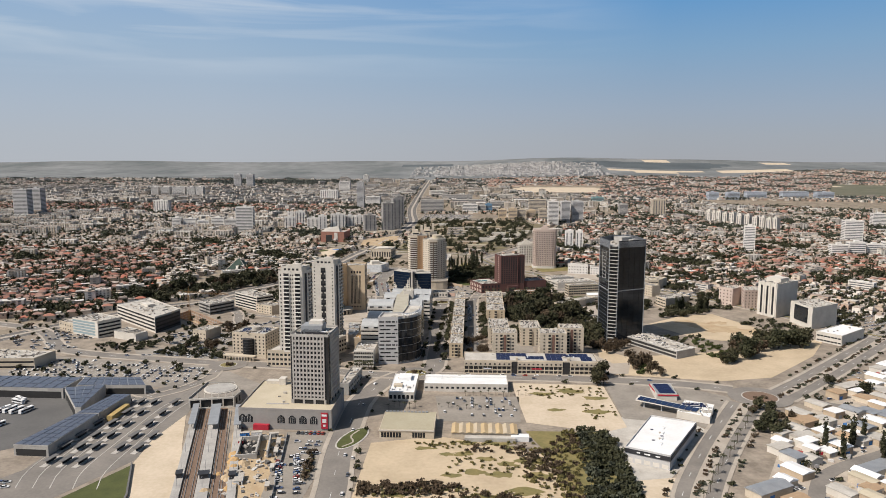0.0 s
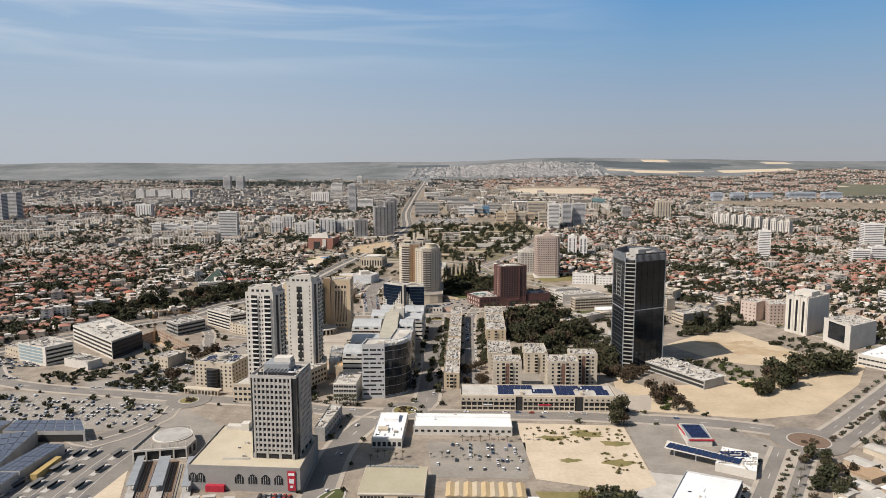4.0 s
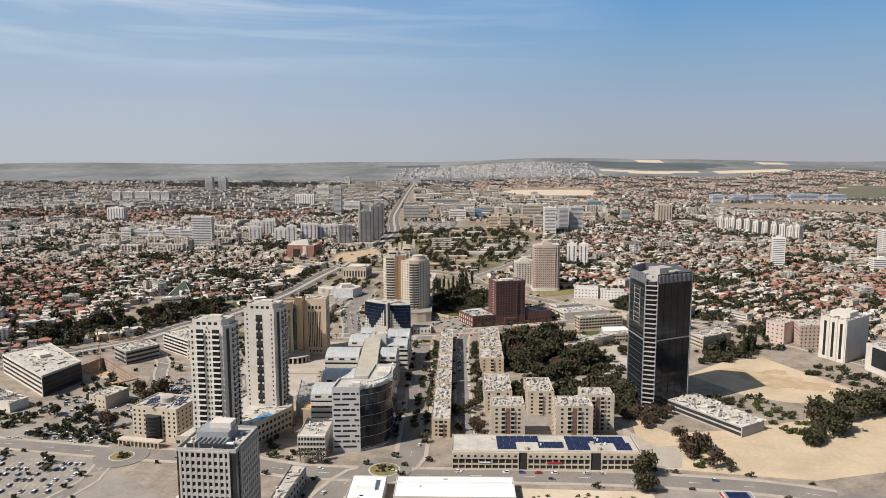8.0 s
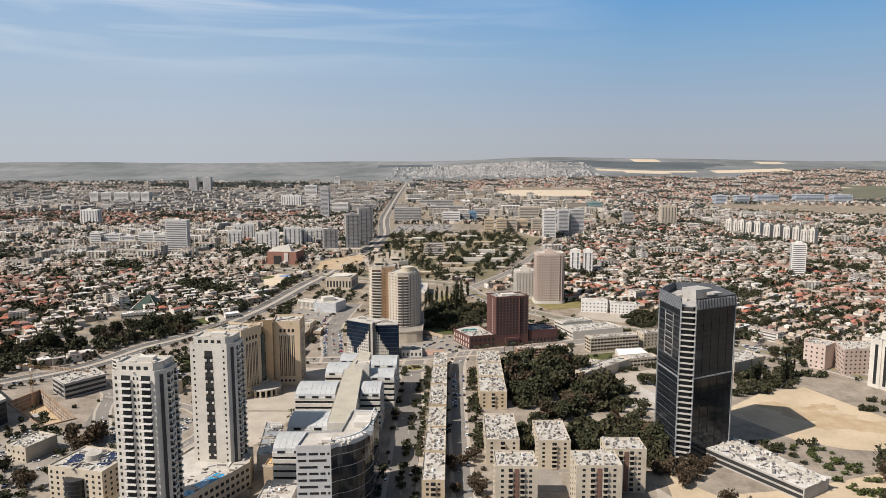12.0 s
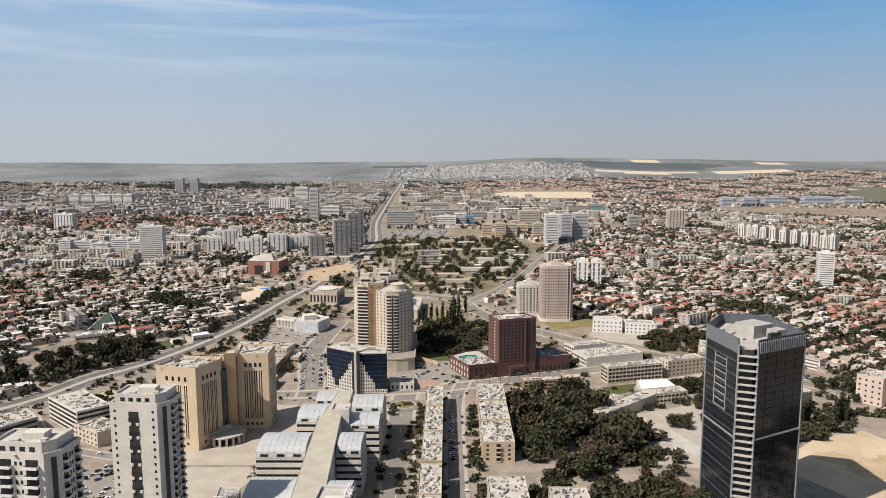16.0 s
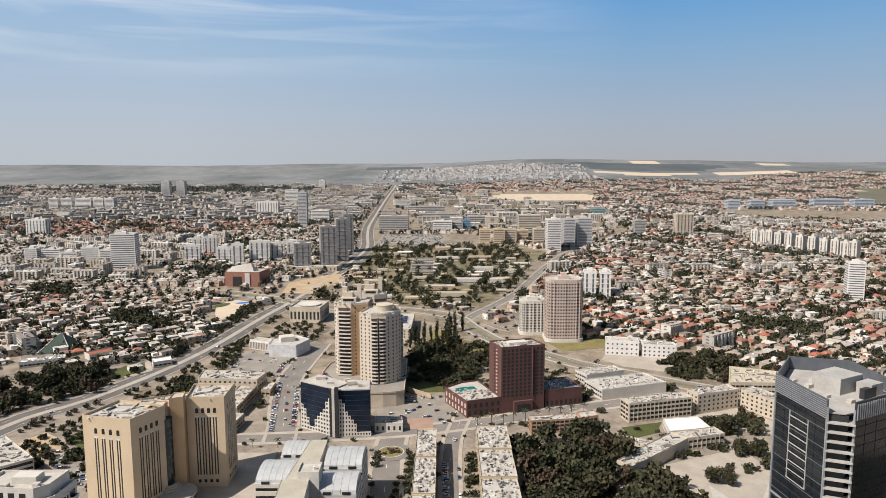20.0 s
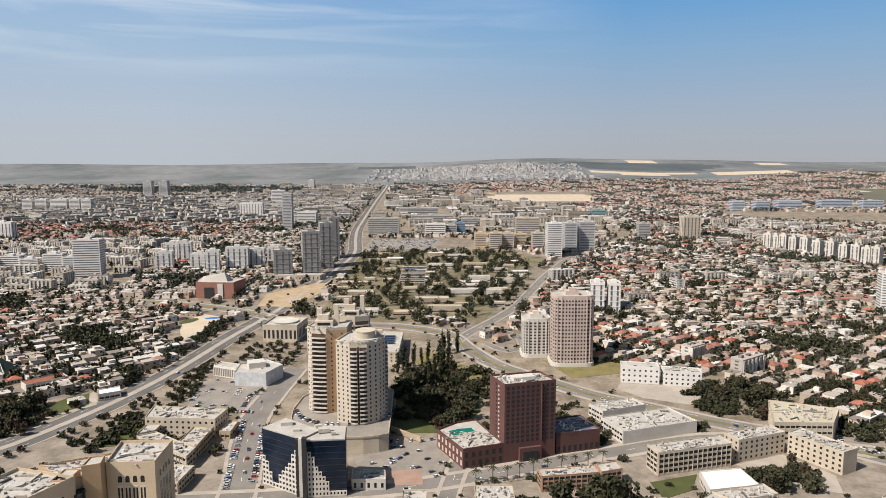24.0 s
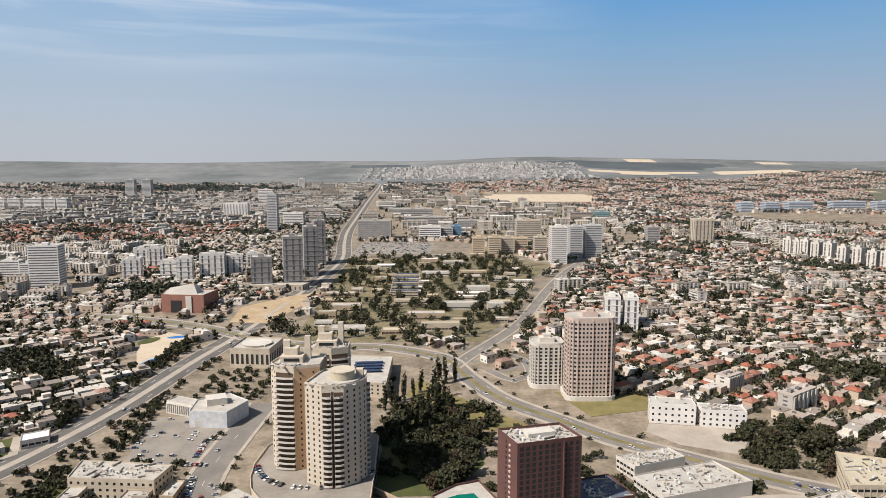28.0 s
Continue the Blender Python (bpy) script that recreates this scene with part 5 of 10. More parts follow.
for i in range(1, 15):
    e0, e1 = Vector(q[i]), Vector(q[i + 1])
    _, d, n, L, ang = frame_edge(e0, e1)
    s = (e0 + e1) / 2 + n * 0.15
    gp = piece("glass_panel", cg, glass_black, L * 0.97, 0.4, 40.5, s.x, s.y, 1.5, ang)
    for j in range(0, 11, 2):
        under(piece("floor_rail", cg, grey_metal, L * 1.0, 0.5, 0.3, s.x, s.y, 2 + j * 3.6, ang), gp)
for i in range(2, 15):
    A, d, n, L, ang = frame_edge(q[i], q[i + 1])
    v = A + d * L / 2 - n * 2.2
    piece("ring_beam", cg, white_paint, L * 0.95, 0.5, 0.6, v.x, v.y, 45.6, ang)
    piece("roof_fin", cg, white_paint, 0.5, 4.2, 0.5, v.x + n.x * 0.6, v.y + n.y * 0.6, 45.0, ang)
    piece("fin_post", cg, white_paint, 0.3, 0.3, 2.4, v.x - n.x * 1.2, v.y - n.y * 1.2, 43.1, ang)
piece("plant_room", cg, white_wall, 9, 11, 3.4, 4, 14, 43.1)
piece("plant_room", cg, grey_metal, 6, 7, 2.4, 8, 2, 43.1)
piece("plant_room", cg, white_wall, 5, 4, 2.2, -12, -11, 43.1)
for k in range(6):
    piece("roof_unit", cg, junk, 2.2, 1.4, 1.2, -15 + 3 * k, -14 + 1.5 * (k % 2), 43.1, 0.2 * k)


def barrel(x0, x1, y0, y1, z_eave, rise, label="office wing with a ribbed barrel roof"):
    """A wing with banded floors and a vaulted roof whose ridge runs along x."""
    cx, cy = (x0 + x1) / 2, (y0 + y1) / 2
    p = thing("barrel_wing", cx, cy, lz(cx, cy), label, "office wing", "barrel-roofed wings")
    BUILT.append((np.array(poly_rect(x0, y0, x1, y1)), cx, cy))
    w, d = (x1 - x0) / 2, (y1 - y0) / 2
    part("wall", MB().box(-w, -d, -1, w, d, z_eave), glass_dark, p)
    rows = max(3, int(z_eave / 4))
    for e in (((-w, -d), (w, -d)), ((w, -d), (w, d)), ((-w, d), (-w, -d)), ((w, d), (-w, d))):
        lattice(p, e[0], e[1], 0, z_eave, 1, rows, white_wall, 0.5, 2.5, 0.5, piers=False)
    n = max(5, int((x1 - x0) / 3.4))
    for i in range(n):
        mb = MB()
        a0, a1 = -w + 2 * w * i / n + 0.06, -w + 2 * w * (i + 1) / n - 0.06
        k = 9
        prof = [(-d - 0.5 + (2 * d + 1) * (0.5 - 0.5 * math.cos(math.pi * j / (k - 1))), z_eave + rise * math.sin(math.pi * j / (k - 1)) ** 0.75) for j in range(k)]
        vs = [(a0, y, z) for y, z in prof] + [(a1, y, z) for y, z in prof]
        fs = [(j, k + j, k + j + 1, j + 1) for j in range(k - 1)] + [tuple(range(k)), tuple(range(2 * k - 1, k - 1, -1))]
        part("roof_panel", mb.add(vs, fs), barrel_mat, p)
    m = max(2, int((x1 - x0) / 9))
    for i in range(m):
        piece("dormer", p, glass_dark, 4.2, 2.4, 1.3, -w + 2 * w * (i + 0.5) / m, -d + 0.6, z_eave + 0.9)
    return p


barrel(-104, -75, 660, 684, 24, 7)
barrel(-103, -78, 692, 720, 25, 6)
barrel(-111, -83, 750, 778, 25, 7)
barrel(-66, -52, 754, 780, 25, 6)
barrel(-66, -50, 690, 716, 25, 6)
barrel(-101, -80, 812, 838, 22, 6)
barrel(-95, -81, 846, 866, 22, 5)
barrel(-66, -46, 800, 822, 22, 6)
barrel(-67, -46, 826, 852, 24, 6)
khaki_roof = mat("pale_khaki_roof", (0.43, 0.395, 0.315), (0.35, 0.32, 0.255), scale=0.1, fine=0.7)
spn, q = block("link_building", "long pale link building between the vaulted wings", "building", [(-78, 690), (-62, 690), (-70, 800), (-84, 800)], 31, white_wall, khaki_roof, 0, 0.4)
block("link_building", "pale end of the link building", "building", [(-84, 801), (-69, 801), (-70, 858), (-80, 858)], 28, white_wall, khaki_roof, 0, 0.4)
block("roof_lantern", "white stair head on the link building", "stair tower", poly_rect(-76, 800, -65, 812), 34, white_wall, pale_roof, 2, 1.2)

# ---- courthouse ----


def court_tower(poly, h, label):
    p, q = block("courthouse", label, "courthouse", poly, h, beige_wall, pale_roof, 4, 1.6)
    for e in (0, 1):
        a, b = Vector(q[e]), Vector(q[(e + 1) % 4])
        A, d, n, L, ang = frame_edge(a, b)
        for i in range(4):
            s = a.lerp(b, 0.27 + 0.155 * i)
            for k in (-0.75, 0.75):
                piece("slit_window", p, glass_dark, 0.75, 0.25, h - 19, s.x + d.x * k - n.x * 0.08, s.y + d.y * k - n.y * 0.08, 8, ang)
            piece("arch_window", p, glass_dark, 1.9, 0.25, 2.2, s.x - n.x * 0.08, s.y - n.y * 0.08, h - 8.4, ang)
            ob = part("arch_head", BOXES.setdefault("ahead", MB().add([(0.95 * math.cos(math.pi * k / 8), -0.13, 0.95 * math.sin(math.pi * k / 8)) for k in range(9)] + [(0.95 * math.cos(math.pi * k / 8), 0.12, 0.95 * math.sin(math.pi * k / 8)) for k in range(9)], [tuple(range(8, -1, -1))] + [(k, k + 1, 10 + k, 9 + k) for k in range(8)]).mesh("arch_head", glass_dark)), None, p)
            ob.location, ob.rotation_euler = (s.x - n.x * 0.08, s.y - n.y * 0.08, h - 6.2), (0, 0, ang)
            piece("panel", p, white_wall, 2.4, 0.2, 1.0, s.x, s.y, h - 11, ang)
            piece("window", p, glass_dark, 1.7, 0.25, 1.9, s.x - n.x * 0.08, s.y - n.y * 0.08, 3.2, ang)
    part("roof_drum", MB().cyl(-2, 1, h, h + 1.2, 3.4, n=20), pale_roof, p)
    return p, q


court_tower([(-197, 824), (-168, 817), (-158, 839), (-188, 848)], 55.5, "beige stone courthouse tower with slit windows and arches")
court_tower([(-152, 855), (-130, 856), (-131, 881), (-156, 880)], 54.5, "beige stone courthouse tower beside the glass stair")
cm, q = block("courthouse", "ochre stepped middle of the courthouse", "courthouse", [(-163, 841), (-152, 852), (-155, 872), (-184, 858)], 52.5, ochre_wall, pale_roof, 3, 1.2)
block("courthouse", "tall ochre stone fin of the courthouse", "courthouse", poly_rect(-167, 836, -160, 848), 55.5, ochre_wall, pale_roof, 0, 0.8)
block("courthouse", "tall ochre stone fin of the courthouse", "courthouse", [(-158, 845), (-151, 848), (-153, 857), (-159, 855)], 58, ochre_wall, pale_roof, 0, 0.8)
cgs = thing("glass_stair", -160, 842, 0, "curved dark green glass stair bay", "glass bay")
glz = part("glazing", MB().cyl(0, 0, 9, 48.5, 4.2, n=20), glass_green, cgs)
for j in range(12):
    part("ring", MB().cyl(0, 0, 9 + j * 3.5, 9.25 + j * 3.5, 4.3, n=20), dark_metal, glz)
for j in range(3):
    part("step_ring", MB().cyl(0, 0, 6.5 + j, 7.4 + j, 7.4 - j, n=24), cream_wall, cgs)
pch = thing("entrance_arcade", -156, 836, 0, "curved stone entrance arcade with arches", "arcade")
part("arcade_roof", MB().cyl(0, 0, 5.6, 6.4, 14, n=28), pale_roof, pch)
# inner wall blackened as the shade behind the pillars
part("inner_wall", MB().cyl(0, 0, 0, 5.6, 10, n=24), dark_gap, pch)
for i in range(9):
    t = radians(195 + i * 19)
    piece("pillar", pch, cream_wall, 1.6, 1.4, 5.6, 13.2 * math.cos(t), 13.2 * math.sin(t), 0, t)

# ---- apartment rows along the avenue ----
tan_stone_dark = mat("red_brown_render", (0.20, 0.11, 0.08), (0.15, 0.085, 0.065), scale=0.2)


flat_wall = mat("sand_plaster", (0.52, 0.42, 0.29), (0.42, 0.335, 0.23), scale=0.1, fine=0.9)


def flats(poly, h, floors, label, cols=6, junkn=16, wall=flat_wall, long_edges=(1, 3), group="apartment rows", bal=True):
    p, q = block("apartment_row", label, "apartment building", poly, h, wall, pale_roof, junkn // 3, 0.8, group=group)
    for e in ((0, 1) if poly[0][0] < 0 else (0, 3)):
        L = frame_edge(q[e], q[(e + 1) % 4])[3]
        c = max(2, int(L / 6.5))
        windows(p, q[e], q[(e + 1) % 4], 0.6, h - 0.4, min(c, cols), floors, 1.6, 1.4)
    mb = MB()
    x0, y0, x1, y1 = q[0][0], q[0][1], q[2][0], q[2][1]
    for _ in range(int((x1 - x0) * (y1 - y0) / 7)):
        s = RND.uniform(0.4, 1.3)
        mb.obox(RND.uniform(x0 + 1, x1 - 1), RND.uniform(y0 + 1, y1 - 1), h + 0.15, s * RND.uniform(0.6, 2), s, RND.uniform(0.3, 1.5), RND.uniform(0, 3))
    tagged(part("roof_clutter", mb, junk, p), kind="stuff")
    if bal:
        a, b = Vector(q[0]), Vector(q[1])
        if h > 20:
            m_ = (a + b) / 2
            piece("stair_slot", p, tan_stone_dark, 2.4, 0.5, h - 2, m_.x, m_.y - 0.1, 1, 0)
            balconies(p, *inset(a, b, 0.28, 0.44), 0.4, h - 0.4, 1, floors, 2.6, 1.1, cream_wall)
            balconies(p, *inset(a, b, 0.56, 0.72), 0.4, h - 0.4, 1, floors, 2.6, 1.1, cream_wall)
        else:
            balconies(p, *inset(a, b, 0.25, 0.75), 0.4, h - 0.4, 1, floors, min(3.2, (b - a).length * 0.3), 1.3, cream_wall)
    return p, q


for y0, y1, h in ((650, 688, 13), (690, 728, 13), (730, 768, 13), (772, 818, 13), (820, 866, 13), (868, 912, 13)):
    flats(poly_rect(-18.5, y0, -5.5, y1), h, 4, "four-storey tan apartment row with cluttered roof", 8, 12)
for y0, y1, x0, x1 in ((800, 838, 20, 41), (840, 878, 20.5, 41.5), (880, 917, 21, 42)):
    flats(poly_rect(x0, y0, x1, y1), 13, 4, "four-storey sand-coloured apartment block", 6, 14)
flats(poly_rect(20, 700, 41, 745), 16, 5, "sand-coloured apartment block with stepped roof", 6, 12, cream_wall)
flats(poly_rect(22, 640, 45, 660), 26, 8, "eight-storey cream apartment block with roof panels", 5, 8, cream_wall, group="cream blocks")
flats(poly_rect(52, 694, 72, 728), 18, 6, "six-storey cream apartment block", 5, 10, cream_wall, group="cream blocks")
flats(poly_rect(66, 641, 91, 661), 26, 8, "eight-storey cream apartment block with roof panels", 5, 8, cream_wall, group="cream blocks")
flats(poly_rect(87, 663, 110, 680), 26, 8, "eight-storey cream apartment block behind another", 5, 8, cream_wall, group="cream blocks")

# ---- black glass tower ----
GT = [(138, 735), (141, 700), (178, 718), (176, 755), (155, 762)]
GH = 100
gt = thing("glass_tower", 158, 732, 0, "tall black glass tower with an open slab corner", "office tower")
BUILT.append((np.array(GT), 158, 732))
A0, A1 = Vector((-21, 9)), Vector((-18, -26))
g0, g1, g2, g3, g4, g5 = Vector((-21, 6)), Vector((-17.2, -27)), Vector((-13.5, -31)), Vector((21, -13)), Vector((19, 24)), Vector((-4, 31))
core_poly = [g0, Vector((-16.4, -25)), Vector((-11, -27)), g3, g4, g5]
part("core", MB().prism([tuple(v) for v in core_poly], 0, GH), glass_black, gt)


def curtain(a, b, cols, rows, z0, z1, m):
    A, d, n, L, ang = frame_edge(a, b)
    fw, fh = L / cols, (z1 - z0) / rows
    for i in range(cols):
        for j in range(rows):
            s = A + d * fw * (i + 0.5) + n * 0.12
            piece("glass_pane", gt, m, fw * 0.95, 0.22, fh * 0.94, s.x, s.y, z0 + fh * j, ang)


screen_grey = mat("slate_screen", (0.13, 0.14, 0.155), (0.10, 0.108, 0.12), rough=0.5, metal=0.2)
curtain(g0, Vector((-17.2, -26)), 5, 27, 0, GH, glass_black)
curtain(Vector((-9.5, -29)), g3, 5, 27, 0, GH, glass_black)
for a, b in ((g0, Vector((-17.2, -26))), (Vector((-9.5, -29)), g3)):
    A, d, n, L, ang = frame_edge(a, b)
    s = A + d * L / 2 + n * 0.4
    piece("band", gt, grey_metal, L, 0.5, 0.8, s.x, s.y, GH * 0.55, ang)
    piece("crown_screen", gt, screen_grey if a is g0 else dark_metal, L, 0.7, 7.5, s.x, s.y, GH - 1.5, ang)
    for i in range(26 if a is not g0 else 0):
        v = A + d * L * (i + 0.5) / 26 + n * 0.95
        piece("screen_louvre", gt, grey_metal, 0.5, 0.3, 6.0, v.x, v.y, GH - 0.8, ang)
    for t in (0.0, 1.0):
        v = A + d * L * t + n * 0.35
        piece("corner_mast", gt, grey_metal, 0.7, 0.7, GH + 3, v.x, v.y, 0, ang)
A, d, n, L, ang = frame_edge(g0, Vector((-17.2, -26)))
for j in range(8):
    s = A + d * L * 0.5 + n * 0.5
    piece("frame_bar", gt, concrete, 12, 0.3, 0.32, s.x, s.y, GH * 0.66 + j * 3.7, ang)
for t in (0.32, 0.68):
    s = A + d * L * t + n * 0.5
    piece("frame_post", gt, concrete, 0.32, 0.3, GH * 0.28, s.x, s.y, GH * 0.66, ang)
for j in range(27):
    part("floor_slab", MB().prism([(-18, -27), (-9.5, -30.5), (-6, -24), (-14, -20)], 3 + j * 3.62, 3.5 + j * 3.62), concrete, gt)
# solid core coloured near black for the shade between the slabs
part("recess_core", MB().prism([(-16.5, -25), (-10.5, -27.5), (-8, -24), (-14, -21)], 0, GH), dark_gap, gt)
part("roof", MB().prism([tuple(v * 0.97) for v in core_poly], GH, GH + 0.4), concrete, gt)
for a, b in ((g3, g4), (g4, g5), (g5, g0)):
    A, d, n, L, ang = frame_edge(a, b)
    s = A + d * L / 2
    piece("roof_screen", gt, screen_grey, L, 0.5, 6, s.x, s.y, GH, ang)
piece("plant_room", gt, concrete, 15, 12, 6.6, 2, 3, GH + 0.4, 0.5)
piece("plant_room", gt, dark_metal, 8, 2, 4, 8, -8, GH + 0.4, 0.5)
piece("plant_room", gt, concrete, 8, 6, 5.0, 11, -4, GH + 0.4, 0.5)
for ux, uy, us in ((-9, 4, 1.6), (-8, -8, 1.2), (-2, -14, 1.4), (-11, 12, 1.1), (6, 16, 1.8), (-3, 12, 1.3)):
    piece("roof_unit", gt, junk, us * 2, us * 1.4, us, ux, uy, GH + 0.4, 0.5)
A, d, n, L, ang = frame_edge(g0, Vector((-17.2, -26)))
for j in range(27):
    v = A + d * L / 2 + n * 0.3
    piece("spandrel_line", gt, screen_grey if j % 2 else dark_metal, L, 0.2, 0.28, v.x, v.y, 3.4 + j * 3.62, ang)
for j in range(9):
    v = A + d * L / 2 + n * 0.8
    piece("screen_rail", gt, grey_metal, L, 0.14, 0.2, v.x, v.y, GH - 1.2 + j * 0.8, ang)

# ---- east side: ruin, courts, white towers ----
gs, q = block("concrete_ruin", "flat damaged white concrete deck on piers", "ruin", [(160, 712), (196, 653), (217, 667), (186, 728)], 7.5, concrete, mat("bleached_concrete", (0.60, 0.57, 0.53), (0.44, 0.41, 0.37), scale=0.2, fine=0.9), 18, 0.3)
bands(gs, q[0], q[1], 0, 7, 2, 2.2, dark_gap, 0.8)
for k, hh in ((0.62, 1.2), (0.74, 0.8)):
    a, b = Vector(q[3]).lerp(Vector(q[0]), 1 - k), Vector(q[2]).lerp(Vector(q[1]), 1 - k)
    s = (a + b) / 2
    piece("roof_beam", gs, pale_roof, (b - a).length * 0.95, 0.9, hh, s.x, s.y, 7.6, frame_edge(a, b)[4])

mb = MB()
RU = random.Random(8)
for _ in range(150):
    u, v = RU.random(), RU.random()
    e = Vector(q[0]).lerp(Vector(q[1]), u).lerp(Vector(q[3]).lerp(Vector(q[2]), u), v)
    z = RU.uniform(0.4, 2.6)
    mb.obox(e.x, e.y, 7.6, z * RU.choice((0.6, 1, 3)), z * 0.7, RU.uniform(0.1, 1.4), RU.choice((0.3, -0.5, 1.1, 2.1)))
tagged(part("rubble", mb, junk, gs), kind="stuff")


def simple(name, label, category, poly, h, floors, wall=cream_wall, roof=pale_roof, n=4, style="bands", edges=(0, 1, 3), cols=7, group="", wh=1.5):
    p, q = block(name, label, category, poly, h, wall, roof, n, group=group)
    for e in edges:
        a, b = q[e], q[(e + 1) % len(q)]
        cx = sum(v[0] for v in poly) / len(poly)
        if (e == 1 and cx > 40) or (e == 3 and cx < -40):
            continue
        if style == "bands":
            bands(p, a, b, 0.5, h - 0.2, floors, wh)
            A, d, n_, L, ang = frame_edge(a, b)
            mb = MB()
            k = max(2, int(L / 3.4))
            for i in range(k + 1):
                v = A + d * (0.6 + (L - 1.2) * i / k) + n_ * 0.12
                mb.obox(v.x, v.y, 0.4, 0.5, 0.35, h - 0.8, ang)
            tagged(part("pilaster_grid", mb, wall, p), kind="stuff")
        else:
            L = frame_edge(a, b)[3]
            windows(p, a, b, 0.5, h - 0.2, max(2, min(cols, int(L / 4))), floors, 1.5, wh)
    return p, q


simple("court_annex", "pinkish stone office block with dark windows", "office block", [(324, 914), (336, 899), (354, 914), (342, 930)], 22, 5, pink_wall, style="w", cols=5)
simple("court_annex", "pinkish stone office block with arcaded base", "office block", [(346, 886), (376, 889), (388, 916), (352, 914)], 23, 6, pink_wall, style="w", cols=8)
t1, q = simple("white_tower", "white stepped tower with dark vertical window stripes", "office tower", [(351, 858), (363, 833), (400, 862), (386, 890)], 40, 10, white_wall, n=6, style="none", edges=())
for e in (0, 3):
    a, b = Vector(q[e]), Vector(q[(e + 1) % 4])
    for u in (0.2, 0.5, 0.8):
        s = a.lerp(b, u)
        piece("window_stripe", t1, glass_dark, 2.6, 0.3, 34, s.x, s.y, 3, frame_edge(a, b)[4])
        piece("rib", t1, white_wall, 2.0, 1.4, 42, *a.lerp(b, u + 0.13), 0, frame_edge(a, b)[4])
piece("crown", t1, white_wall, 20, 18, 5, 0, 0, 40, 0.7)
t2, q = simple("white_tower", "white stepped office with a dark slanted glass front", "office tower", [(372, 816), (378, 776), (418, 802), (410, 832)], 24, 6, white_wall, n=5, style="w", edges=(3,))
piece("glass_front", t2, glass_black, frame_edge(q[0], q[1])[3] * 0.6, 0.5, 17, (q[0][0] + q[1][0]) / 2 - 0.2, (q[0][1] + q[1][1]) / 2 - 0.2, 6, frame_edge(q[0], q[1])[4])
simple("low_store", "low white store with a flat roof", "store", [(360, 728), (376, 708), (416, 742), (402, 760)], 10, 2, white_wall, white_roof)
simple("clinic", "low cream clinic with dark windows", "building", [(240, 902), (247, 880), (283, 902), (275, 925)], 12, 3, cream_wall)

# ---- blue glass block on the square ----
tb = thing("blue_glass_block", -78, 946, lz(-78, 946), "blue mirror glass block with white stepped window grid", "office block")
BUILT.append((np.array([(-106, 946), (-77, 928), (-50, 932), (-54, 952), (-95, 964)]), -78, 946))
L0, C0, R0 = Vector((-26, 2)), Vector((1, -16)), Vector((26, -14))
part("core", MB().prism([tuple(L0), tuple(C0), (10, -2), (-15, 18)], 0, 34), glass_blue, tb)
part("core", MB().prism([(2, -16), tuple(R0), (24, 6), (4, 8)], 0, 33), glass_blue, tb)
part("roof", MB().prism([(-25.5, 2.2), (1, -15.4), (9.4, -2), (-15, 17.4)], 34, 34.8), pale_roof, tb)
part("roof", MB().prism([(2.4, -15.4), (25.4, -13.4), (23.6, 5.6), (4.4, 7.6)], 33, 33.8), pale_roof, tb)
for a, b, flip in ((L0, C0, False), (Vector((2, -16)), R0, True)):
    A, d, n, L, ang = frame_edge(a, b)
    cols = 12
    for i in range(cols):
        u = (i + 0.5) / cols
        k = i if not flip else cols - 1 - i
        hh = 5.4 + max(0, (k - 4)) * 3.8 if not (not flip and i < 4) else 5.4 + (3 - i) * 5
        s = A + d * L * u
        nfl = max(1, int(hh / 3.0))
        for j in range(nfl):
            ob = part("window_frame", BOXES.setdefault(("wf", flip), MB().box(-L / cols / 2, -0.5, 0, -L / cols / 2 + 0.55, 0.1, 3.0).box(L / cols / 2 - 0.55, -0.5, 0, L / cols / 2, 0.1, 3.0).box(-L / cols / 2 + 0.55, -0.5, 0, L / cols / 2 - 0.55, 0.1, 0.7).box(-L / cols / 2 + 0.55, -0.5, 2.4, L / cols / 2 - 0.55, 0.1, 3.0).mesh("window_frame", white_wall)), None, tb)
            ob.location, ob.rotation_euler = (s.x + n.x * 0.05, s.y + n.y * 0.05, j * 3.0), (0, 0, ang)
piece("corner_shaft", tb, dark_metal, 2.6, 3.0, 36, 2.6, -16.6, 0)
piece("corner_shaft", tb, white_wall, 2.0, 2.4, 35, 0.2, -15.6, 0)
piece("corner_shaft", tb, dark_metal, 1.6, 2.6, 34.5, -1.8, -14.8, 0)
for j in range(1, 9):
    for a, b in ((L0, C0), (Vector((2, -16)), R0)):
        A, d, n, L, ang = frame_edge(a, b)
        m_ = (a + b) / 2 + n * 0.03
        piece("floor_line", tb, dark_metal, L, 0.12, 0.3, m_.x, m_.y, 3.7 * j, ang)
for x, y, w, hh in ((-12, 6, 7, 2.4), (-4, -4, 4, 1.6), (12, -4, 7, 2.2), (18, -8, 3, 1.4), (8, 2, 4, 1.8)):
    piece("roof_unit", tb, junk, w, w * 0.6, hh, x, y, 34.5, 0.2)
arc, q = simple("low_arcade", "low white arcade beside the blue glass block", "arcade", [(-50, 938), (-30, 938), (-31, 950), (-51, 952)], 6, 1, white_wall, style="w", wh=3)
simple("stone_annex", "cream stone annex behind the blue glass block", "building", [(-96, 966), (-82, 960), (-76, 976), (-90, 982)], 16, 4, cream_wall, style="w")

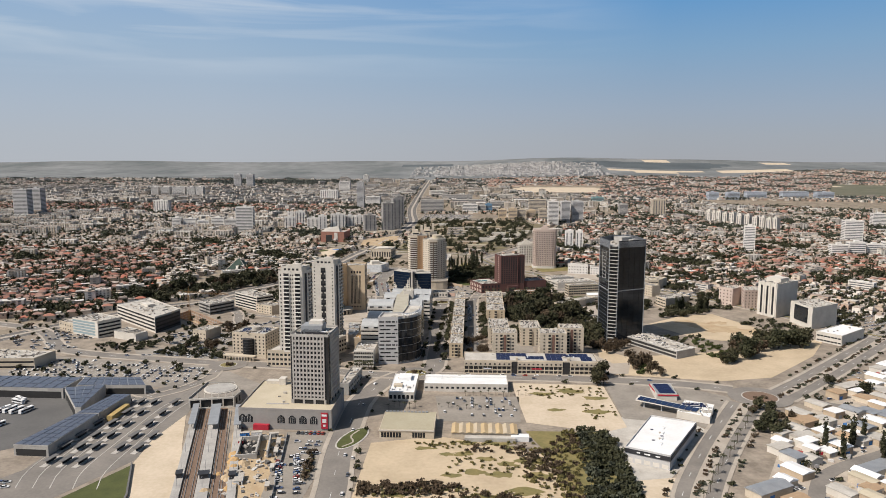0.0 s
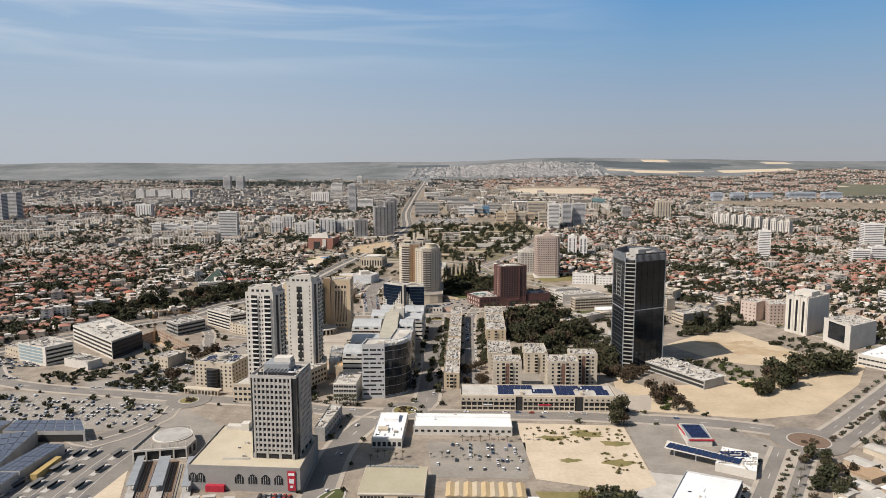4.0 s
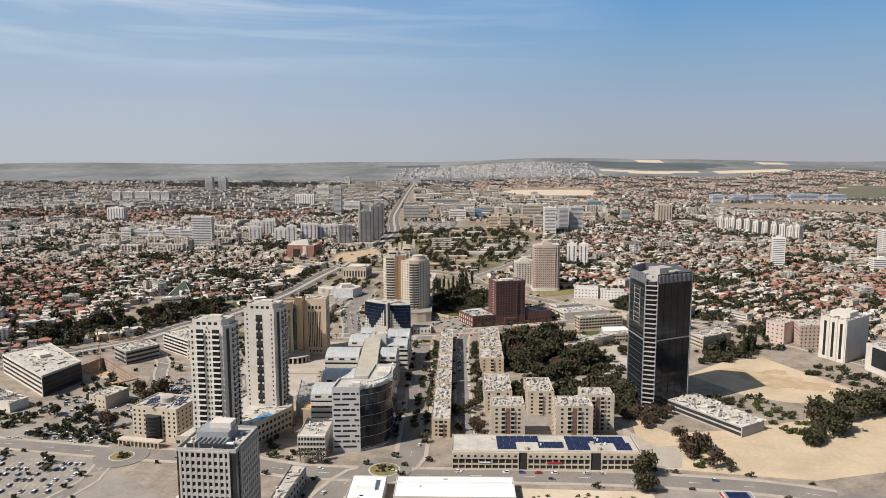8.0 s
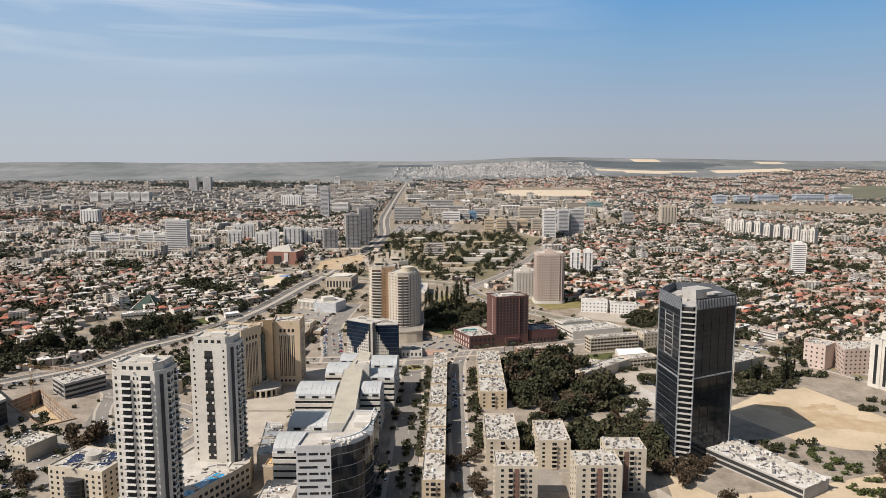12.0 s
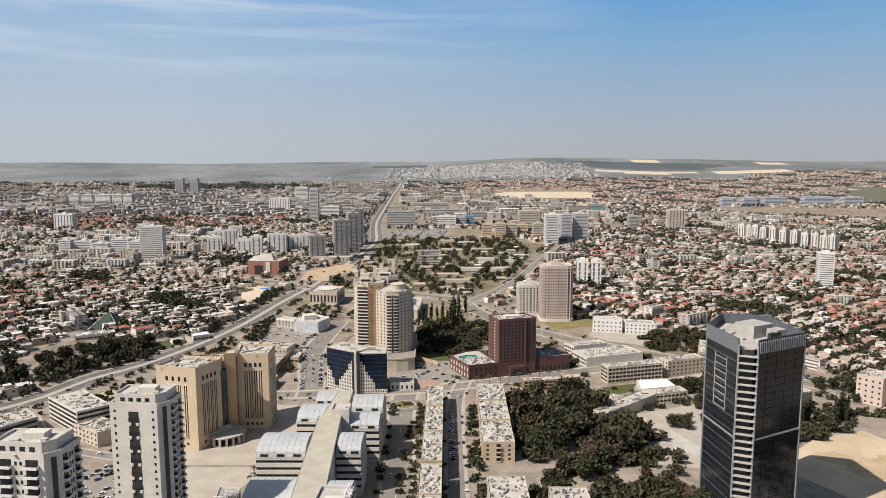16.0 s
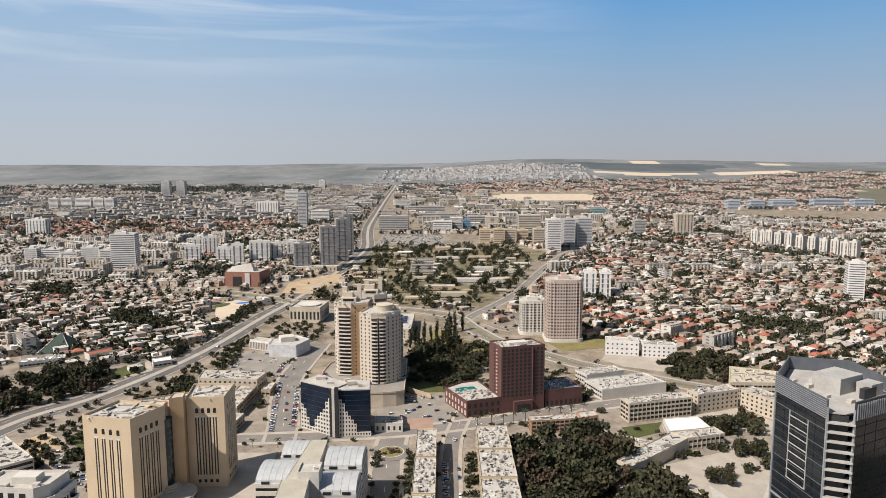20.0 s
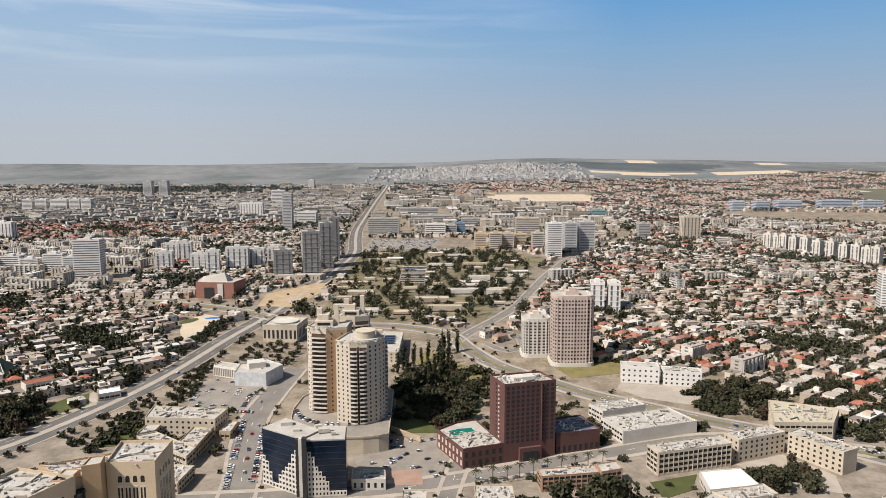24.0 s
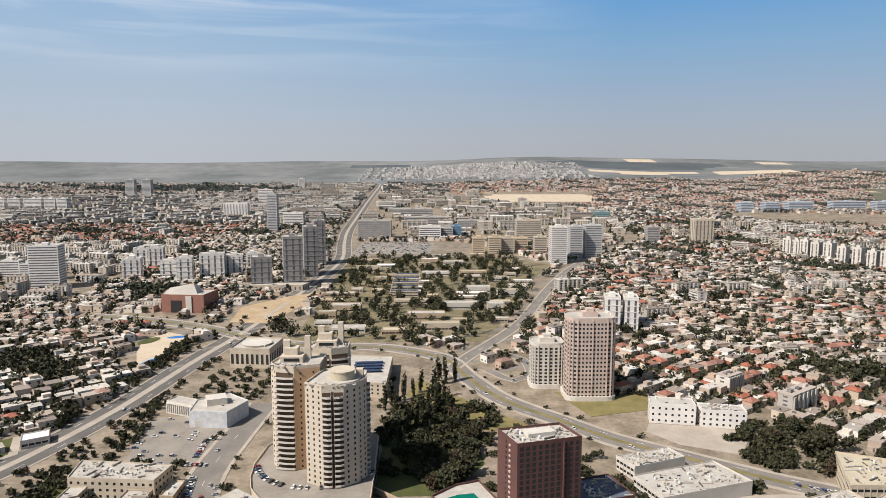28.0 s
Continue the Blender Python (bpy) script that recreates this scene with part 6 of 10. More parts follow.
# ---- beige residential towers on the round parking deck ----
dz = lz(-66, 1040)
DECK = [(-33, 1046), (-32, 992), (-38, 989), (-48, 986.5), (-60, 986), (-71, 988), (-82, 992), (-91, 997), (-98, 1008), (-102, 1022), (-104, 1040), (-102, 1066), (-92, 1086), (-70, 1094), (-46, 1092), (-34, 1080)]
deck = thing("parking_deck", -66, 1040, dz, "curved cream parking deck below the towers", "parking deck")
BUILT.append((np.array(DECK), -66, 1040))
dk_ = [(x + 66, y - 1040) for x, y in DECK]
dwl = part("deck_wall", MB().prism(dk_, -1, 10), cream_wall, deck)
part("deck_surface", MB().prism([(x * 0.985, y * 0.985) for x, y in dk_], 10, 10.15), dusty_lot, deck)
for i in range(len(dk_)):
    a, b = Vector(dk_[i]), Vector(dk_[(i + 1) % len(dk_)])
    A, d, n, L, ang = frame_edge(a, b)
    m_ = (a + b) / 2 - n * 0.2
    piece("rail_panel", dwl, cream_wall, L, 0.4, 1.3, m_.x, m_.y, 10, ang)
    if n.y < 0.3:
        # near-black block on the solid wall, painted as a shaded slot
        piece("opening", dwl, dark_gap, L * 0.7, 0.5, 2.4, m_.x + n.x * 0.05, m_.y + n.y * 0.05, 2.5, ang)
ramp_ = thing("ramp_wall", -26, 1018, dz, "long low tan wall beside the deck ramp", "wall", ang=-0.75)
part("wall", MB().box(-21, -0.5, 0, 21, 0.5, 3.5), tan_wall, ramp_)

sandstone = mat("warm_sandstone", (0.56, 0.49, 0.40), (0.48, 0.41, 0.32), scale=0.1, fine=0.8)
tan_stone = mat("tan_cladding", (0.50, 0.34, 0.21), (0.43, 0.29, 0.18), scale=0.1, fine=0.8)
# dark brown that stands for the shade behind the balconies
balcony_shade_brown = mat("balcony_shade_brown", (0.10, 0.065, 0.045), (0.07, 0.048, 0.035), scale=0.2)


def zigzag(p, a, b, z0, z1, rows, out0, out1, flip=1):
    """A stack of slanting white balconies before a flat sheet painted shade-dark."""
    A, d, n, L, ang = frame_edge(a, b)
    key = ("zig", round(L, 1), out0, out1, flip)
    if key not in BOXES:
        w = L / 2
        o0, o1 = (out0, out1) if flip > 0 else (out1, out0)
        mb = MB().prism([(-w, 0), (-w, -o0), (w * 0.2, -(o0 * 0.4 + o1 * 0.6) - 0.5), (w, -o1), (w, 0)], 0, 0.25)
        for (x0, y0), (x1, y1) in (((-w, -o0), (w * 0.2, -(o0 * 0.4 + o1 * 0.6) - 0.5)), ((w * 0.2, -(o0 * 0.4 + o1 * 0.6) - 0.5), (w, -o1))):
            mb.prism([(x0, y0), (x1, y1), (x1, y1 + 0.15), (x0, y0 + 0.15)], 0.25, 1.15)
        mb.prism([(-w, -o0), (-w + 0.15, -o0), (-w + 0.15, 0), (-w, 0)], 0.25, 1.15)
        mb.prism([(w - 0.15, -o1), (w, -o1), (w, 0), (w - 0.15, 0)], 0.25, 1.15)
        BOXES[key] = mb.mesh("balcony", white_wall)
    m_ = (Vector(a) + Vector(b)) / 2
    piece("balcony_recess", p, balcony_shade_brown, L * 0.94, 0.12, z1 - z0, m_.x + n.x * 0.03, m_.y + n.y * 0.03, z0, ang)
    fh = (z1 - z0) / rows
    for j in range(rows):
        ob = part("balcony", BOXES[key], None, p)
        ob.location, ob.rotation_euler = (m_.x, m_.y, z0 + j * fh), (0, 0, ang)


def panes(p, a, b, h, cols, rows, w=1.1):
    windows(p, a, b, 0.5, h - 1.5, cols, rows, w, 1.4)


def clad(p, a, b, h, material, name="cladding"):
    A, d, n, L, ang = frame_edge(a, b)
    m_ = (Vector(a) + Vector(b)) / 2
    piece(name, p, material, L, 0.16, h - 0.6, m_.x + n.x * 0.02, m_.y + n.y * 0.02, 0, ang)


def beige_tower(poly, top, label):
    h = top - dz - 10.2
    p, q = block("apartment_tower", label, "apartment tower", poly, h, sandstone, pale_roof, 4, 1.2, z_base=dz + 10.2, group="beige towers")
    return p, [Vector(v) for v in q], h


def stepped_top(p, h):
    piece("stepped_top", p, sandstone, 13, 11, 4, -2, 3, h)
    piece("stepped_top", p, sandstone, 8, 8, 8, -3, 5, h)
    piece("stepped_top", p, sandstone, 4, 4, 12, -6, 6, h)
    piece("chimney", p, sandstone, 3.4, 3.4, 14, 6, 8, h)
    piece("top_window", p, glass_dark, 9, 0.3, 1.8, -2, -2.6, h + 1.2)


p, q, h = beige_tower([(-93, 1041), (-89, 1035), (-78, 1032), (-64, 1037), (-63, 1058), (-88, 1064)], 74, "tall cream and tan apartment tower with zigzag balconies")
panes(p, q[0], q[1], h, 2, 18)
zigzag(p, q[1], q[2], 0.6, h - 3, 18, 2.8, 1.6)
clad(p, q[2], q[3], h, tan_stone)
windows(p, q[2], q[3], 0.5, h - 1.5, 2, 18, 0.9, 1.2, out=0.22)
clad(p, q[3], q[4], h, tan_stone)
stepped_top(p, h)
p, q, h = beige_tower([(-69, 1016), (-59, 1010), (-47, 1011), (-40, 1016), (-36, 1024), (-37, 1038), (-62, 1042)], 70, "tall cream apartment tower with a round drum on top")
panes(p, q[0], q[1], h, 3, 18)
zigzag(p, q[1].lerp(q[2], 0.02), q[1].lerp(q[2], 0.42), 0.6, h - 3, 18, 1.4, 2.4)
zigzag(p, q[1].lerp(q[2], 0.55), q[1].lerp(q[2], 0.98), 0.6, h - 3, 18, 2.2, 1.2)
# flat sheet between the stacks, coloured as a shaded gap
clad(p, q[1].lerp(q[2], 0.43), q[1].lerp(q[2], 0.54), h - 2, balcony_shade_brown, "recess")
panes(p, q[2], q[3], h, 2, 18)
panes(p, q[3], q[4], h, 2, 18)
zigzag(p, q[4].lerp(q[5], 0.15), q[4].lerp(q[5], 0.7), 0.6, h - 3, 18, 1.6, 1.6)
drm = part("drum", MB().cyl(1, 0, h, h + 6, 6.8, n=28), beige_roof, p)
part("drum_rim", MB().cyl(1, 0, h + 6, h + 6.6, 7.1, n=28), cream_wall, drm)
part("wing_roof", MB().cyl(1, 0, h, h + 1.6, 9.8, n=28), pale_roof, p)
piece("corner_fin", p, sandstone, 4, 4, 5, 10, 6, h)
p, q, h = beige_tower([(-80, 1074), (-62, 1070), (-52, 1074), (-52, 1088), (-74, 1090)], 74, "tan apartment tower behind the others")
zigzag(p, q[0].lerp(q[1], 0.3), q[0].lerp(q[1], 0.95), 20, h - 3, 11, 2.4, 1.6)
zigzag(p, q[1], q[2], 20, h - 3, 11, 1.6, 2.4)
stepped_top(p, h)

# ---- red brick hotel ----
ho, q = block("hotel_tower", "dark red brick hotel tower with small square windows", "hotel", [(35.2, 993), (43, 973), (77, 982.5), (69, 1001)], 50, red_brick, pale_roof, 14, 1.5)
windows(ho, *inset(q[0], q[1], 0.25, 0.65), 13, 49.2, 1, 13, 1.2, 1.5)
windows(ho, *inset(q[0], q[1], 0.52, 0.78), 13, 49.2, 1, 13, 1.6, 1.0, pink_wall, name="ledge", out=0.5)
windows(ho, *inset(q[1], q[2], 0.02, 0.98), 11, 49.2, 10, 13, 2.0, 2.1, dark_gap)
s0, s1 = Vector(q[1]).lerp(Vector(q[2]), 0.62), Vector(q[1]).lerp(Vector(q[2]), 0.72)
piece("projecting_bay", ho, red_brick, 0.5, 1.2, 38, s1.x, s1.y - 0.3, 12, frame_edge(q[1], q[2])[4])
piece("plant_room", ho, white_wall, 15, 7, 2.0, 0, 1, 50.2, 0.27)
hp, q = block("hotel_podium", "dark brick hotel podium with arched openings and roof terrace", "podium", [(0.5, 997), (16.5, 964), (42.8, 973), (35.2, 992.5), (27, 1015), (14, 1010)], 11.5, red_brick, pale_roof, 1, 1.4)
windows(hp, q[0], q[1], 0, 11, 7, 2, 2.2, 3.4, pink_wall, name="arched_opening", sill=1)
# near-black panels on solid brick stand for shade within the arches
windows(hp, q[1], q[2], 0, 11, 6, 2, 2.2, 3.4, dark_gap, name="arched_opening", sill=1)
hw, q = block("hotel_wing", "dark brick hotel wing with a bluish flat roof", "hotel wing", [(78, 984), (108.5, 992.5), (100.5, 1018), (71, 1008)], 13, red_brick, mat("blue_grey_roof", (0.12, 0.14, 0.18), (0.09, 0.105, 0.14)), 2, 1.2)
# same shade-dark panels along the wing
windows(hw, q[0], q[1], 0, 12, 8, 1, 2.2, 4, dark_gap, name="arched_opening", sill=1)
hpool = thing("swimming_pool", 17, 994, lz(22, 990) + 11.7, "green water pool on the hotel terrace", "pool", ang=0.4)
part("rim", MB().prism([(-9, -5), (2, -6), (9, -3), (9, 4), (0, 6), (-9, 5)], 0, 0.4), kerb_mat, hpool)
part("water", MB().prism([(-8.2, -4.2), (2, -5.2), (8.2, -2.4), (8.2, 3.3), (0, 5.2), (-8.2, 4.2)], 0.1, 0.48), green_water, hpool)
bnd = thing("entrance_arch", 60, 976.4, lz(60, 976), "dark brick entrance arch of the hotel", "arch")
part("arch", MB().obox(0, 0, 0, 15, 2.2, 9, 0.27), red_brick, bnd)
# near-black block painted as the shade under the arch
part("archway", MB().obox(0.1, -0.9, 0, 10, 1.2, 6.5, 0.27), dark_gap, bnd)

# ---- low buildings round the hotel ----
simple("low_office", "low white office with a flat white roof", "building", [(114, 1052), (121, 1036), (156, 1050), (150, 1064)], 8, 2, white_wall, pale_roof, 14)
simple("low_office", "spreading low white building with pale roof", "building", [(117, 1026), (126, 999), (183, 1018), (171, 1045)], 8, 2, white_wall, pale_roof, 22)
simple("school_block", "four-storey cream school block", "school", [(135, 953), (186, 967), (183, 980), (132, 966)], 14, 4, cream_wall, pale_roof, 6, wh=1.8)
simple("school_block", "tan slab with a gridded facade", "school", [(192, 971), (228, 984), (224, 997), (188, 984)], 14, 4, cream_wall, pale_roof, 3, "w", cols=10)
simple("school_block", "cream slab with a gridded facade", "school", [(230, 984), (248, 952), (260, 958), (242, 992)], 14, 4, cream_wall, pale_roof, 3, "w", cols=10)
simple("pink_office", "wide low pinkish office with cluttered roof", "office block", [(229, 1002), (269, 1000), (288, 1027), (246, 1046)], 13, 3, cream_wall, beige_roof, 16)
simple("red_school", "small orange brick school with white roof", "school", [(61, 934), (96, 939), (95, 949), (60, 944)], 9, 3, mat("orange_brick", (0.43, 0.28, 0.19)), pale_roof, 4)
simple("school_stair_block", "taller orange brick end block of the school", "school", [(96.4, 936), (110, 940.5), (109, 951), (95.6, 947)], 10.5, 3, bpy.data.materials["orange_brick"], pale_roof, 2)
simple("crescent_building", "bent two-storey school wing with a grey flat roof", "school", [(106, 872), (113, 863), (162, 906), (154, 917)], 8, 2, cream_wall, pale_roof, 3)
simple("crescent_building", "bent two-storey school wing with a grey flat roof", "school", [(162, 906), (190, 914), (187, 926), (154, 917)], 8, 2, cream_wall, pale_roof, 2)
simple("gym_hall", "white curved-roof gym hall", "hall", [(155, 922), (186, 928), (184, 950), (158, 946)], 6, 1, white_wall, white_roof, 0)
simple("low_school", "low school range behind trees", "school", [(113, 905), (138, 893), (143, 902), (118, 915)], 7, 2, cream_wall, pale_roof, 2)
cr_, q = simple("long_cream_building", "long cream two-wing building with rows of small windows", "building", [(157, 1124), (188, 1118), (190, 1132), (160, 1138)], 14, 3, white_far, pale_roof, 4, "w", cols=9)
simple("long_cream_building", "long cream wing with rows of small windows", "building", [(191, 1116), (221, 1110), (223, 1123), (193, 1130)], 12, 3, white_far, pale_roof, 4, "w", cols=9)
simple("courtyard_school", "low cream school round a courtyard", "school", [(-204, 1020), (-154, 1016), (-151, 1036), (-207, 1043)], 12, 3, cream_wall, pale_roof, 9, "w", cols=12)
simple("courtyard_school", "low school front wing with pale roof", "school", [(-202, 1001), (-192, 1007), (-192, 1018), (-202, 1018)], 8, 2, cream_wall, pale_roof, 2)
simple("courtyard_school", "low school side wing with pale roof", "school", [(-201, 999), (-156, 965), (-155, 978), (-191, 1006)], 8, 2, cream_wall, pale_roof, 4)
simple("courtyard_school", "low school rear wing with pale roof", "school", [(-169, 989), (-155, 979), (-154, 1014), (-168, 1014)], 8, 2, tan_wall, pale_roof, 2)
simple("low_annex", "small tan annex beside the school", "building", [(-150, 1012), (-142, 1011), (-142, 1030), (-149, 1031)], 5, 1, tan_wall, pale_roof, 2)
simple("low_annex", "low cluttered cream building behind the courthouse", "building", [(-172, 936), (-150, 934), (-148, 956), (-170, 959)], 7, 2, cream_wall, pale_roof, 10)
simple("low_annex", "low pale pavilion before the court street", "building", [(-204, 950), (-180, 944), (-178, 962), (-202, 966)], 6, 1, cream_wall, pale_roof, 6)
wb_, q = simple("white_hall", "pale windowless civic hall with stepped white boxes", "civic hall", [(-170, 1120), (-143, 1118), (-134, 1142), (-152, 1158), (-172, 1144)], 11, 1, mat("bluish_white_render", (0.62, 0.63, 0.64)), pale_roof, 2, "none", ())
piece("upper_box", wb_, white_wall, 14, 12, 5, -2, 2, 11, 0.4)
piece("entrance_block", wb_, white_wall, 16, 6, 5, -4, -14, 0, 0)
cl_, q = simple("colonnade_wing", "low wing with tall white fins", "civic hall", [(-196, 1148), (-174, 1138), (-170, 1148), (-192, 1158)], 9, 1, white_wall, pale_roof, 0, "none", ())
lattice(cl_, q[0], q[1], 0, 8, 12, 1, white_wall, 0.7, 0.9, 0.8)
cu, q = block("cultural_centre", "cream arcaded hall with a round white roof dish", "cultural hall", [(-178, 1250), (-142, 1246), (-138, 1284), (-174, 1290)], 16, cream_wall, pale_roof, 3, 1.5)
# arcade depth is only painted: near-black panels as its shade
windows(cu, q[0], q[1], 2, 15, 8, 1, 2.4, 9, dark_gap, name="arched_opening", sill=1)
windows(cu, q[1], q[2], 2, 15, 8, 1, 2.4, 9, dark_gap, name="arched_opening", sill=1)
part("roof_dish", MB().cyl(0, 0, 16.3, 17.8, 12.5, 13.5, 32), white_wall, cu)
simple("solar_school", "low school with blue solar panels on its roof", "school", [(-70, 1182), (-35, 1174), (-34, 1250), (-72, 1256)], 10, 3, cream_wall, pale_roof, 0, "w", cols=9)
for yy in (-10, -2, 6, 14):
    piece("solar_row", bpy.data.objects[[o.name for o in scene.objects if o.name.startswith("solar_school")][-1]], solar, 24, 4.2, 0.6, 0, yy, 11.3, 0.1)
mu, q = block("museum", "red stone museum with a canted pale concrete top", "museum", [(-312, 1446), (-262, 1442), (-256, 1478), (-318, 1480)], 20, mat("museum_red_stone", (0.30, 0.15, 0.11), (0.25, 0.12, 0.09)), pale_roof, 3, 1.0)
s = Vector(q[0]).lerp(Vector(q[1]), 0.35)
piece("portal", mu, dark_gap, 13, 0.8, 14, s.x, s.y, 0, frame_edge(q[0], q[1])[4])
piece("portal", mu, white_wall, 7, 1.6, 19, s.x + 15, s.y - 1.5, 0, frame_edge(q[0], q[1])[4])
part("canted_top", MB().add([(-22, -8, 20), (14, -8, 20), (14, 12, 20), (-22, 12, 20), (-18, -6, 27), (10, -6, 32), (8, 9, 29), (-16, 9, 25)], [(4, 5, 6, 7), (0, 1, 5, 4), (1, 2, 6, 5), (2, 3, 7, 6), (3, 0, 4, 7)]), white_wall, mu)
py = thing("pyramid_hall", -386, 1150, lz(-386, 1150), "green glazed pyramid with white ribs", "pyramid hall")
part("pyramid", MB().add([(-17, -17, 0), (17, -17, 0), (17, 17, 0), (-17, 17, 0), (0, 0, 17)], [(0, 1, 4), (1, 2, 4), (2, 3, 4), (3, 0, 4)]), mat("dull_green_sheet", (0.05, 0.075, 0.06), (0.035, 0.055, 0.045)), py)
for sx, sy in ((-1, -1), (1, -1), (1, 1), (-1, 1)):
    part("rib", MB().add([(17.4 * sx, 17.4 * sy, 0), (16.2 * sx, 17.4 * sy, 0.3), (0, 0, 17.6), (17.4 * sx, 16.2 * sy, 0.3)], [(0, 1, 2), (0, 2, 3), (1, 3, 2), (0, 3, 1)]), white_wall, py)
simple("tiled_villa", "low white hall with an orange tiled roof", "building", [(-338, 1108), (-316, 1132), (-326, 1142), (-348, 1118)], 5, 1, white_wall, tile_red, 0)
simple("low_hall", "long low white hall", "building", [(-392, 1085), (-358, 1102), (-364, 1114), (-398, 1098)], 5, 1, white_wall, white_roof, 2)
simple("pavilion", "small white roadside pavilion", "building", [(-268, 1085), (-254, 1094), (-260, 1106), (-274, 1097)], 5, 1, white_wall, white_roof, 0)

# ---- towers further off ----
slate_wall = mat("slate_render", (0.30, 0.285, 0.27), (0.23, 0.22, 0.21), scale=0.1, fine=0.8)


def far_tower(name, label, x0, x1, y0, d, top, wall, ang=0.0, floors=10, style="bands", group="", side=None, n=3):
    """A slab by the left and right end of its front."""
    cx, w = (x0 + x1) / 2, x1 - x0
    g = lz(cx, y0)
    c, s = math.cos(ang), math.sin(ang)
    poly = [(cx + c * a - s * b, y0 + s * a + c * b) for a, b in ((-w / 2, 0), (w / 2, 0), (w / 2, d), (-w / 2, d))]
    p, q = block(name, label, "tower block", poly, top, wall, pale_roof, n, 1.2, group=group)
    es = (0, 1) if cx < 0 else (0, 3)
    for e in es:
        a, b = q[e], q[(e + 1) % 4]
        L = frame_edge(a, b)[3]
        if style == "stripes":
            k = max(2, int(L / 7))
            for i in range(k):
                u = Vector(a).lerp(Vector(b), (i + 0.5) / k)
                piece("window_stripe", p, far_pane, 2.2, 0.4, top - 4, u.x, u.y, 2, frame_edge(a, b)[4])
        else:
            bands(p, a, b, 0, top, floors, top / floors * 0.4, far_pane, 1.2, out=0.12)
    piece("lift_house", p, wall, min(8, w * 0.4), min(8, d * 0.5), 4, 0, 0, top, ang)
    if style == "stripes":
        mb = MB()
        for j in range(0, floors, 2):
            a, b = Vector(q[0]), Vector(q[1])
            m = (a + b) / 2
            mb.obox(m.x, m.y, j * top / floors + 1.2, (b - a).length, 0.8, 0.9, frame_edge(a, b)[4])
        tagged(part("floor_band_grid", mb, wall, p), kind="stuff")
    return p, q




def round_tower(label, x0, x1, y0, d, top, wall, floors, per):
    """A tower of rounded plan with a window row round every storey."""
    cx, cy, w = (x0 + x1) / 2, y0 + d / 2, (x1 - x0) / 2
    pts = []
    for i in range(20):
        t = 2 * math.pi * i / 20
        c, s = math.cos(t), math.sin(t)
        pts.append((cx + w * math.copysign(abs(c) ** 0.42, c), cy + d / 2 * math.copysign(abs(s) ** 0.42, s)))
    p, q = block("round_tower", label, "apartment tower", pts, top, wall, pale_roof, 5, 1.3, group="round towers")
    for j in range(floors):
        mb = MB()
        for e in range(20):
            a, b = Vector(q[e]), Vector(q[(e + 1) % 20])
            A, dd, n, L, ang = frame_edge(a, b)
            if n.y > 0.6 or L < 1.2:
                continue
            k = max(1, int(L / per))
            for i in range(k):
                s = A + dd * L * (i + 0.5) / k + n * 0.05
                mb.obox(s.x, s.y, 3 + j * (top - 4) / floors, L / k * 0.5, 0.25, 1.5, ang)
        tagged(part("window_band", mb, glass_dark, p), kind="stuff")
    part("foot", MB().prism([(x * 1.1, y * 1.1) for x, y in q], -1, 3.4), white_wall, p)
    for e in range(20):
        v = Vector(q[e])
        if v.y < d * 0.3:
            part("rib", BOXES.setdefault(("rib", wall.name, top), MB().box(-0.5, -0.5, 0, 0.5, 0.5, top - 0.5).mesh("rib", wall)), None, p).location = (v.x * 1.01, v.y * 1.01, 0)
    part("lift_house", MB().box(-6, -4, top, 6, 4, top + 4), wall, p)
    part("lift_house", MB().box(-3, -3, top + 4, 3, 3, top + 6.5), wall, p)
    return p, q


round_tower("tall pinkish apartment tower with a fine window grid", 106, 143, 1166, 28, 64, pink_wall, 18, 2.8)
round_tower("white rounded apartment tower with a fine window grid", 82, 109, 1194, 24, 36, white_wall, 11, 2.8)
far_tower("slab_tower", "black and white slab tower", 183, 199, 1362, 22, 35, white_far, -0.15, 11, "stripes")
far_tower("slab_tower", "black and white slab tower", 203, 217, 1358, 22, 35, white_far, -0.15, 11, "stripes")
far_tower("slim_tower", "slim white tower with a dark stripe", 517, 537, 1342, 18, 49, white_far, -0.3, 16)
far_tower("tall_slab", "tall white slab with a dark side", -532, -494, 1570, 24, 58, white_far, 0.12, 17)
far_tower("tall_slab", "tall pale slab of a pair", -1245, -1206, 1864, 26, 74, grey_wall, 0, 20)
far_tower("tall_slab", "tall pale slab of a pair", -1250, -1214, 1937, 26, 73, grey_wall, 0, 20)
for x0, x1 in ((-1190, -1163), (-1153, -1121), (-1110, -1063), (-1055, -1026), (-1021, -994)):
    far_tower("far_block", "pale block in a far row", x0, x1, 2574, 24, 37, white_far, 0, 10, group="far row", n=0)
far_tower("far_block", "white double block with dark stripes", -909, -866, 1979, 20, 37, white_far, 0, 11, "stripes", n=1)
for i, (x0, x1) in enumerate(((-704, -684), (-680, -650), (-644, -617), (-613, -583), (-578, -550), (-545, -530))):
    far_tower("far_block", "white stepped apartment block", x0, x1, 1626 + (i % 2) * 8, 18, 27 - (i % 3) * 3, white_far, 0.06, 8, group="white stepped row", n=2)
for x0, x1, y0, h in ((-448, -430, 1703, 33), (-428, -406, 1703, 35), (-386, -358, 1640, 26), (-354, -334, 1617, 34), (-329, -295, 1637, 36), (-437, -412, 1632, 30), (-300, -275, 1660, 30), (-280, -262, 1700, 26)):
    far_tower("far_block", "white apartment block with dark stripes", x0, x1, y0, 18, h, white_far, 0.2, 10, "stripes", "white blocks", n=2)
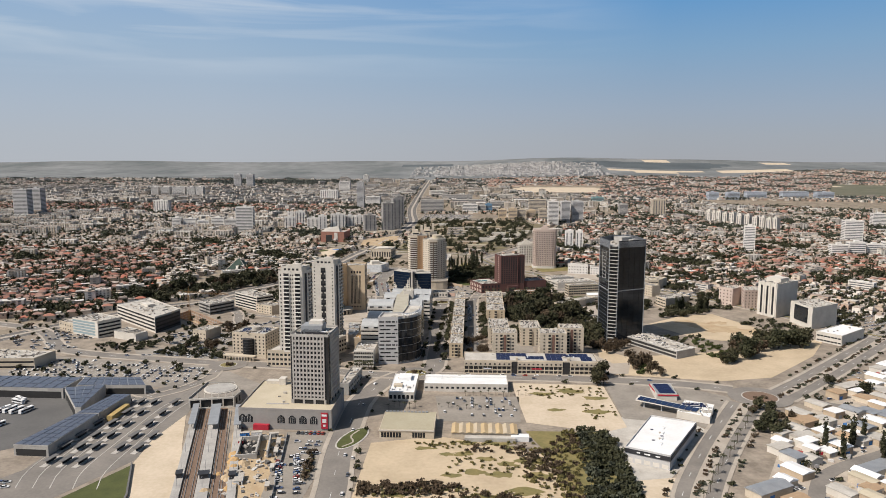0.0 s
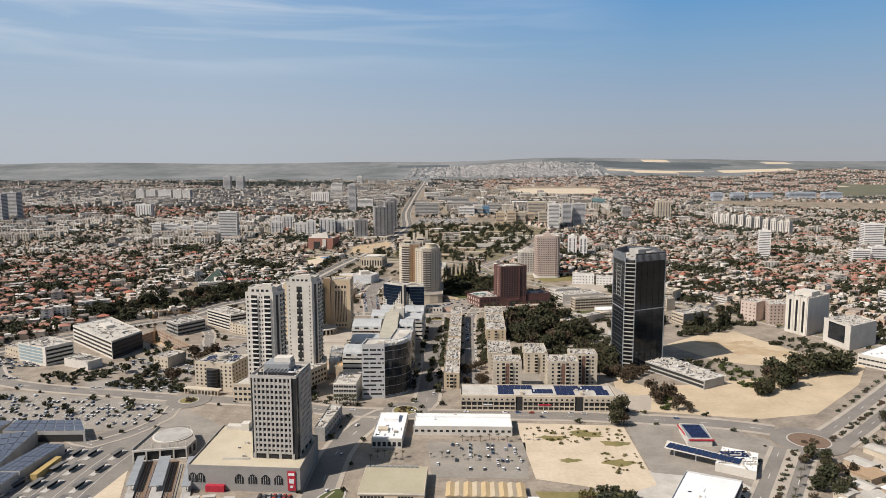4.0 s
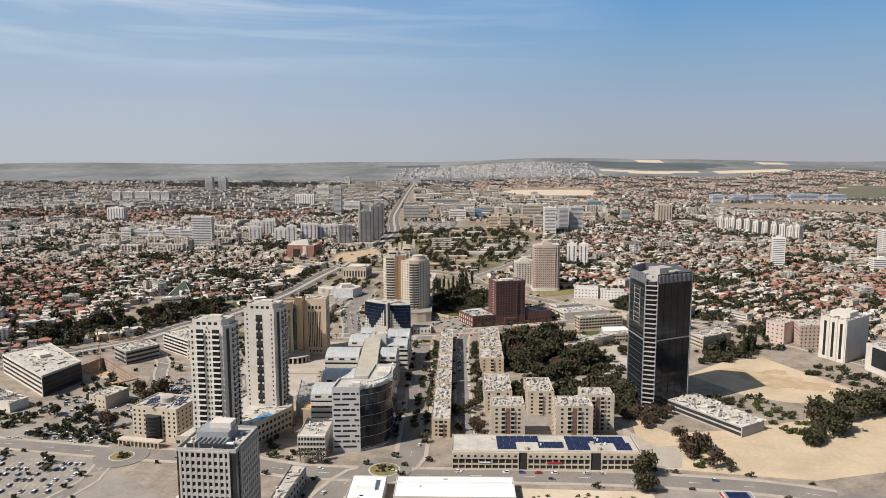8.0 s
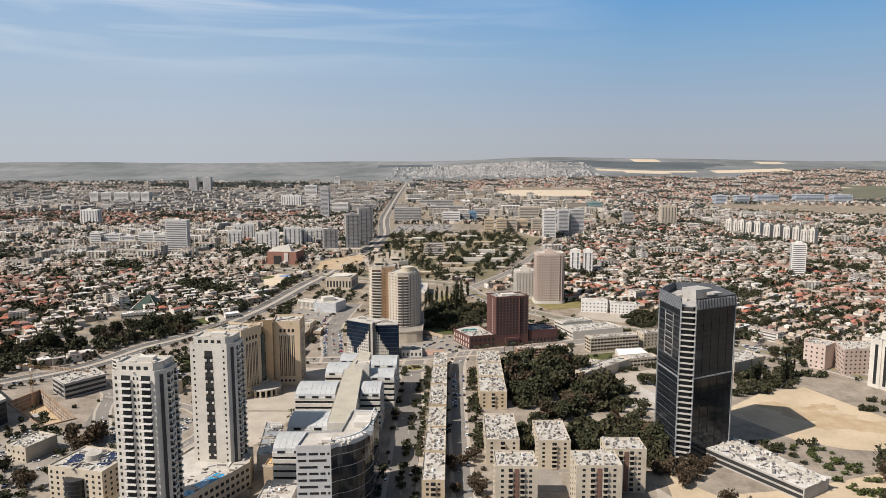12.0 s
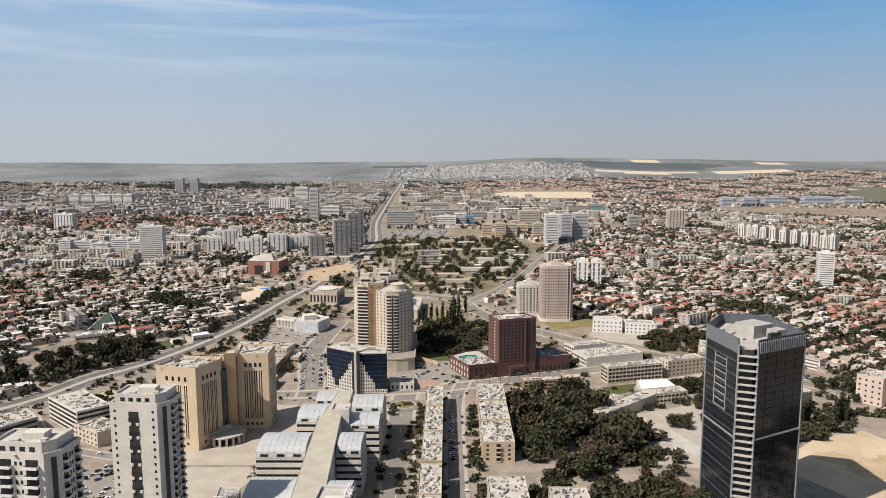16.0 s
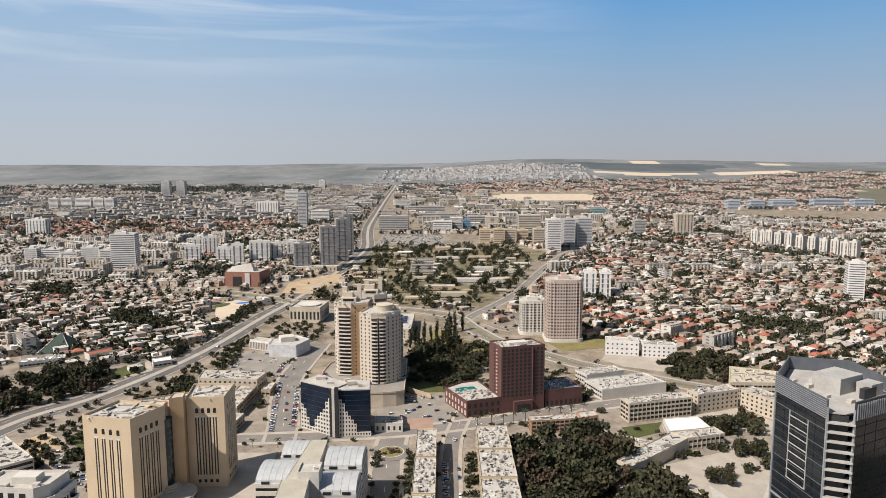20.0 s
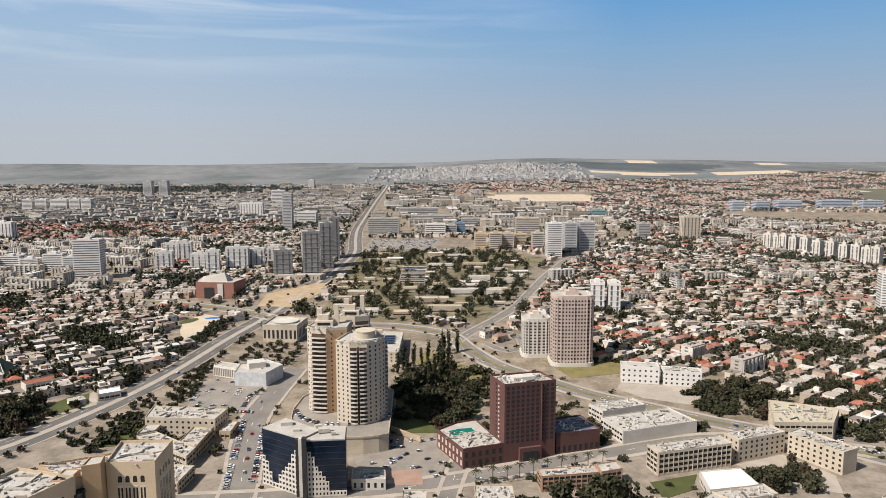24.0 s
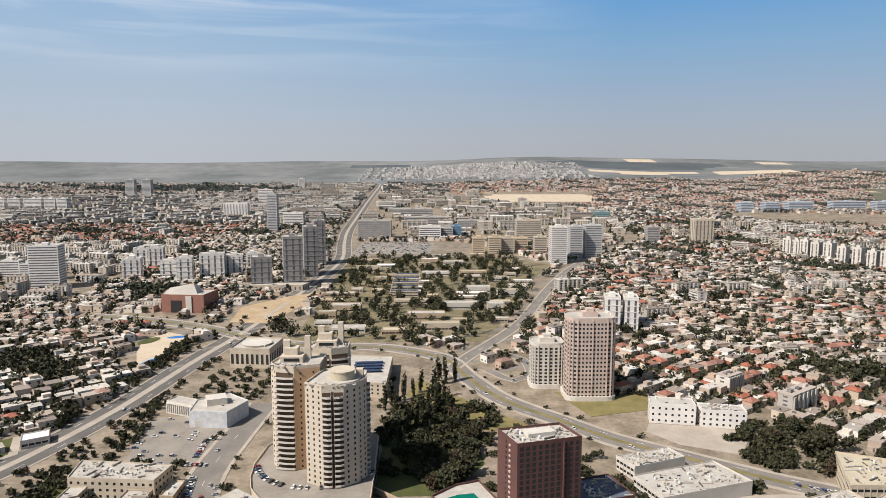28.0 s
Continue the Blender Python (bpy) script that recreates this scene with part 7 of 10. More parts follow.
far_tower("far_block", "wide pale slab with dark stripes", -519, -459, 2405, 20, 39, white_far, 0, 10, "stripes", n=1)
far_tower("far_block", "wide pale block of flats", -529, -486, 2807, 24, 45, white_far, 0, 10, n=0)
far_tower("slim_tower", "tall slim pale grey tower", -349, -328, 2140, 20, 82, grey_wall, 0, 24)
far_tower("far_block", "wide pale office with window bands", -338, -292, 2248, 26, 29, white_far, 0, 8, n=1)
far_tower("far_block", "small pale tower far off", -545, -519, 3544, 22, 38, white_far, 0, 9, n=0)
for x in (-1041, -985):
    far_tower("slim_tower", "far pale twin tower", x, x + 30, 3056, 24, 62, grey_wall, 0, 16, group="far twin towers", n=0)
far_tower("dark_tower", "grey and white apartment tower beside the boulevard", -239, -212, 1571, 26, 42, slate_wall, 0.25, 12, "stripes")
far_tower("dark_tower", "dark grey apartment tower beside the boulevard", -198, -172, 1580, 30, 68, slate_wall, 0.25, 19, "stripes")
far_tower("dark_tower", "dark grey apartment tower beside the boulevard", -184, -164, 1655, 28, 72, slate_wall, 0.25, 20, "stripes")
far_tower("dark_tower", "dark grey apartment tower beside the boulevard", -184, -166, 1746, 28, 70, slate_wall, 0.25, 20, "stripes")
simple("arcade_building", "round cream arcade at the foot of the towers", "arcade", [(-246, 1556), (-170, 1560), (-164, 1578), (-240, 1576)], 7, 1, cream_wall, pale_roof, 0, "w", cols=12, wh=4)
for x0, x1, y0, h in ((-146, -80, 2040, 36), (-24, 19, 2028, 25), (20, 44, 2050, 20), (-100, 5, 2430, 22), (-60, 40, 2250, 20), (60, 120, 2200, 18)):
    far_tower("hospital_block", "long grey hospital block", x0, x1, y0, 26, h, concrete if h != 25 else white_far, 0, max(4, int(h / 4)), group="hospital blocks", n=4)
far_tower("hospital_block", "blue glass hospital wing", 41, 62, 2060, 20, 23, mat("sky_blue_cladding", (0.14, 0.27, 0.40)), 0, 6, n=0)
far_tower("far_block", "wide cream block of flats", 161, 208, 1959, 24, 45, cream_wall, 0, 12)
for x0, x1, y0, h in ((192, 218, 1752, 58), (231, 253, 1800, 53), (260, 289, 1815, 53)):
    far_tower("slab_tower", "white and blue-grey residential tower", x0, x1, y0, 26, h, white_far if x0 < 200 else grey_wall, 0, 18, group="three towers")
for i, x0 in enumerate((99, 123, 149, 178, 72, 208)):
    far_tower("far_block", "tan apartment block with flat roof", x0, x0 + 22, 1840 + 14 * (i % 3), 18, 30 - 3 * (i % 3), cream_wall if i % 2 else beige_wall, 0, 8, group="tan blocks", n=2)
far_tower("far_block", "low greenish glass office block", 403, 441, 2360, 22, 21, mat("pale_teal_cladding", (0.2, 0.33, 0.33)), 0, 5, n=0)
far_tower("far_block", "grey apartment tower with window bands", 411, 435, 1962, 20, 32, concrete, 0, 10)
far_tower("far_block", "tall cream apartment tower", 502, 538, 1963, 26, 46, cream_wall, 0, 13, "stripes")
for x0, x1, y0 in ((849, 885, 2552), (917, 958, 2552), (990, 1060, 2570), (1123, 1215, 2585), (1240, 1300, 2575)):
    far_tower("office_park_block", "bluish white office park building", x0, x1, y0, 30, 26, mat("bluish_cladding", (0.45, 0.50, 0.56)), 0, 6, group="office park", n=2)
far_tower("far_block", "white apartment tower on the east side", 749, 783, 1430, 24, 50, white_far, -0.2, 15)
for i in range(4):
    far_tower("far_block", "low white stepped apartments", 665 + i * 34, 694 + i * 34, 1311 + i * 4, 16, 20 + (i % 2) * 4, white_far, -0.1, 6, group="white east row")
far_tower("far_block", "white tower on the east edge", 970, 1002, 1730, 22, 34, white_far, -0.2, 10)
for i in range(11):
    t = i / 10
    x, y = 606 + 98 * t, 1822 - 160 * t + (14 * math.sin(t * 6))
    far_tower("striped_block", "white slab with dark purple stripes", x - 6, x + 8, y, 13, 30 - 2 * (i % 2), white_wall, -1.0, 8, "stripes", "striped housing row", n=0)

# ---- trees ----


def leaf_quads(rng, n, centres, radii, size):
    """n small leaf clumps, turned at random, inside a few lobes."""
    k = rng.integers(0, len(centres), n)
    v = rng.normal(size=(n, 3))
    v /= np.linalg.norm(v, axis=1)[:, None]
    pos = centres[k] + v * radii[k] * (rng.random((n, 1)) ** 0.45)
    a = rng.normal(size=(n, 3))
    a /= np.linalg.norm(a, axis=1)[:, None]
    b = np.cross(a, rng.normal(size=(n, 3)))
    b /= np.linalg.norm(b, axis=1)[:, None]
    s = size * (0.6 + 0.8 * rng.random((n, 1)))
    q = np.stack([pos - a * s - b * s * 0.7, pos + a * s * 0.8 - b * s, pos + a * s + b * s * 0.8, pos - a * s * 0.7 + b * s], 1)
    return q


def crown_mesh(seed, r, h, lobes, n, size, material, base):
    rng = np.random.default_rng(seed)
    cs, rs = [], []
    for i in range(lobes):
        t, d = rng.random() * 6.283, r * 0.55 * math.sqrt(rng.random())
        cs.append((d * math.cos(t), d * math.sin(t), base + h * (0.25 + 0.6 * rng.random())))
        k = 0.42 + 0.25 * rng.random()
        rs.append((r * k, r * k, h * k * 0.75))
    q = leaf_quads(rng, n, np.array(cs), np.array(rs), size)
    return grid_mesh("crown", q.reshape(-1, 3), np.arange(n * 4).reshape(-1, 4), material)


def trunk_mesh(seed, h, r):
    rng = random.Random(seed)
    mb = MB().cyl(0, 0, -0.4, h * 0.55, r, r * 0.6, 7)
    for i in range(4):
        t = i * 1.57 + rng.random()
        dx, dy = math.cos(t), math.sin(t)
        z0 = h * (0.38 + 0.05 * i)
        e = (dx * h * 0.28, dy * h * 0.28, h * 0.75)
        w = r * 0.4
        mb.add([(-w * dy, w * dx, z0), (w * dy, -w * dx, z0), (0, 0, z0 + 2 * w), (e[0], e[1], e[2]), (e[0] * 0.97, e[1] * 0.97, e[2] + w)], [(0, 1, 3), (1, 2, 4, 3), (2, 0, 3, 4)])
    return mb.mesh("trunk", bark)


KINDS = []
for i in range(5):
    KINDS.append((trunk_mesh(i, 8.5, 0.34), crown_mesh(10 + i, 6.0, 7.5, 13, 800, 0.55, leaf_olive if i % 2 else leaf, 2.0)))
BROWN = [(trunk_mesh(20 + i, 7, 0.26), crown_mesh(40 + i, 5.2, 6.6, 12, 520, 0.45, leaf_brown, 1.5)) for i in range(2)]
CYP = [(trunk_mesh(30, 6, 0.25), crown_mesh(60, 1.9, 13, 12, 320, 0.5, leaf, 1.0))]
TR = random.Random(11)


def tree(x, y, s=1.0, kind=0, z=None):
    src = (KINDS, BROWN, CYP)[kind]
    tm, cm = src[TR.randrange(len(src))]
    lab = ("dusty dark green broad tree", "bare brownish tree with sparse twigs", "slim dark green cypress tree")[kind]
    p = thing("tree", x, y, lz(x, y) if z is None else z, lab, "tree", ("broad trees", "brown trees", "cypresses")[kind], TR.uniform(0, 6.28))
    p.scale = (s, s, s * TR.uniform(0.85, 1.2))
    part("trunk", tm, None, p)
    part("crown", cm, None, p)


def inside(poly, x, y):
    """Which of the points lie in a polygon."""
    x, y = np.asarray(x, float), np.asarray(y, float)
    r = np.zeros(x.shape, bool)
    for (x0, y0), (x1, y1) in zip(poly, poly[1:] + poly[:1]):
        if y0 != y1:
            r ^= ((y0 > y) != (y1 > y)) & (x < (x1 - x0) * (y - y0) / (y1 - y0) + x0)
    return r


def scatter(poly, n, seed):
    rng = np.random.default_rng(seed)
    xs_, ys_ = [p[0] for p in poly], [p[1] for p in poly]
    pts = np.stack([rng.uniform(min(xs_), max(xs_), n * 6), rng.uniform(min(ys_), max(ys_), n * 6)], 1)
    return pts[inside(poly, pts[:, 0], pts[:, 1])][:n]


def clear_of(x, y, pad=2.0, roads=True):
    """True where neither a building nor a street stands."""
    ok = np.ones(len(x), bool)
    for poly, cx, cy in BUILT:
        r = np.max(np.hypot(poly[:, 0] - cx, poly[:, 1] - cy)) + pad
        near = (np.abs(x - cx) < r) & (np.abs(y - cy) < r) & ok
        if near.any():
            c = np.array([cx, cy])
            big = [tuple(c + (v - c) * (1 + pad / max(6, np.hypot(*(v - c))))) for v in poly]
            ok[near] &= ~inside(big, x[near], y[near])
    if roads:
        for line, half in ROADS:
            near = (x > line[:, 0].min() - 40) & (x < line[:, 0].max() + 40) & (y > line[:, 1].min() - 40) & (y < line[:, 1].max() + 40) & ok
            idx = np.nonzero(near)[0]
            for s in range(0, len(idx), 4000):
                k = idx[s:s + 4000]
                d = np.min(np.hypot(x[k][:, None] - line[None, :, 0], y[k][:, None] - line[None, :, 1]), axis=1)
                ok[k[d < half + pad + 1.0]] = False
    return ok


WOODS = [([(46, 850), (58, 782), (88, 774), (122, 800), (126, 850), (122, 893), (95, 924), (60, 918)], 62, 0, 1.6),
         ([(112, 777), (136, 772), (134, 692), (118, 690), (100, 720)], 18, 0, 1.15), ([(120, 690), (160, 700), (158, 672), (124, 668)], 12, 1, 1.0), ([(98, 690), (134, 692), (150, 730), (128, 760), (100, 720)], 14, 0, 1.2), ([(-4, 640), (18, 640), (17, 712), (-3, 700)], 10, 1, 0.9), ([(270, 1040), (380, 1035), (400, 1105), (300, 1115)], 26, 0, 1.0), ([(300, 935), (330, 905), (345, 945), (320, 960)], 8, 0, 0.9), ([(46, 700), (52, 735), (44, 780), (42, 700)], 6, 0, 0.9), ([(76, 700), (100, 690), (92, 760), (72, 740)], 9, 0, 1.1), ([(-345, 1085), (-312, 1066), (-294, 1040), (-290, 1018), (-310, 1005), (-335, 1030)], 12, 0, 1.0),
         ([(-32, 1020), (2, 1000), (34, 1060), (30, 1110), (10, 1150), (-30, 1110)], 22, 0, 1.15),
         ([(252, 655), (312, 680), (345, 705), (330, 722), (262, 690)], 15, 0, 1.5), ([(222, 650), (245, 632), (252, 650), (236, 668)], 5, 0, 0.9), ([(146, 622), (158, 600), (176, 598), (168, 640), (150, 655)], 9, 1, 1.2),
         ([(208, 520), (222, 478), (235, 490), (226, 522)], 6, 0, 0.9), ([(-372, 955), (-337, 975), (-312, 1010), (-296, 1040), (-300, 1085), (-350, 1060), (-410, 1000)], 34, 0, 1.2),
         ([(-470, 890), (-415, 885), (-370, 950), (-400, 990), (-480, 940)], 20, 0, 1.25), ([(218, 1105), (240, 1040), (290, 1050), (270, 1110)], 16, 0, 1.0),
         ([(150, 860), (200, 850), (240, 880), (215, 925), (190, 900)], 12, 0, 0.9), ([(196, 930), (230, 930), (232, 975), (196, 965)], 7, 0, 0.9),
         ([(-268, 740), (-235, 690), (-226, 680), (-240, 740)], 7, 1, 1.3), ([(-330, 690), (-250, 660), (-245, 675), (-320, 710)], 8, 0, 0.9), ([(100, 560), (112, 560), (120, 600), (112, 600)], 4, 0, 1.1)]
for i, (poly, n, kind, s) in enumerate(WOODS):
    pts = scatter(poly, n, 100 + i)
    ok = clear_of(pts[:, 0], pts[:, 1], 1.0, False)
    for x, y in pts[ok]:
        tree(x, y, s * TR.uniform(0.75, 1.2), kind if TR.random() > 0.25 else 1)


def bushes(name, label, spots, material, quads, seed):
    """Many low bushes or small trees as one crowd; spots: x, y, radius."""
    rng = np.random.default_rng(seed)
    out = []
    for x, y, r in spots:
        z = lz(x, y)
        c = np.array([(x, y, z + r * 0.8), (x + r * 0.6, y - r * 0.2, z + r * 1.1), (x - r * 0.5, y + r * 0.4, z + r * 0.7)])
        out.append(leaf_quads(rng, quads, c, np.array([(r, r, r * 0.9)] * 3) * 0.75, 0.26 + 0.13 * r))
    v = np.concatenate(out).reshape(-1, 3)
    tagged(new(name, grid_mesh(name, v, np.arange(len(v)).reshape(-1, 4), material)), label, "bushes", kind="stuff")


def spots(polys, seed, r0, r1):
    rng = random.Random(seed)
    out = []
    for i, (poly, n) in enumerate(polys):
        pts = scatter(poly, n, seed + i)
        ok = clear_of(pts[:, 0], pts[:, 1], 0.6)
        out += [(x, y, rng.uniform(r0, r1)) for x, y in pts[ok]]
    return out


scrub_spots = spots([([(50, 420), (60, 470), (96, 466), (98, 400), (100, 330), (56, 330)], 300), ([(70, 480), (94, 470), (92, 440), (60, 440)], 30), ([(246, 548), (320, 615), (390, 690), (384, 694), (310, 622), (240, 556)], 40)], 300, 1.2, 3.4)
deep = [(x, y, r) for x, y, r in scrub_spots if x > 70 + 0.1 * (y - 400) or x > 200]
open_ = [(x, y, r * 0.6) for x, y, r in scrub_spots if x <= 70 + 0.1 * (y - 400)]
bushes("scrub", "dark green scrub on the dry field", deep[::2], leaf, 90, 5)
bushes("scrub", "olive scrub on the dry field", deep[1::2], leaf_mid, 80, 24)
bushes("scrub", "pale yellow scrub on the dry field", open_[::2] + [(x + 3, y - 4, r) for x, y, r in open_[::3]], tuft, 60, 25)
bushes("scrub", "bare brown scrub on the dry field", open_[1::2], leaf_brown, 60, 26)
bushes("scrub", "dark thicket beside the store lot", spots([([(78, 470), (95, 462), (97, 400), (100, 332), (80, 332), (76, 420)], 110)], 1700, 1.6, 3.2), leaf, 90, 27)
tuft_spots = spots([([(-6, 436), (14, 428), (32, 418), (30, 400), (2, 400), (-14, 400)], 46), ([(-40, 448), (-20, 436), (48, 446), (44, 452), (-4, 454)], 60), ([(33, 440), (52, 440), (56, 372), (30, 396)], 110), ([(-62, 384), (-16, 388), (50, 376), (50, 352), (-62, 352)], 120), ([(40, 566), (110, 568), (110, 540), (60, 535)], 50), ([(-101, 432), (-97, 432), (-93, 388), (-97, 388)], 20), ([(80, 520), (110, 530), (110, 500), (90, 492)], 24)], 900, 0.5, 1.5)
bushes("dry_tufts", "yellow dry tufts on the sandy field", [(x, y, r * 0.8) for x, y, r in tuft_spots], tuft, 30, 27)
bushes("dry_scrub", "brown scrub on the sandy field", spots([([(-62, 384), (-16, 388), (-14, 374), (-62, 370)], 95), ([(-16, 388), (50, 372), (50, 352), (-20, 360)], 60), ([(-10, 442), (40, 440), (50, 420), (10, 425)], 18), ([(30, 430), (62, 440), (60, 380), (36, 395)], 50), ([(-101, 432), (-97, 432), (-93, 388), (-97, 388)], 24), ([(0, 640), (20, 640), (20, 690), (14, 700)], 22)], 400, 0.7, 2.4), leaf_brown, 44, 6)
brown_line = []
for k, off in ((1, 19), (-1, 18)):
    L0 = ROADS[0][0]
    for i in range(4, len(L0) - 1):
        if L0[i, 1] < 1420 and TR.random() < 0.75:
            d = (L0[i + 1] - L0[i]) / np.hypot(*(L0[i + 1] - L0[i]))
            for _ in range(1 + (k < 0)):
                q = L0[i] + np.array([-d[1], d[0]]) * k * (off + TR.uniform(-1, 4)) + d * TR.uniform(0, 14)
                brown_line.append((q[0], q[1], TR.uniform(1.8, 3.2)))
bushes("boulevard_trees", "bare brownish trees lining the boulevard", brown_line[::2], leaf_brown, 60, 28)
bushes("boulevard_trees", "dusty green trees lining the boulevard", brown_line[1::2], leaf, 70, 29)
bushes("tree_belt", "dense dark trees beside the boulevard", spots([([(-480, 880), (-425, 865), (-372, 925), (-335, 985), (-305, 1030), (-300, 1085), (-345, 1075), (-375, 1010), (-420, 985), (-490, 930)], 210), ([(-560, 830), (-500, 820), (-440, 880), (-470, 930), (-560, 900)], 80), ([(-300, 1090), (-272, 1120), (-258, 1200), (-275, 1210), (-310, 1150)], 40), ([(-345, 1130), (-310, 1150), (-330, 1190), (-360, 1180)], 30), ([(-350, 1090), (-314, 1068), (-294, 1042), (-288, 1014), (-310, 1000), (-340, 1030)], 70), ([(-300, 1140), (-276, 1130), (-268, 1190), (-290, 1200)], 30), ([(-280, 1290), (-262, 1250), (-250, 1250), (-246, 1350), (-240, 1350), (-238, 1250), (-262, 1236)], 26), ([(-235, 985), (-215, 1005), (-212, 1040), (-236, 1050)], 16), ([(-255, 1180), (-240, 1240), (-232, 1330), (-246, 1330), (-262, 1240)], 40)], 700, 2.0, 4.2), leaf, 110, 15)
GROVES = [([(42, 790), (60, 772), (122, 790), (130, 880), (98, 927), (44, 920)], 112), ([(44, 748), (56, 735), (100, 732), (104, 770), (60, 772)], 40), ([(219, 819), (257, 835), (295, 859), (310, 903), (258, 893)], 46), ([(393, 1041), (453, 1068), (507, 1175), (449, 1142)], 60), ([(281, 981), (355, 1028), (387, 1041), (413, 1110), (320, 1080)], 70),
          ([(200, 1094), (232, 1126), (276, 1118), (260, 1065), (196, 1052)], 54), ([(310, 1071), (359, 1085), (284, 968), (277, 1009)], 44), ([(188, 1045), (216, 1045), (187, 1004), (179, 1027)], 22), ([(189, 955), (232, 959), (217, 927), (177, 927)], 24),
          ([(-43, 1146), (5, 1164), (48, 1155), (42, 1081), (4, 1047), (-33, 1041)], 130), ([(-10, 1030), (20, 1040), (30, 1070), (4, 1060)], 24), ([(-397, 1206), (-342, 1206), (-318, 1158), (-366, 1158)], 36), ([(-297, 1176), (-266, 1176), (-246, 1120), (-269, 1114)], 28), ([(-327, 1056), (-287, 1056), (-274, 1012), (-295, 1003)], 24),
          ([(360, 880), (420, 900), (470, 850), (430, 770), (415, 800)], 40), ([(330, 960), (420, 960), (460, 1010), (380, 1030)], 46), ([(120, 770), (150, 775), (146, 860), (120, 860)], 30), ([(100, 700), (136, 690), (132, 770), (104, 764)], 36)]
grove_spots = spots(GROVES, 1300, 2.4, 4.8)
bushes("tree_grove", "dense dark green trees in groves", grove_spots[::2], leaf, 130, 61)
bushes("tree_grove", "dusty olive trees in groves", grove_spots[1::2], leaf_olive, 120, 62)
bushes("field_scrub", "bright green scrub and saplings beside the sandy field", spots([([(226, 704), (228, 650), (264, 670), (247, 723), (224, 733)], 40), ([(150, 600), (170, 610), (160, 650), (146, 640)], 18)], 1500, 1.2, 2.6), mat("fresh_leaves", (0.085, 0.10, 0.03), (0.05, 0.06, 0.02), per="island", amount=0.45, bump=0), 70, 63)
isl = random.Random(15)
bushes("island_planting", "low dark planting on the roundabout islands", [(cx + isl.uniform(-r, r), cy + isl.uniform(-r, r), isl.uniform(0.7, 1.5)) for cx, cy, r, k in ((-219, 615, 3.6, 12), (-46, 598, 4.5, 12), (-36, 905, 4.5, 16), (231, 548, 6, 5)) for _ in range(k)], leaf_brown, 40, 66)
avenue = [(x + TR.uniform(-1, 1), y, TR.uniform(1.6, 2.9)) for y in range(640, 905, 9) for x in (-44, -33 + 0.02 * (y - 640), -23)  if TR.random() < 0.72]
bushes("avenue_trees", "dusty green trees along the shaded avenue", avenue, leaf, 80, 64)
side = []
for line, half in ROADS:
    for i in range(0, len(line) - 1):
        d = line[i + 1] - line[i]
        L = np.hypot(*d)
        if L < 1 or line[i, 1] > 1500:
            continue
        nrm = np.array([-d[1], d[0]]) / L
        for k in (-1, 1):
            if TR.random() < 0.42:
                q = line[i] + d * TR.random() + nrm * k * (half - 2.6 + TR.uniform(0, 3))
                side.append((q[0], q[1], TR.uniform(1.0, 2.5)))
ok = clear_of(np.array([s[0] for s in side]), np.array([s[1] for s in side]), 0.5, False)
bushes("street_trees", "small dusty street trees along the kerbs", [s for s, o in zip(side, ok) if o], leaf, 44, 8)
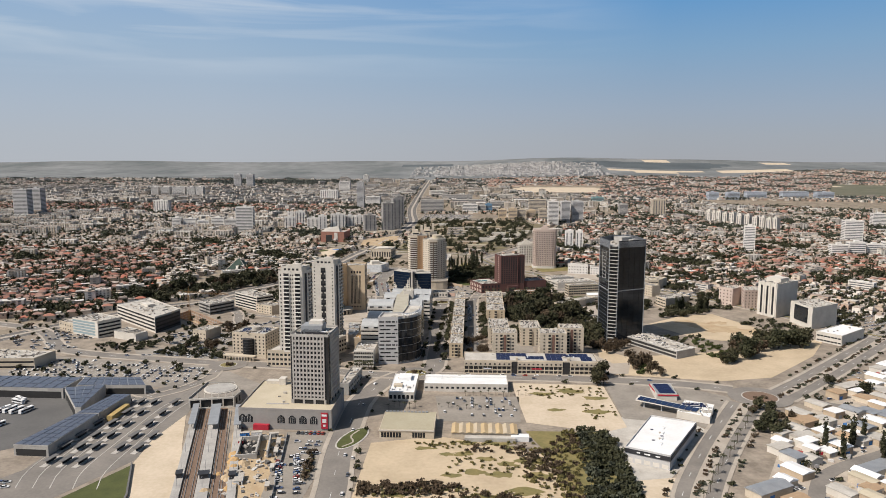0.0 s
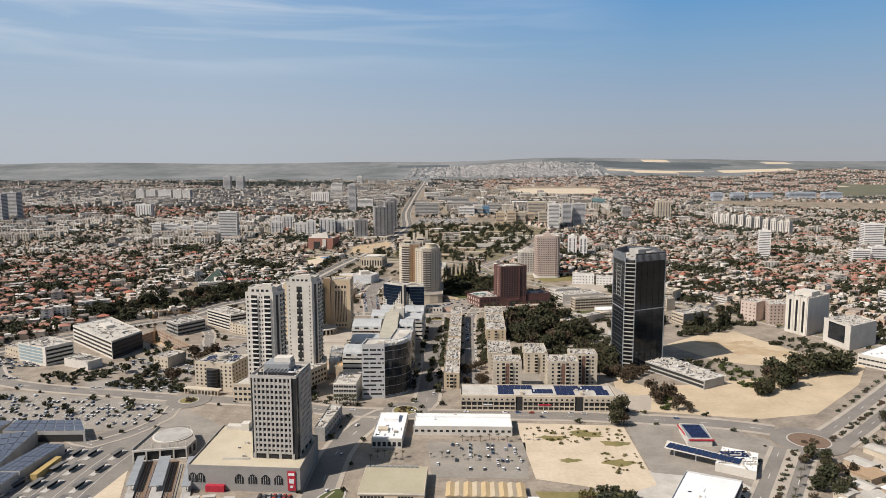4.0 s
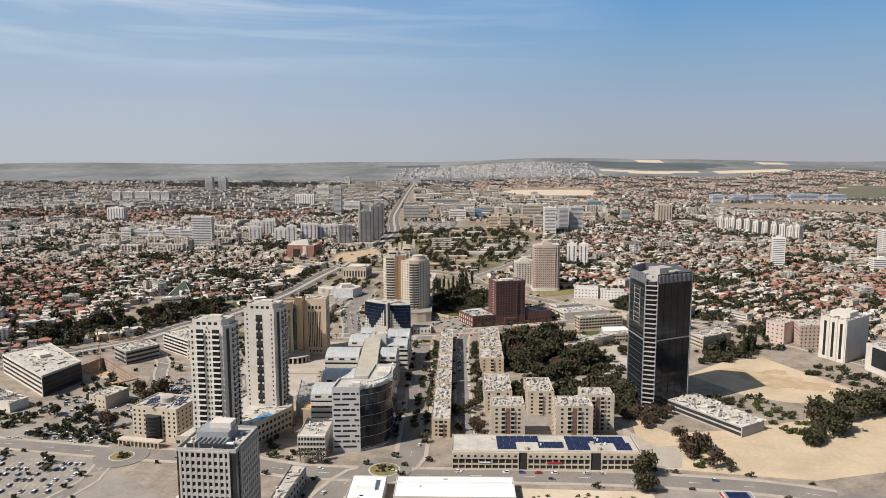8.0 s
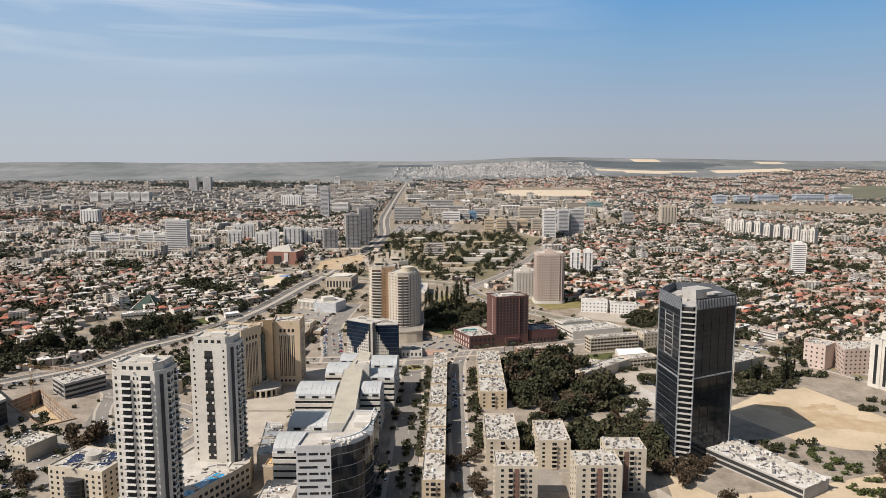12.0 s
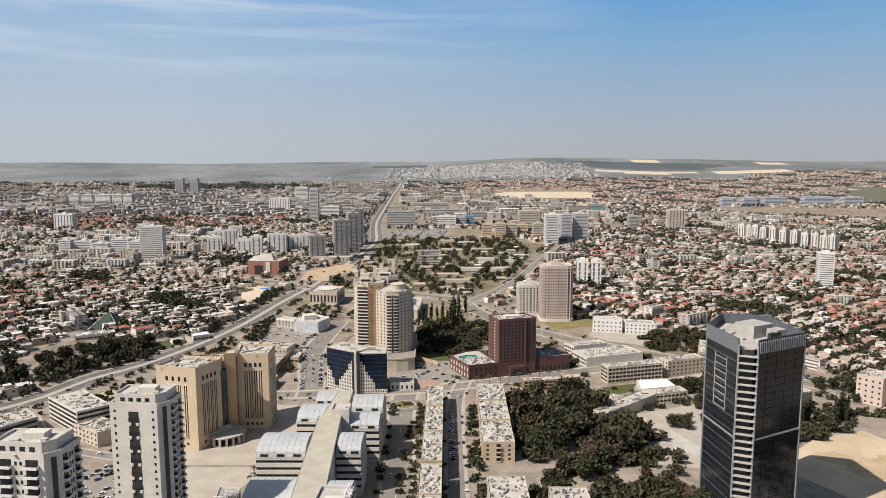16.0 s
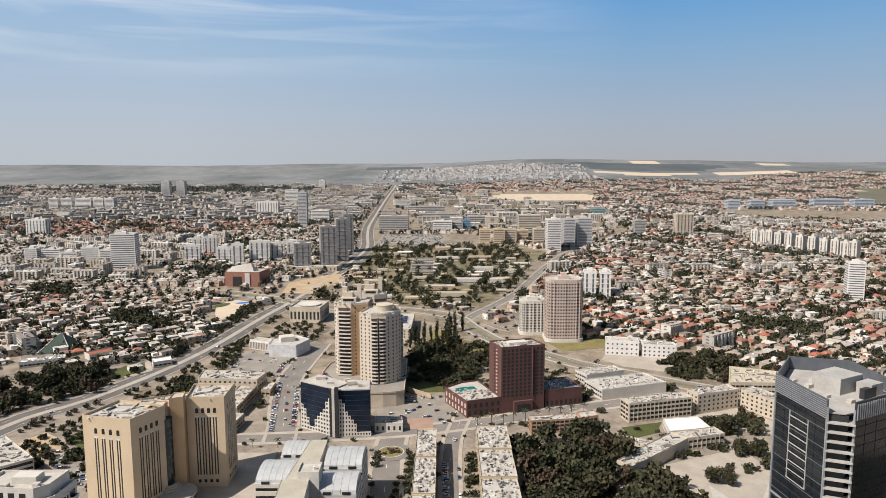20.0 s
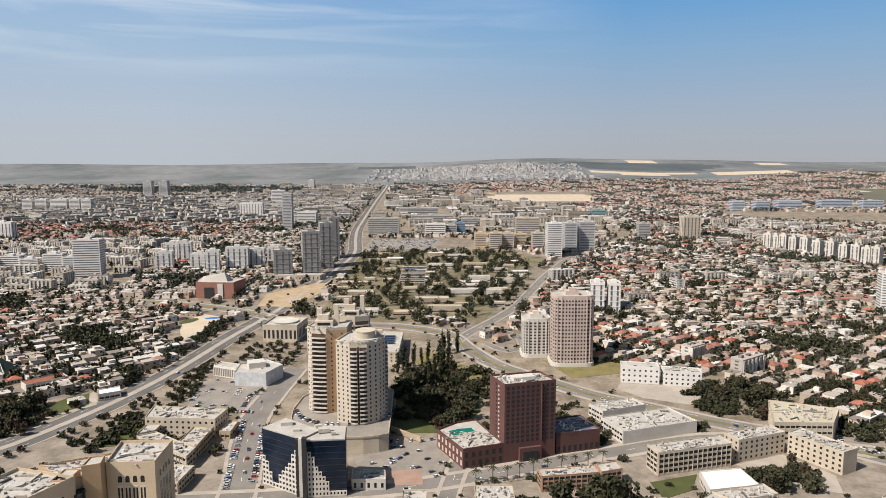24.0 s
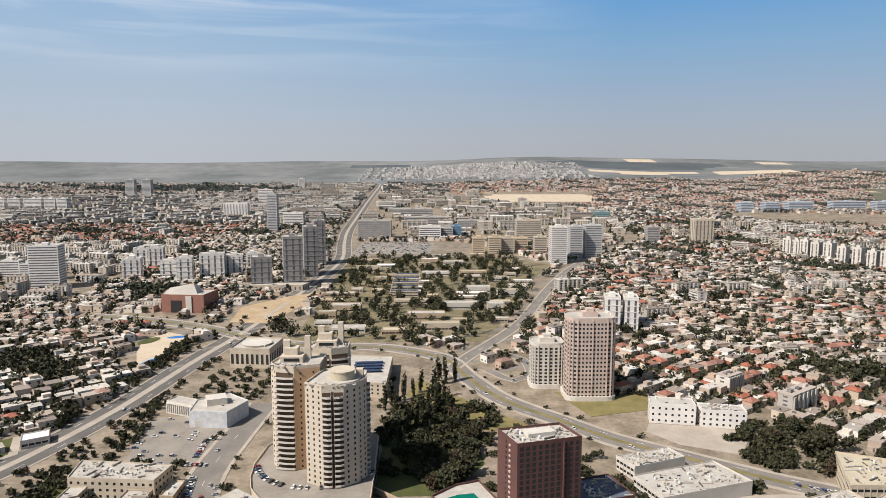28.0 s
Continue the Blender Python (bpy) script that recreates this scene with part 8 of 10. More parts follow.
bushes("town_greenery", "dusty trees and shrubs between the town buildings", spots([([(-330, 640), (-230, 630), (-235, 760), (-330, 790)], 40), ([(-300, 900), (-210, 850), (-200, 900), (-240, 930)], 26), ([(-235, 1000), (-200, 1050), (-196, 1180), (-225, 1180)], 40), ([(-185, 1165), (-130, 1165), (-135, 1240), (-190, 1240)], 46), ([(-130, 1060), (-105, 1010), (-110, 980), (-140, 1010)], 20), ([(110, 1050), (240, 1060), (230, 1000), (190, 1000)], 40), ([(60, 930), (120, 970), (120, 985), (50, 960)], 20), ([(120, 945), (200, 930), (200, 900), (140, 890)], 36), ([(230, 860), (330, 900), (330, 880), (260, 850)], 30), ([(300, 800), (345, 830), (370, 760), (350, 730)], 40), ([(380, 890), (470, 800), (490, 830), (400, 930)], 30), ([(-100, 1060), (-20, 1090), (-30, 1240), (-130, 1240)], 60), ([(30, 1060), (110, 1060), (80, 1120), (40, 1130)], 36), ([(100, 1200), (200, 1150), (250, 1130), (230, 1220), (120, 1240)], 40), ([(205, 690), (250, 720), (240, 735), (200, 740)], 16), ([(195, 520), (215, 510), (200, 470), (180, 470)], 14), ([(215, 520), (300, 520), (380, 480), (380, 380), (200, 380)], 60), ([(-330, 690), (-200, 650), (-190, 790), (-330, 860)], 55), ([(-260, 910), (-205, 800), (-196, 900), (-205, 960)], 50), ([(-300, 905), (-240, 880), (-215, 930), (-240, 975), (-285, 955)], 80), ([(-38, 720), (-22, 720), (-22, 900), (-38, 900)], 30), ([(-24, 640), (-19, 640), (-19, 900), (-25, 900)], 60), ([(12, 720), (19, 720), (19, 900), (12, 900)], 50), ([(170, 870), (215, 858), (330, 905), (300, 935), (230, 930)], 50), ([(-250, 1000), (-208, 1003), (-206, 1060), (-230, 1090)], 50), ([(-200, 962), (-150, 940), (-150, 962), (-200, 996)], 26), ([(-192, 1004), (-170, 992), (-169, 1016), (-190, 1018)], 20), ([(-150, 984), (-141, 982), (-147, 1060), (-150, 1060)], 20), ([(-215, 1040), (-150, 1040), (-150, 1060), (-205, 1066)], 30), ([(-215, 1080), (-196, 1080), (-204, 1150), (-220, 1200)], 40), ([(178, 1042), (200, 1028), (252, 1088), (300, 1080), (296, 1110), (240, 1112)], 90), ([(262, 1010), (320, 1010), (330, 1060), (290, 1070)], 60), ([(150, 990), (186, 1000), (180, 1012), (146, 1000)], 20), ([(112, 1000), (124, 990), (118, 1030), (108, 1040)], 16), ([(-130, 600), (-104, 606), (-100, 616), (-128, 650)], 12), ([(-300, 640), (-228, 628), (-232, 650), (-300, 668)], 40), ([(-420, 650), (-330, 655), (-300, 690), (-340, 690)], 40), ([(-410, 560), (-240, 548), (-240, 610), (-400, 630)], 36), ([(14, 1010), (110, 1010), (105, 1060), (40, 1050)], 50), ([(60, 990), (110, 1020), (90, 1060), (50, 1040)], 30), ([(120, 1180), (180, 1186), (230, 1210), (120, 1230)], 40)], 500, 1.2, 3.4), leaf, 70, 9)
median_spots = []
for line, half in ROADS:
    if half > 15 and line[0, 0] > 100:
        for i in range(len(line) - 1):
            for _ in range(5):
                if TR.random() < 0.8:
                    q = line[i] + (line[i + 1] - line[i]) * TR.random()
                    median_spots.append((q[0] + TR.uniform(-1.6, 1.6), q[1] + TR.uniform(-1.6, 1.6), TR.uniform(0.6, 1.7)))
                q = line[i] + (line[i + 1] - line[i]) * TR.random()
                d = line[i + 1] - line[i]
                d = d / np.hypot(*d)
                if TR.random() < 0.45:
                    k = TR.choice((-1, 1)) * (half + 0.5)
                    median_spots.append((q[0] - d[1] * k, q[1] + d[0] * k, TR.uniform(0.6, 2.0)))
bushes("median_shrubs", "dusty brown shrubs along the wide road", median_spots[::2], leaf_brown, 40, 51)
bushes("median_shrubs", "dusty green shrubs along the wide road", median_spots[1::2], leaf_mid, 40, 52)
for x, y, s in ((-21, 1170, 1.2), (-14, 1178, 1.1), (-8, 1186, 1.3), (7, 1213, 1.4), (12, 1206, 1.3), (20, 1213, 1.3), (-30, 1160, 1.2), (-34, 1150, 1.1), (2, 1170, 1.5), (6, 1160, 1.5), (10, 1150, 1.4), (-2, 1150, 1.3), (4, 1140, 1.5), (14, 1140, 1.3), (-26, 1142, 1.1), (284, 868, 1.1), (288, 872, 1.2), (292, 876, 1.1), (296, 880, 1.2), (300, 884, 1.1), (291, 868, 1.0)):
    tree(x, y, s, 2)
for x, y in ((238, 436), (262, 436), (266, 437), (270, 436), (-20, 1080), (-15, 1096), (-10, 1110), (-6, 1128), (-2, 1142), (255, 862), (259, 866), (263, 869), (266, 873)):
    tree(x, y, TR.uniform(0.9, 1.15), 2)

# palms along the kerbs
pt_mb = MB()
for i in range(6):
    pt_mb.cyl(0, 0, i * 1.2, i * 1.2 + 1.25, 0.24 - 0.012 * i, 0.21 - 0.012 * i, 7)
palm_trunk = pt_mb.mesh("trunk", bark)
fr = MB()
for i in range(16):
    t = i * 2.4
    c, s = math.cos(t), math.sin(t)
    up = 0.5 + 0.5 * math.sin(i * 1.7)
    for j in range(4):
        r0, r1 = 0.7 * j, 0.7 * (j + 1)
        z0, z1 = 7.2 + up * r0 * 0.6 - 0.17 * r0 * r0, 7.2 + up * r1 * 0.6 - 0.17 * r1 * r1
        w0, w1 = 0.38 - 0.06 * j, 0.32 - 0.07 * j
        fr.add([(c * r0 - s * w0, s * r0 + c * w0, z0 - 0.15), (c * r0, s * r0, z0), (c * r1, s * r1, z1), (c * r1 - s * w1, s * r1 + c * w1, z1 - 0.15), (c * r0 + s * w0, s * r0 - c * w0, z0 - 0.15), (c * r1 + s * w1, s * r1 - c * w1, z1 - 0.15)], [(0, 1, 2, 3), (1, 4, 5, 2)])
palm_fronds = fr.mesh("fronds", leaf)


def palm(x, y, s=1.0, z=None):
    p = thing("palm_tree", x, y, lz(x, y) if z is None else z, "tall palm with drooping dusty fronds", "palm tree", "street palms", TR.uniform(0, 6))
    p.scale = (s, s, s)
    part("trunk", palm_trunk, None, p)
    part("fronds", palm_fronds, None, p)


for i in range(12):
    palm(130 + 7.0 * i + TR.uniform(-1, 1), 372 + 12 * i, TR.uniform(0.7, 1.0))
for i in range(12):
    palm(-24 + 0.3 * i + TR.uniform(-1, 1), 640 + 21 * i, TR.uniform(0.7, 1))
for i in range(9):
    palm(-2 + 6 * i, 542 + TR.uniform(-2, 2), TR.uniform(0.4, 0.7))
for i in range(10):
    palm(24 + 9 * i + TR.uniform(-1, 1), 944 + 2.9 * i, TR.uniform(1.1, 1.45))
for i in range(9):
    palm(-22 + 7 * i, 512 + TR.uniform(-3, 3), TR.uniform(0.4, 0.6))
for i in range(6):
    palm(-60 + 4 * i, 512 + TR.uniform(-4, 4), TR.uniform(0.5, 0.75))
for i in range(9):
    palm(-215 + 17 * i, 912, TR.uniform(0.7, 1.0))
for i in range(7):
    palm(-116 + 4 * (i % 2), 655 + 24 * i, TR.uniform(0.7, 1.0))

for i in range(14):
    palm(-100 + 2.6 * (i % 7) + TR.uniform(-1, 1), 606 + 5 * (i // 7) + TR.uniform(-1, 1), TR.uniform(0.7, 1.0))
for i in range(10):
    palm(-120 + 3 * (i % 5), 768 + 9 * (i // 5) + TR.uniform(-2, 2), TR.uniform(0.8, 1.1))

# ---- cars ----
cb = MB()
cb.add([(-2.1, -0.85, 0.3), (2.1, -0.85, 0.3), (2.1, 0.85, 0.3), (-2.1, 0.85, 0.3), (-2.1, -0.87, 0.85), (2.05, -0.85, 0.75), (2.05, 0.85, 0.75), (-2.1, 0.87, 0.85)],
       [(3, 2, 1, 0), (4, 5, 6, 7), (0, 1, 5, 4), (1, 2, 6, 5), (2, 3, 7, 6), (3, 0, 4, 7)])
cb.add([(-1.5, -0.66, 1.4), (0.3, -0.66, 1.4), (0.3, 0.66, 1.4), (-1.5, 0.66, 1.4), (-1.5, -0.66, 1.46), (0.3, -0.66, 1.46), (0.3, 0.66, 1.46), (-1.5, 0.66, 1.46)], [(4, 5, 6, 7), (0, 1, 5, 4), (1, 2, 6, 5), (2, 3, 7, 6), (3, 0, 4, 7)])
for sx in (-1.3, 1.35):
    for sy in (-0.8, 0.62):
        cb.box(sx - 0.3, sy, 0, sx + 0.3, sy + 0.18, 0.6)
car_body = cb.mesh("body", car_paint)
cg_ = MB().add([(-1.95, -0.8, 0.82), (0.95, -0.8, 0.78), (0.95, 0.8, 0.78), (-1.95, 0.8, 0.82), (-1.5, -0.66, 1.4), (0.3, -0.66, 1.4), (0.3, 0.66, 1.4), (-1.5, 0.66, 1.4)], [(0, 1, 5, 4), (1, 2, 6, 5), (2, 3, 7, 6), (3, 0, 4, 7)])
car_glass = cg_.mesh("windows", glass_dark)


def car(x, y, ang, z=None, lift=0.16):
    p = part("car", car_body, None, None)
    tagged(p, "parked passenger car on the asphalt", "car", "parked cars")
    p.location, p.rotation_euler = (x, y, (lz(x, y) if z is None else z) + lift), (0, 0, ang)
    part("windows", car_glass, None, p)


def car_row(x0, y0, x1, y1, n, ang, fill=0.8, z=None):
    for i in range(n):
        if TR.random() < fill:
            t = i / max(1, n - 1)
            car(x0 + (x1 - x0) * t, y0 + (y1 - y0) * t, ang + TR.choice((0, math.pi)) + TR.uniform(-0.04, 0.04), z)


car_row(-116, 458.5, -99, 458.5, 7, 1.57, 1.0)
car_row(-122, 433, -110, 386, 17, 0.2, 0.7)
car_row(-108, 422, -97, 377, 16, 0.2, 0.8)
car_row(-70, 372, -72, 420, 3, 1.6)
car_row(0, 896, 1, 800, 30, 0.0, 0.7)
car_row(8.5, 890, 9, 640, 22, 1.57, 0.5)
car_row(-42, 800, -41, 640, 14, 1.57, 0.4)
car_row(-125, 940, -143, 1050, 34, 0.1, 0.85)
car_row(-110, 948, -124, 1030, 24, 0.1, 0.75)
car_row(-117, 948, -130, 1020, 12, 1.75, 0.3)
car_row(-150, 1072, -151, 1112, 12, 0.1, 0.5)
car_row(-40, 1004, 0, 1008, 10, 1.4, 0.3)
car_row(-155, 1062, -140, 1060, 6, 1.4, 0.9)
car_row(60, 640, 112, 592, 3, 0.5)
car_row(0, 596, 108, 594, 12, 0.0, 0.5)
for i in range(24):
    t = radians(195 + 6 * i)
    if TR.random() < 0.75:
        car(-66 + 37 * math.cos(t), 1046 + 37 * math.sin(t), t, dz + 10.0)
car_row(212, 1030, 250, 1010, 14, 1.9, 0.8)
car_row(-40, 955, -20, 985, 6, 0.7, 0.7)

# ---- buses in the yard ----


def bus(x, y, ang):
    p = thing("bus", x, y, 0.07, "long white bus with dark windows", "bus", "parked buses", ang)
    bod = part("body", MB().box(-6, -1.25, 0.4, 6, 1.25, 3.1), white_paint, p)
    for s in (-1, 1):
        piece("window_band", bod, glass_dark, 11, 0.06, 1.0, 0, 1.27 * s, 1.5)
    piece("windscreen", p, glass_dark, 0.06, 2.2, 1.4, 6.02, 0, 1.3)
    piece("roof_unit", p, grey_metal, 3, 1.6, 0.3, -1, 0, 3.1)
    for sx in (-3.6, 3.6):
        for s in (-1.1, 1.1):
            part("wheel", BOXES.setdefault("buswheel", MB().cyl(0, 0, -0.15, 0.15, 0.48).mesh("wheel", dark_metal)), None, p).matrix_basis = pose(sx, s, 0.48, 90, 0, 0)


for x, y in ((-346, 492), (-341, 492), (-335, 490.5), (-328, 491)):
    bus(x, y, 1.35)
bus(-347, 514, 2.6)
bus(-330, 461, 1.2)
bus(-346, 509, 2.75)
for k, off in ((0.23, -6.5), (0.262, -6.5), (0.215, 6.5)):
    i = int(k * len(ROADS[0][0]))
    a, b = ROADS[0][0][i], ROADS[0][0][i + 1]
    t = math.atan2(b[1] - a[1], b[0] - a[0])
    bus(a[0] + math.sin(t) * -off, a[1] + math.cos(t) * off, t)

# ---- industrial sheds on the east ----
SH = random.Random(5)
sheds = []
YARD = [(150, 345), (166, 385), (186, 420), (203, 452), (224, 484), (262, 530), (300, 560), (400, 660), (450, 600), (450, 340), (170, 330)]
for _ in range(6000):
    x0, y0 = SH.uniform(155, 440), SH.uniform(335, 640)
    if len(sheds) > 108 or x0 > 0.64 * y0 + 26 or not inside(YARD, x0, y0):
        continue
    w, d = SH.choice((SH.uniform(8, 15), SH.uniform(12, 28))), SH.uniform(7, 14)
    if any(abs(x0 - a) < (w + b) * 0.40 and abs(y0 - e) < (d + f) * 0.47 for a, e, b, f in sheds) or not clear_of(np.array([x0]), np.array([y0]), 4.5)[0]:
        continue
    sheds.append((x0, y0, w, d))
rust_roof = mat("rusty_roof_sheet", (0.40, 0.28, 0.17), (0.33, 0.23, 0.15), scale=0.3, fine=1.2)
for x0, y0, w, d in sheds:
    ang, roof = 0.52 + SH.choice((0, 0, 0, 1.57)), SH.choice((white_roof, white_roof, white_roof, pale_roof, pale_roof, beige_roof, grey_metal, white_roof, rust_roof))
    if ang > 1:
        w, d = min(w, 15), min(d, 11)
    c, s = math.cos(ang), math.sin(ang)
    poly = [(x0 + c * a - s * b, y0 + s * a + c * b) for a, b in ((-w / 2, -d / 2), (w / 2, -d / 2), (w / 2, d / 2), (-w / 2, d / 2))]
    h, rise = SH.uniform(3.4, 5.8), SH.choice((0.5, 0.9, 1.5))
    names = {white_roof: "white sheet", pale_roof: "dusty pale", beige_roof: "beige sheet", grey_metal: "grey metal", rust_roof: "rusty brown"}
    p = thing("industrial_shed", x0, y0, 0, "low workshop shed with a " + names[roof] + " roof", "shed", "east workshops", ang)
    BUILT.append((np.array(poly), x0, y0))
    part("wall", MB().box(-w / 2, -d / 2, 0, w / 2, d / 2, h), SH.choice((cream_wall, white_wall, tan_wall)), p)
    X, Y = w / 2 + 0.4, d / 2 + 0.35
    part("roof", MB().add([(-X, -Y, h), (X, -Y, h), (X, 0, h + rise), (-X, 0, h + rise), (X, Y, h), (-X, Y, h), (-X, -Y, h - 0.25), (X, -Y, h - 0.25), (X, Y, h - 0.25), (-X, Y, h - 0.25)],
                          [(0, 1, 2, 3), (3, 2, 4, 5), (6, 7, 1, 0), (8, 9, 5, 4), (7, 8, 4, 2, 1), (9, 6, 0, 3, 5)]), roof, p)
    piece("shutter", p, SH.choice((blue_paint, grey_metal, dark_gap, dark_gap, grey_metal)), 3.6, 0.14, 2.8, SH.uniform(-w / 4, w / 4), -d / 2 - 0.04, 0)
mb = MB()
for _ in range(620):
    x, y = SH.uniform(155, 440), SH.uniform(335, 640)
    if inside(YARD, x, y) and clear_of(np.array([x]), np.array([y]), 0.5)[0]:
        z = SH.uniform(0.6, 2.4)
        mb.obox(x, y, 0, z * SH.uniform(0.6, 2.6), z * SH.uniform(0.6, 1.6), z, SH.uniform(0, 3))
yard_mix = ramp_mat("yard_goods", [(0.45, 0.40, 0.33), (0.60, 0.58, 0.55), (0.20, 0.15, 0.11), (0.06, 0.16, 0.36), (0.10, 0.09, 0.08), (0.35, 0.07, 0.06), (0.5, 0.42, 0.3), (0.3, 0.29, 0.28)])
tagged(new("yard_clutter", mb.mesh("yard_clutter", yard_mix)), "stacked goods, containers and scrap between the workshops", "clutter", kind="stuff")
rwl = thing("red_wall", 235, 441, 0, "long red painted yard wall", "wall")
part("wall", MB().prism([(-12.5, -5.6), (13, 5.4), (12.8, 5.9), (-12.7, -5.1)], 0, 2.6), red_paint, rwl)
part("gate", MB().obox(-6, -2.9, 0, 4, 0.8, 2.2, 0.42), dark_gap, rwl)
for x, y, q in ((211, 484, 1.1), (216, 472, 1.0), (203, 476, 0.9), (302, 584, 0.9), (320, 562, 1.0), (209, 466, 0.8)):
    tree(x, y, q, 0)
for x, y in ((232, 447), (250, 450), (253, 454), (265, 463)):
    tree(x, y, 1.15, 2)

# ---- town districts: houses, slabs and garden trees in great number ----
RNG = np.random.default_rng(3)


def box_arrays(cx, cy, z, lx, ly, h, ang, top=True, taper=None):
    """Vertices and quads of many turned boxes; taper shrinks their tops into hipped roofs."""
    n = len(cx)
    c, s = np.cos(ang), np.sin(ang)
    sx, sy = np.array([-1, 1, 1, -1]) / 2, np.array([-1, -1, 1, 1]) / 2
    vs = np.zeros((n, 8, 3))
    for k in range(2):
        fx, fy = (1.0, 1.0) if k == 0 or taper is None else taper
        a, b = lx[:, None] * sx * fx, ly[:, None] * sy * fy
        if taper is not None and k == 1:
            a = np.sign(sx)[None, :] * np.maximum(0.1, (lx - ly)[:, None] / 2 + 0.1 + 0 * a)
            b = np.sign(sy)[None, :] * 0.12 + 0 * b
        vs[:, 4 * k:4 * k + 4, 0] = cx[:, None] + c[:, None] * a - s[:, None] * b
        vs[:, 4 * k:4 * k + 4, 1] = cy[:, None] + s[:, None] * a + c[:, None] * b
        vs[:, 4 * k:4 * k + 4, 2] = (z + k * h)[:, None]
    f = [(0, 1, 5, 4), (1, 2, 6, 5), (2, 3, 7, 6), (3, 0, 4, 7)] + ([(4, 5, 6, 7)] if top else [])
    fs = (np.arange(n) * 8)[:, None, None] + np.array(f)[None]
    return vs.reshape(-1, 3), fs.reshape(-1, 4)


def stuff(name, arrays, material, label, category):
    if not arrays:
        return
    off, V, F = 0, [], []
    for v, f in arrays:
        V.append(v)
        F.append(f + off)
        off += len(v)
    tagged(new(name, grid_mesh(name, np.concatenate(V), np.concatenate(F), material)), label, category, kind="stuff")


CORE = [(-900, 200), (-900, 600), (-560, 690), (-478, 775), (-420, 860), (-350, 935), (-300, 1010), (-262, 1090), (-240, 1165), (-220, 1270), (-205, 1340), (-150, 1330), (-60, 1316), (15, 1280), (40, 1235), (100, 1235), (190, 1150), (245, 1128), (300, 1060), (290, 1000), (410, 960), (470, 900), (480, 780), (900, 900), (1200, 200)]
KEEP = [[(-480, 890), (-415, 885), (-330, 985), (-290, 1040), (-285, 1110), (-350, 1075), (-410, 1160), (-420, 1000)], [(-300, 1335), (-290, 1292), (-268, 1236), (-238, 1236), (-236, 1350), (-270, 1380)], [(-170, 1385), (-130, 1560), (-182, 1540), (-236, 1475), (-232, 1392)],
        [(1330, 2700), (1900, 2500), (3200, 2400), (3200, 3400), (1700, 3400)], [(190, 2830), (500, 2790), (620, 3330), (240, 3340)], [(-140, 1330), (60, 1330), (110, 1460), (150, 1600), (200, 1740), (60, 2000), (-140, 2000)], [(760, 2330), (1400, 2050), (2400, 1700), (2400, 2100), (1300, 2480), (780, 2560)]]
seeds = np.stack([RNG.uniform(-2600, 2600, 110), RNG.uniform(700, 3900, 110)], 1)
walls, flat, red, bands_, wins, boxes_, slabs, leafs, leafs_mid, leafs_far, streets = [], [], [], [], [], [], [], [], [], [], []
near_houses = []


def wave(x, y, a, b):
    """A slow wavy field between about -1.6 and 1.6, for patches of one kind."""
    return np.sin(x / a + 1.3) * np.sin(y / b + 0.4) + 0.6 * np.sin(x / (a * 0.43) + y / (b * 0.47) + 2.0)


def box_of(x, y, x0, x1, y0, y1):
    return (x > x0) & (x < x1) & (y > y0) & (y < y1)


def row_flats(x, y):
    """Where long parallel apartment rows stand."""
    return box_of(x, y, -2600, -235, 2270, 3080) | box_of(x, y, -760, -440, 1480, 1930) | box_of(x, y, -2600, -900, 1500, 1980) | (box_of(x, y, 620, 2300, 1850, 2250) & (wave(x, y, 160, 120) > 0.1))


def institutes(x, y):
    """Where large flat-roofed institutes stand."""
    return box_of(x, y, -185, 430, 2020, 3230) | box_of(x, y, -700, -250, 3080, 3700)


def woods_at(x, y):
    return ((x + 950) / 430) ** 2 + ((y - 3480) / 150) ** 2 < 1


def red_share(x, y):
    """How many roofs are tiled."""
    r = np.full(x.shape, 0.05)
    r = np.where((x < -0.28 * y - 175) & (y < 1330), 0.62, r)
    r = np.where(box_of(x, y, -2600, -430, 1960, 2270), 0.62, r)
    r = np.where((x > 60) & (y > 2620), 0.3, r)
    east = (x > 60) & (y > 1040) & (y < 2400)
    r = np.where(east, np.where(wave(x, y, 83, 71) > 0.45, 0.6, 0.10), r)
    return np.where(east & (x > 440) & (y < 1300), 0.6, r)


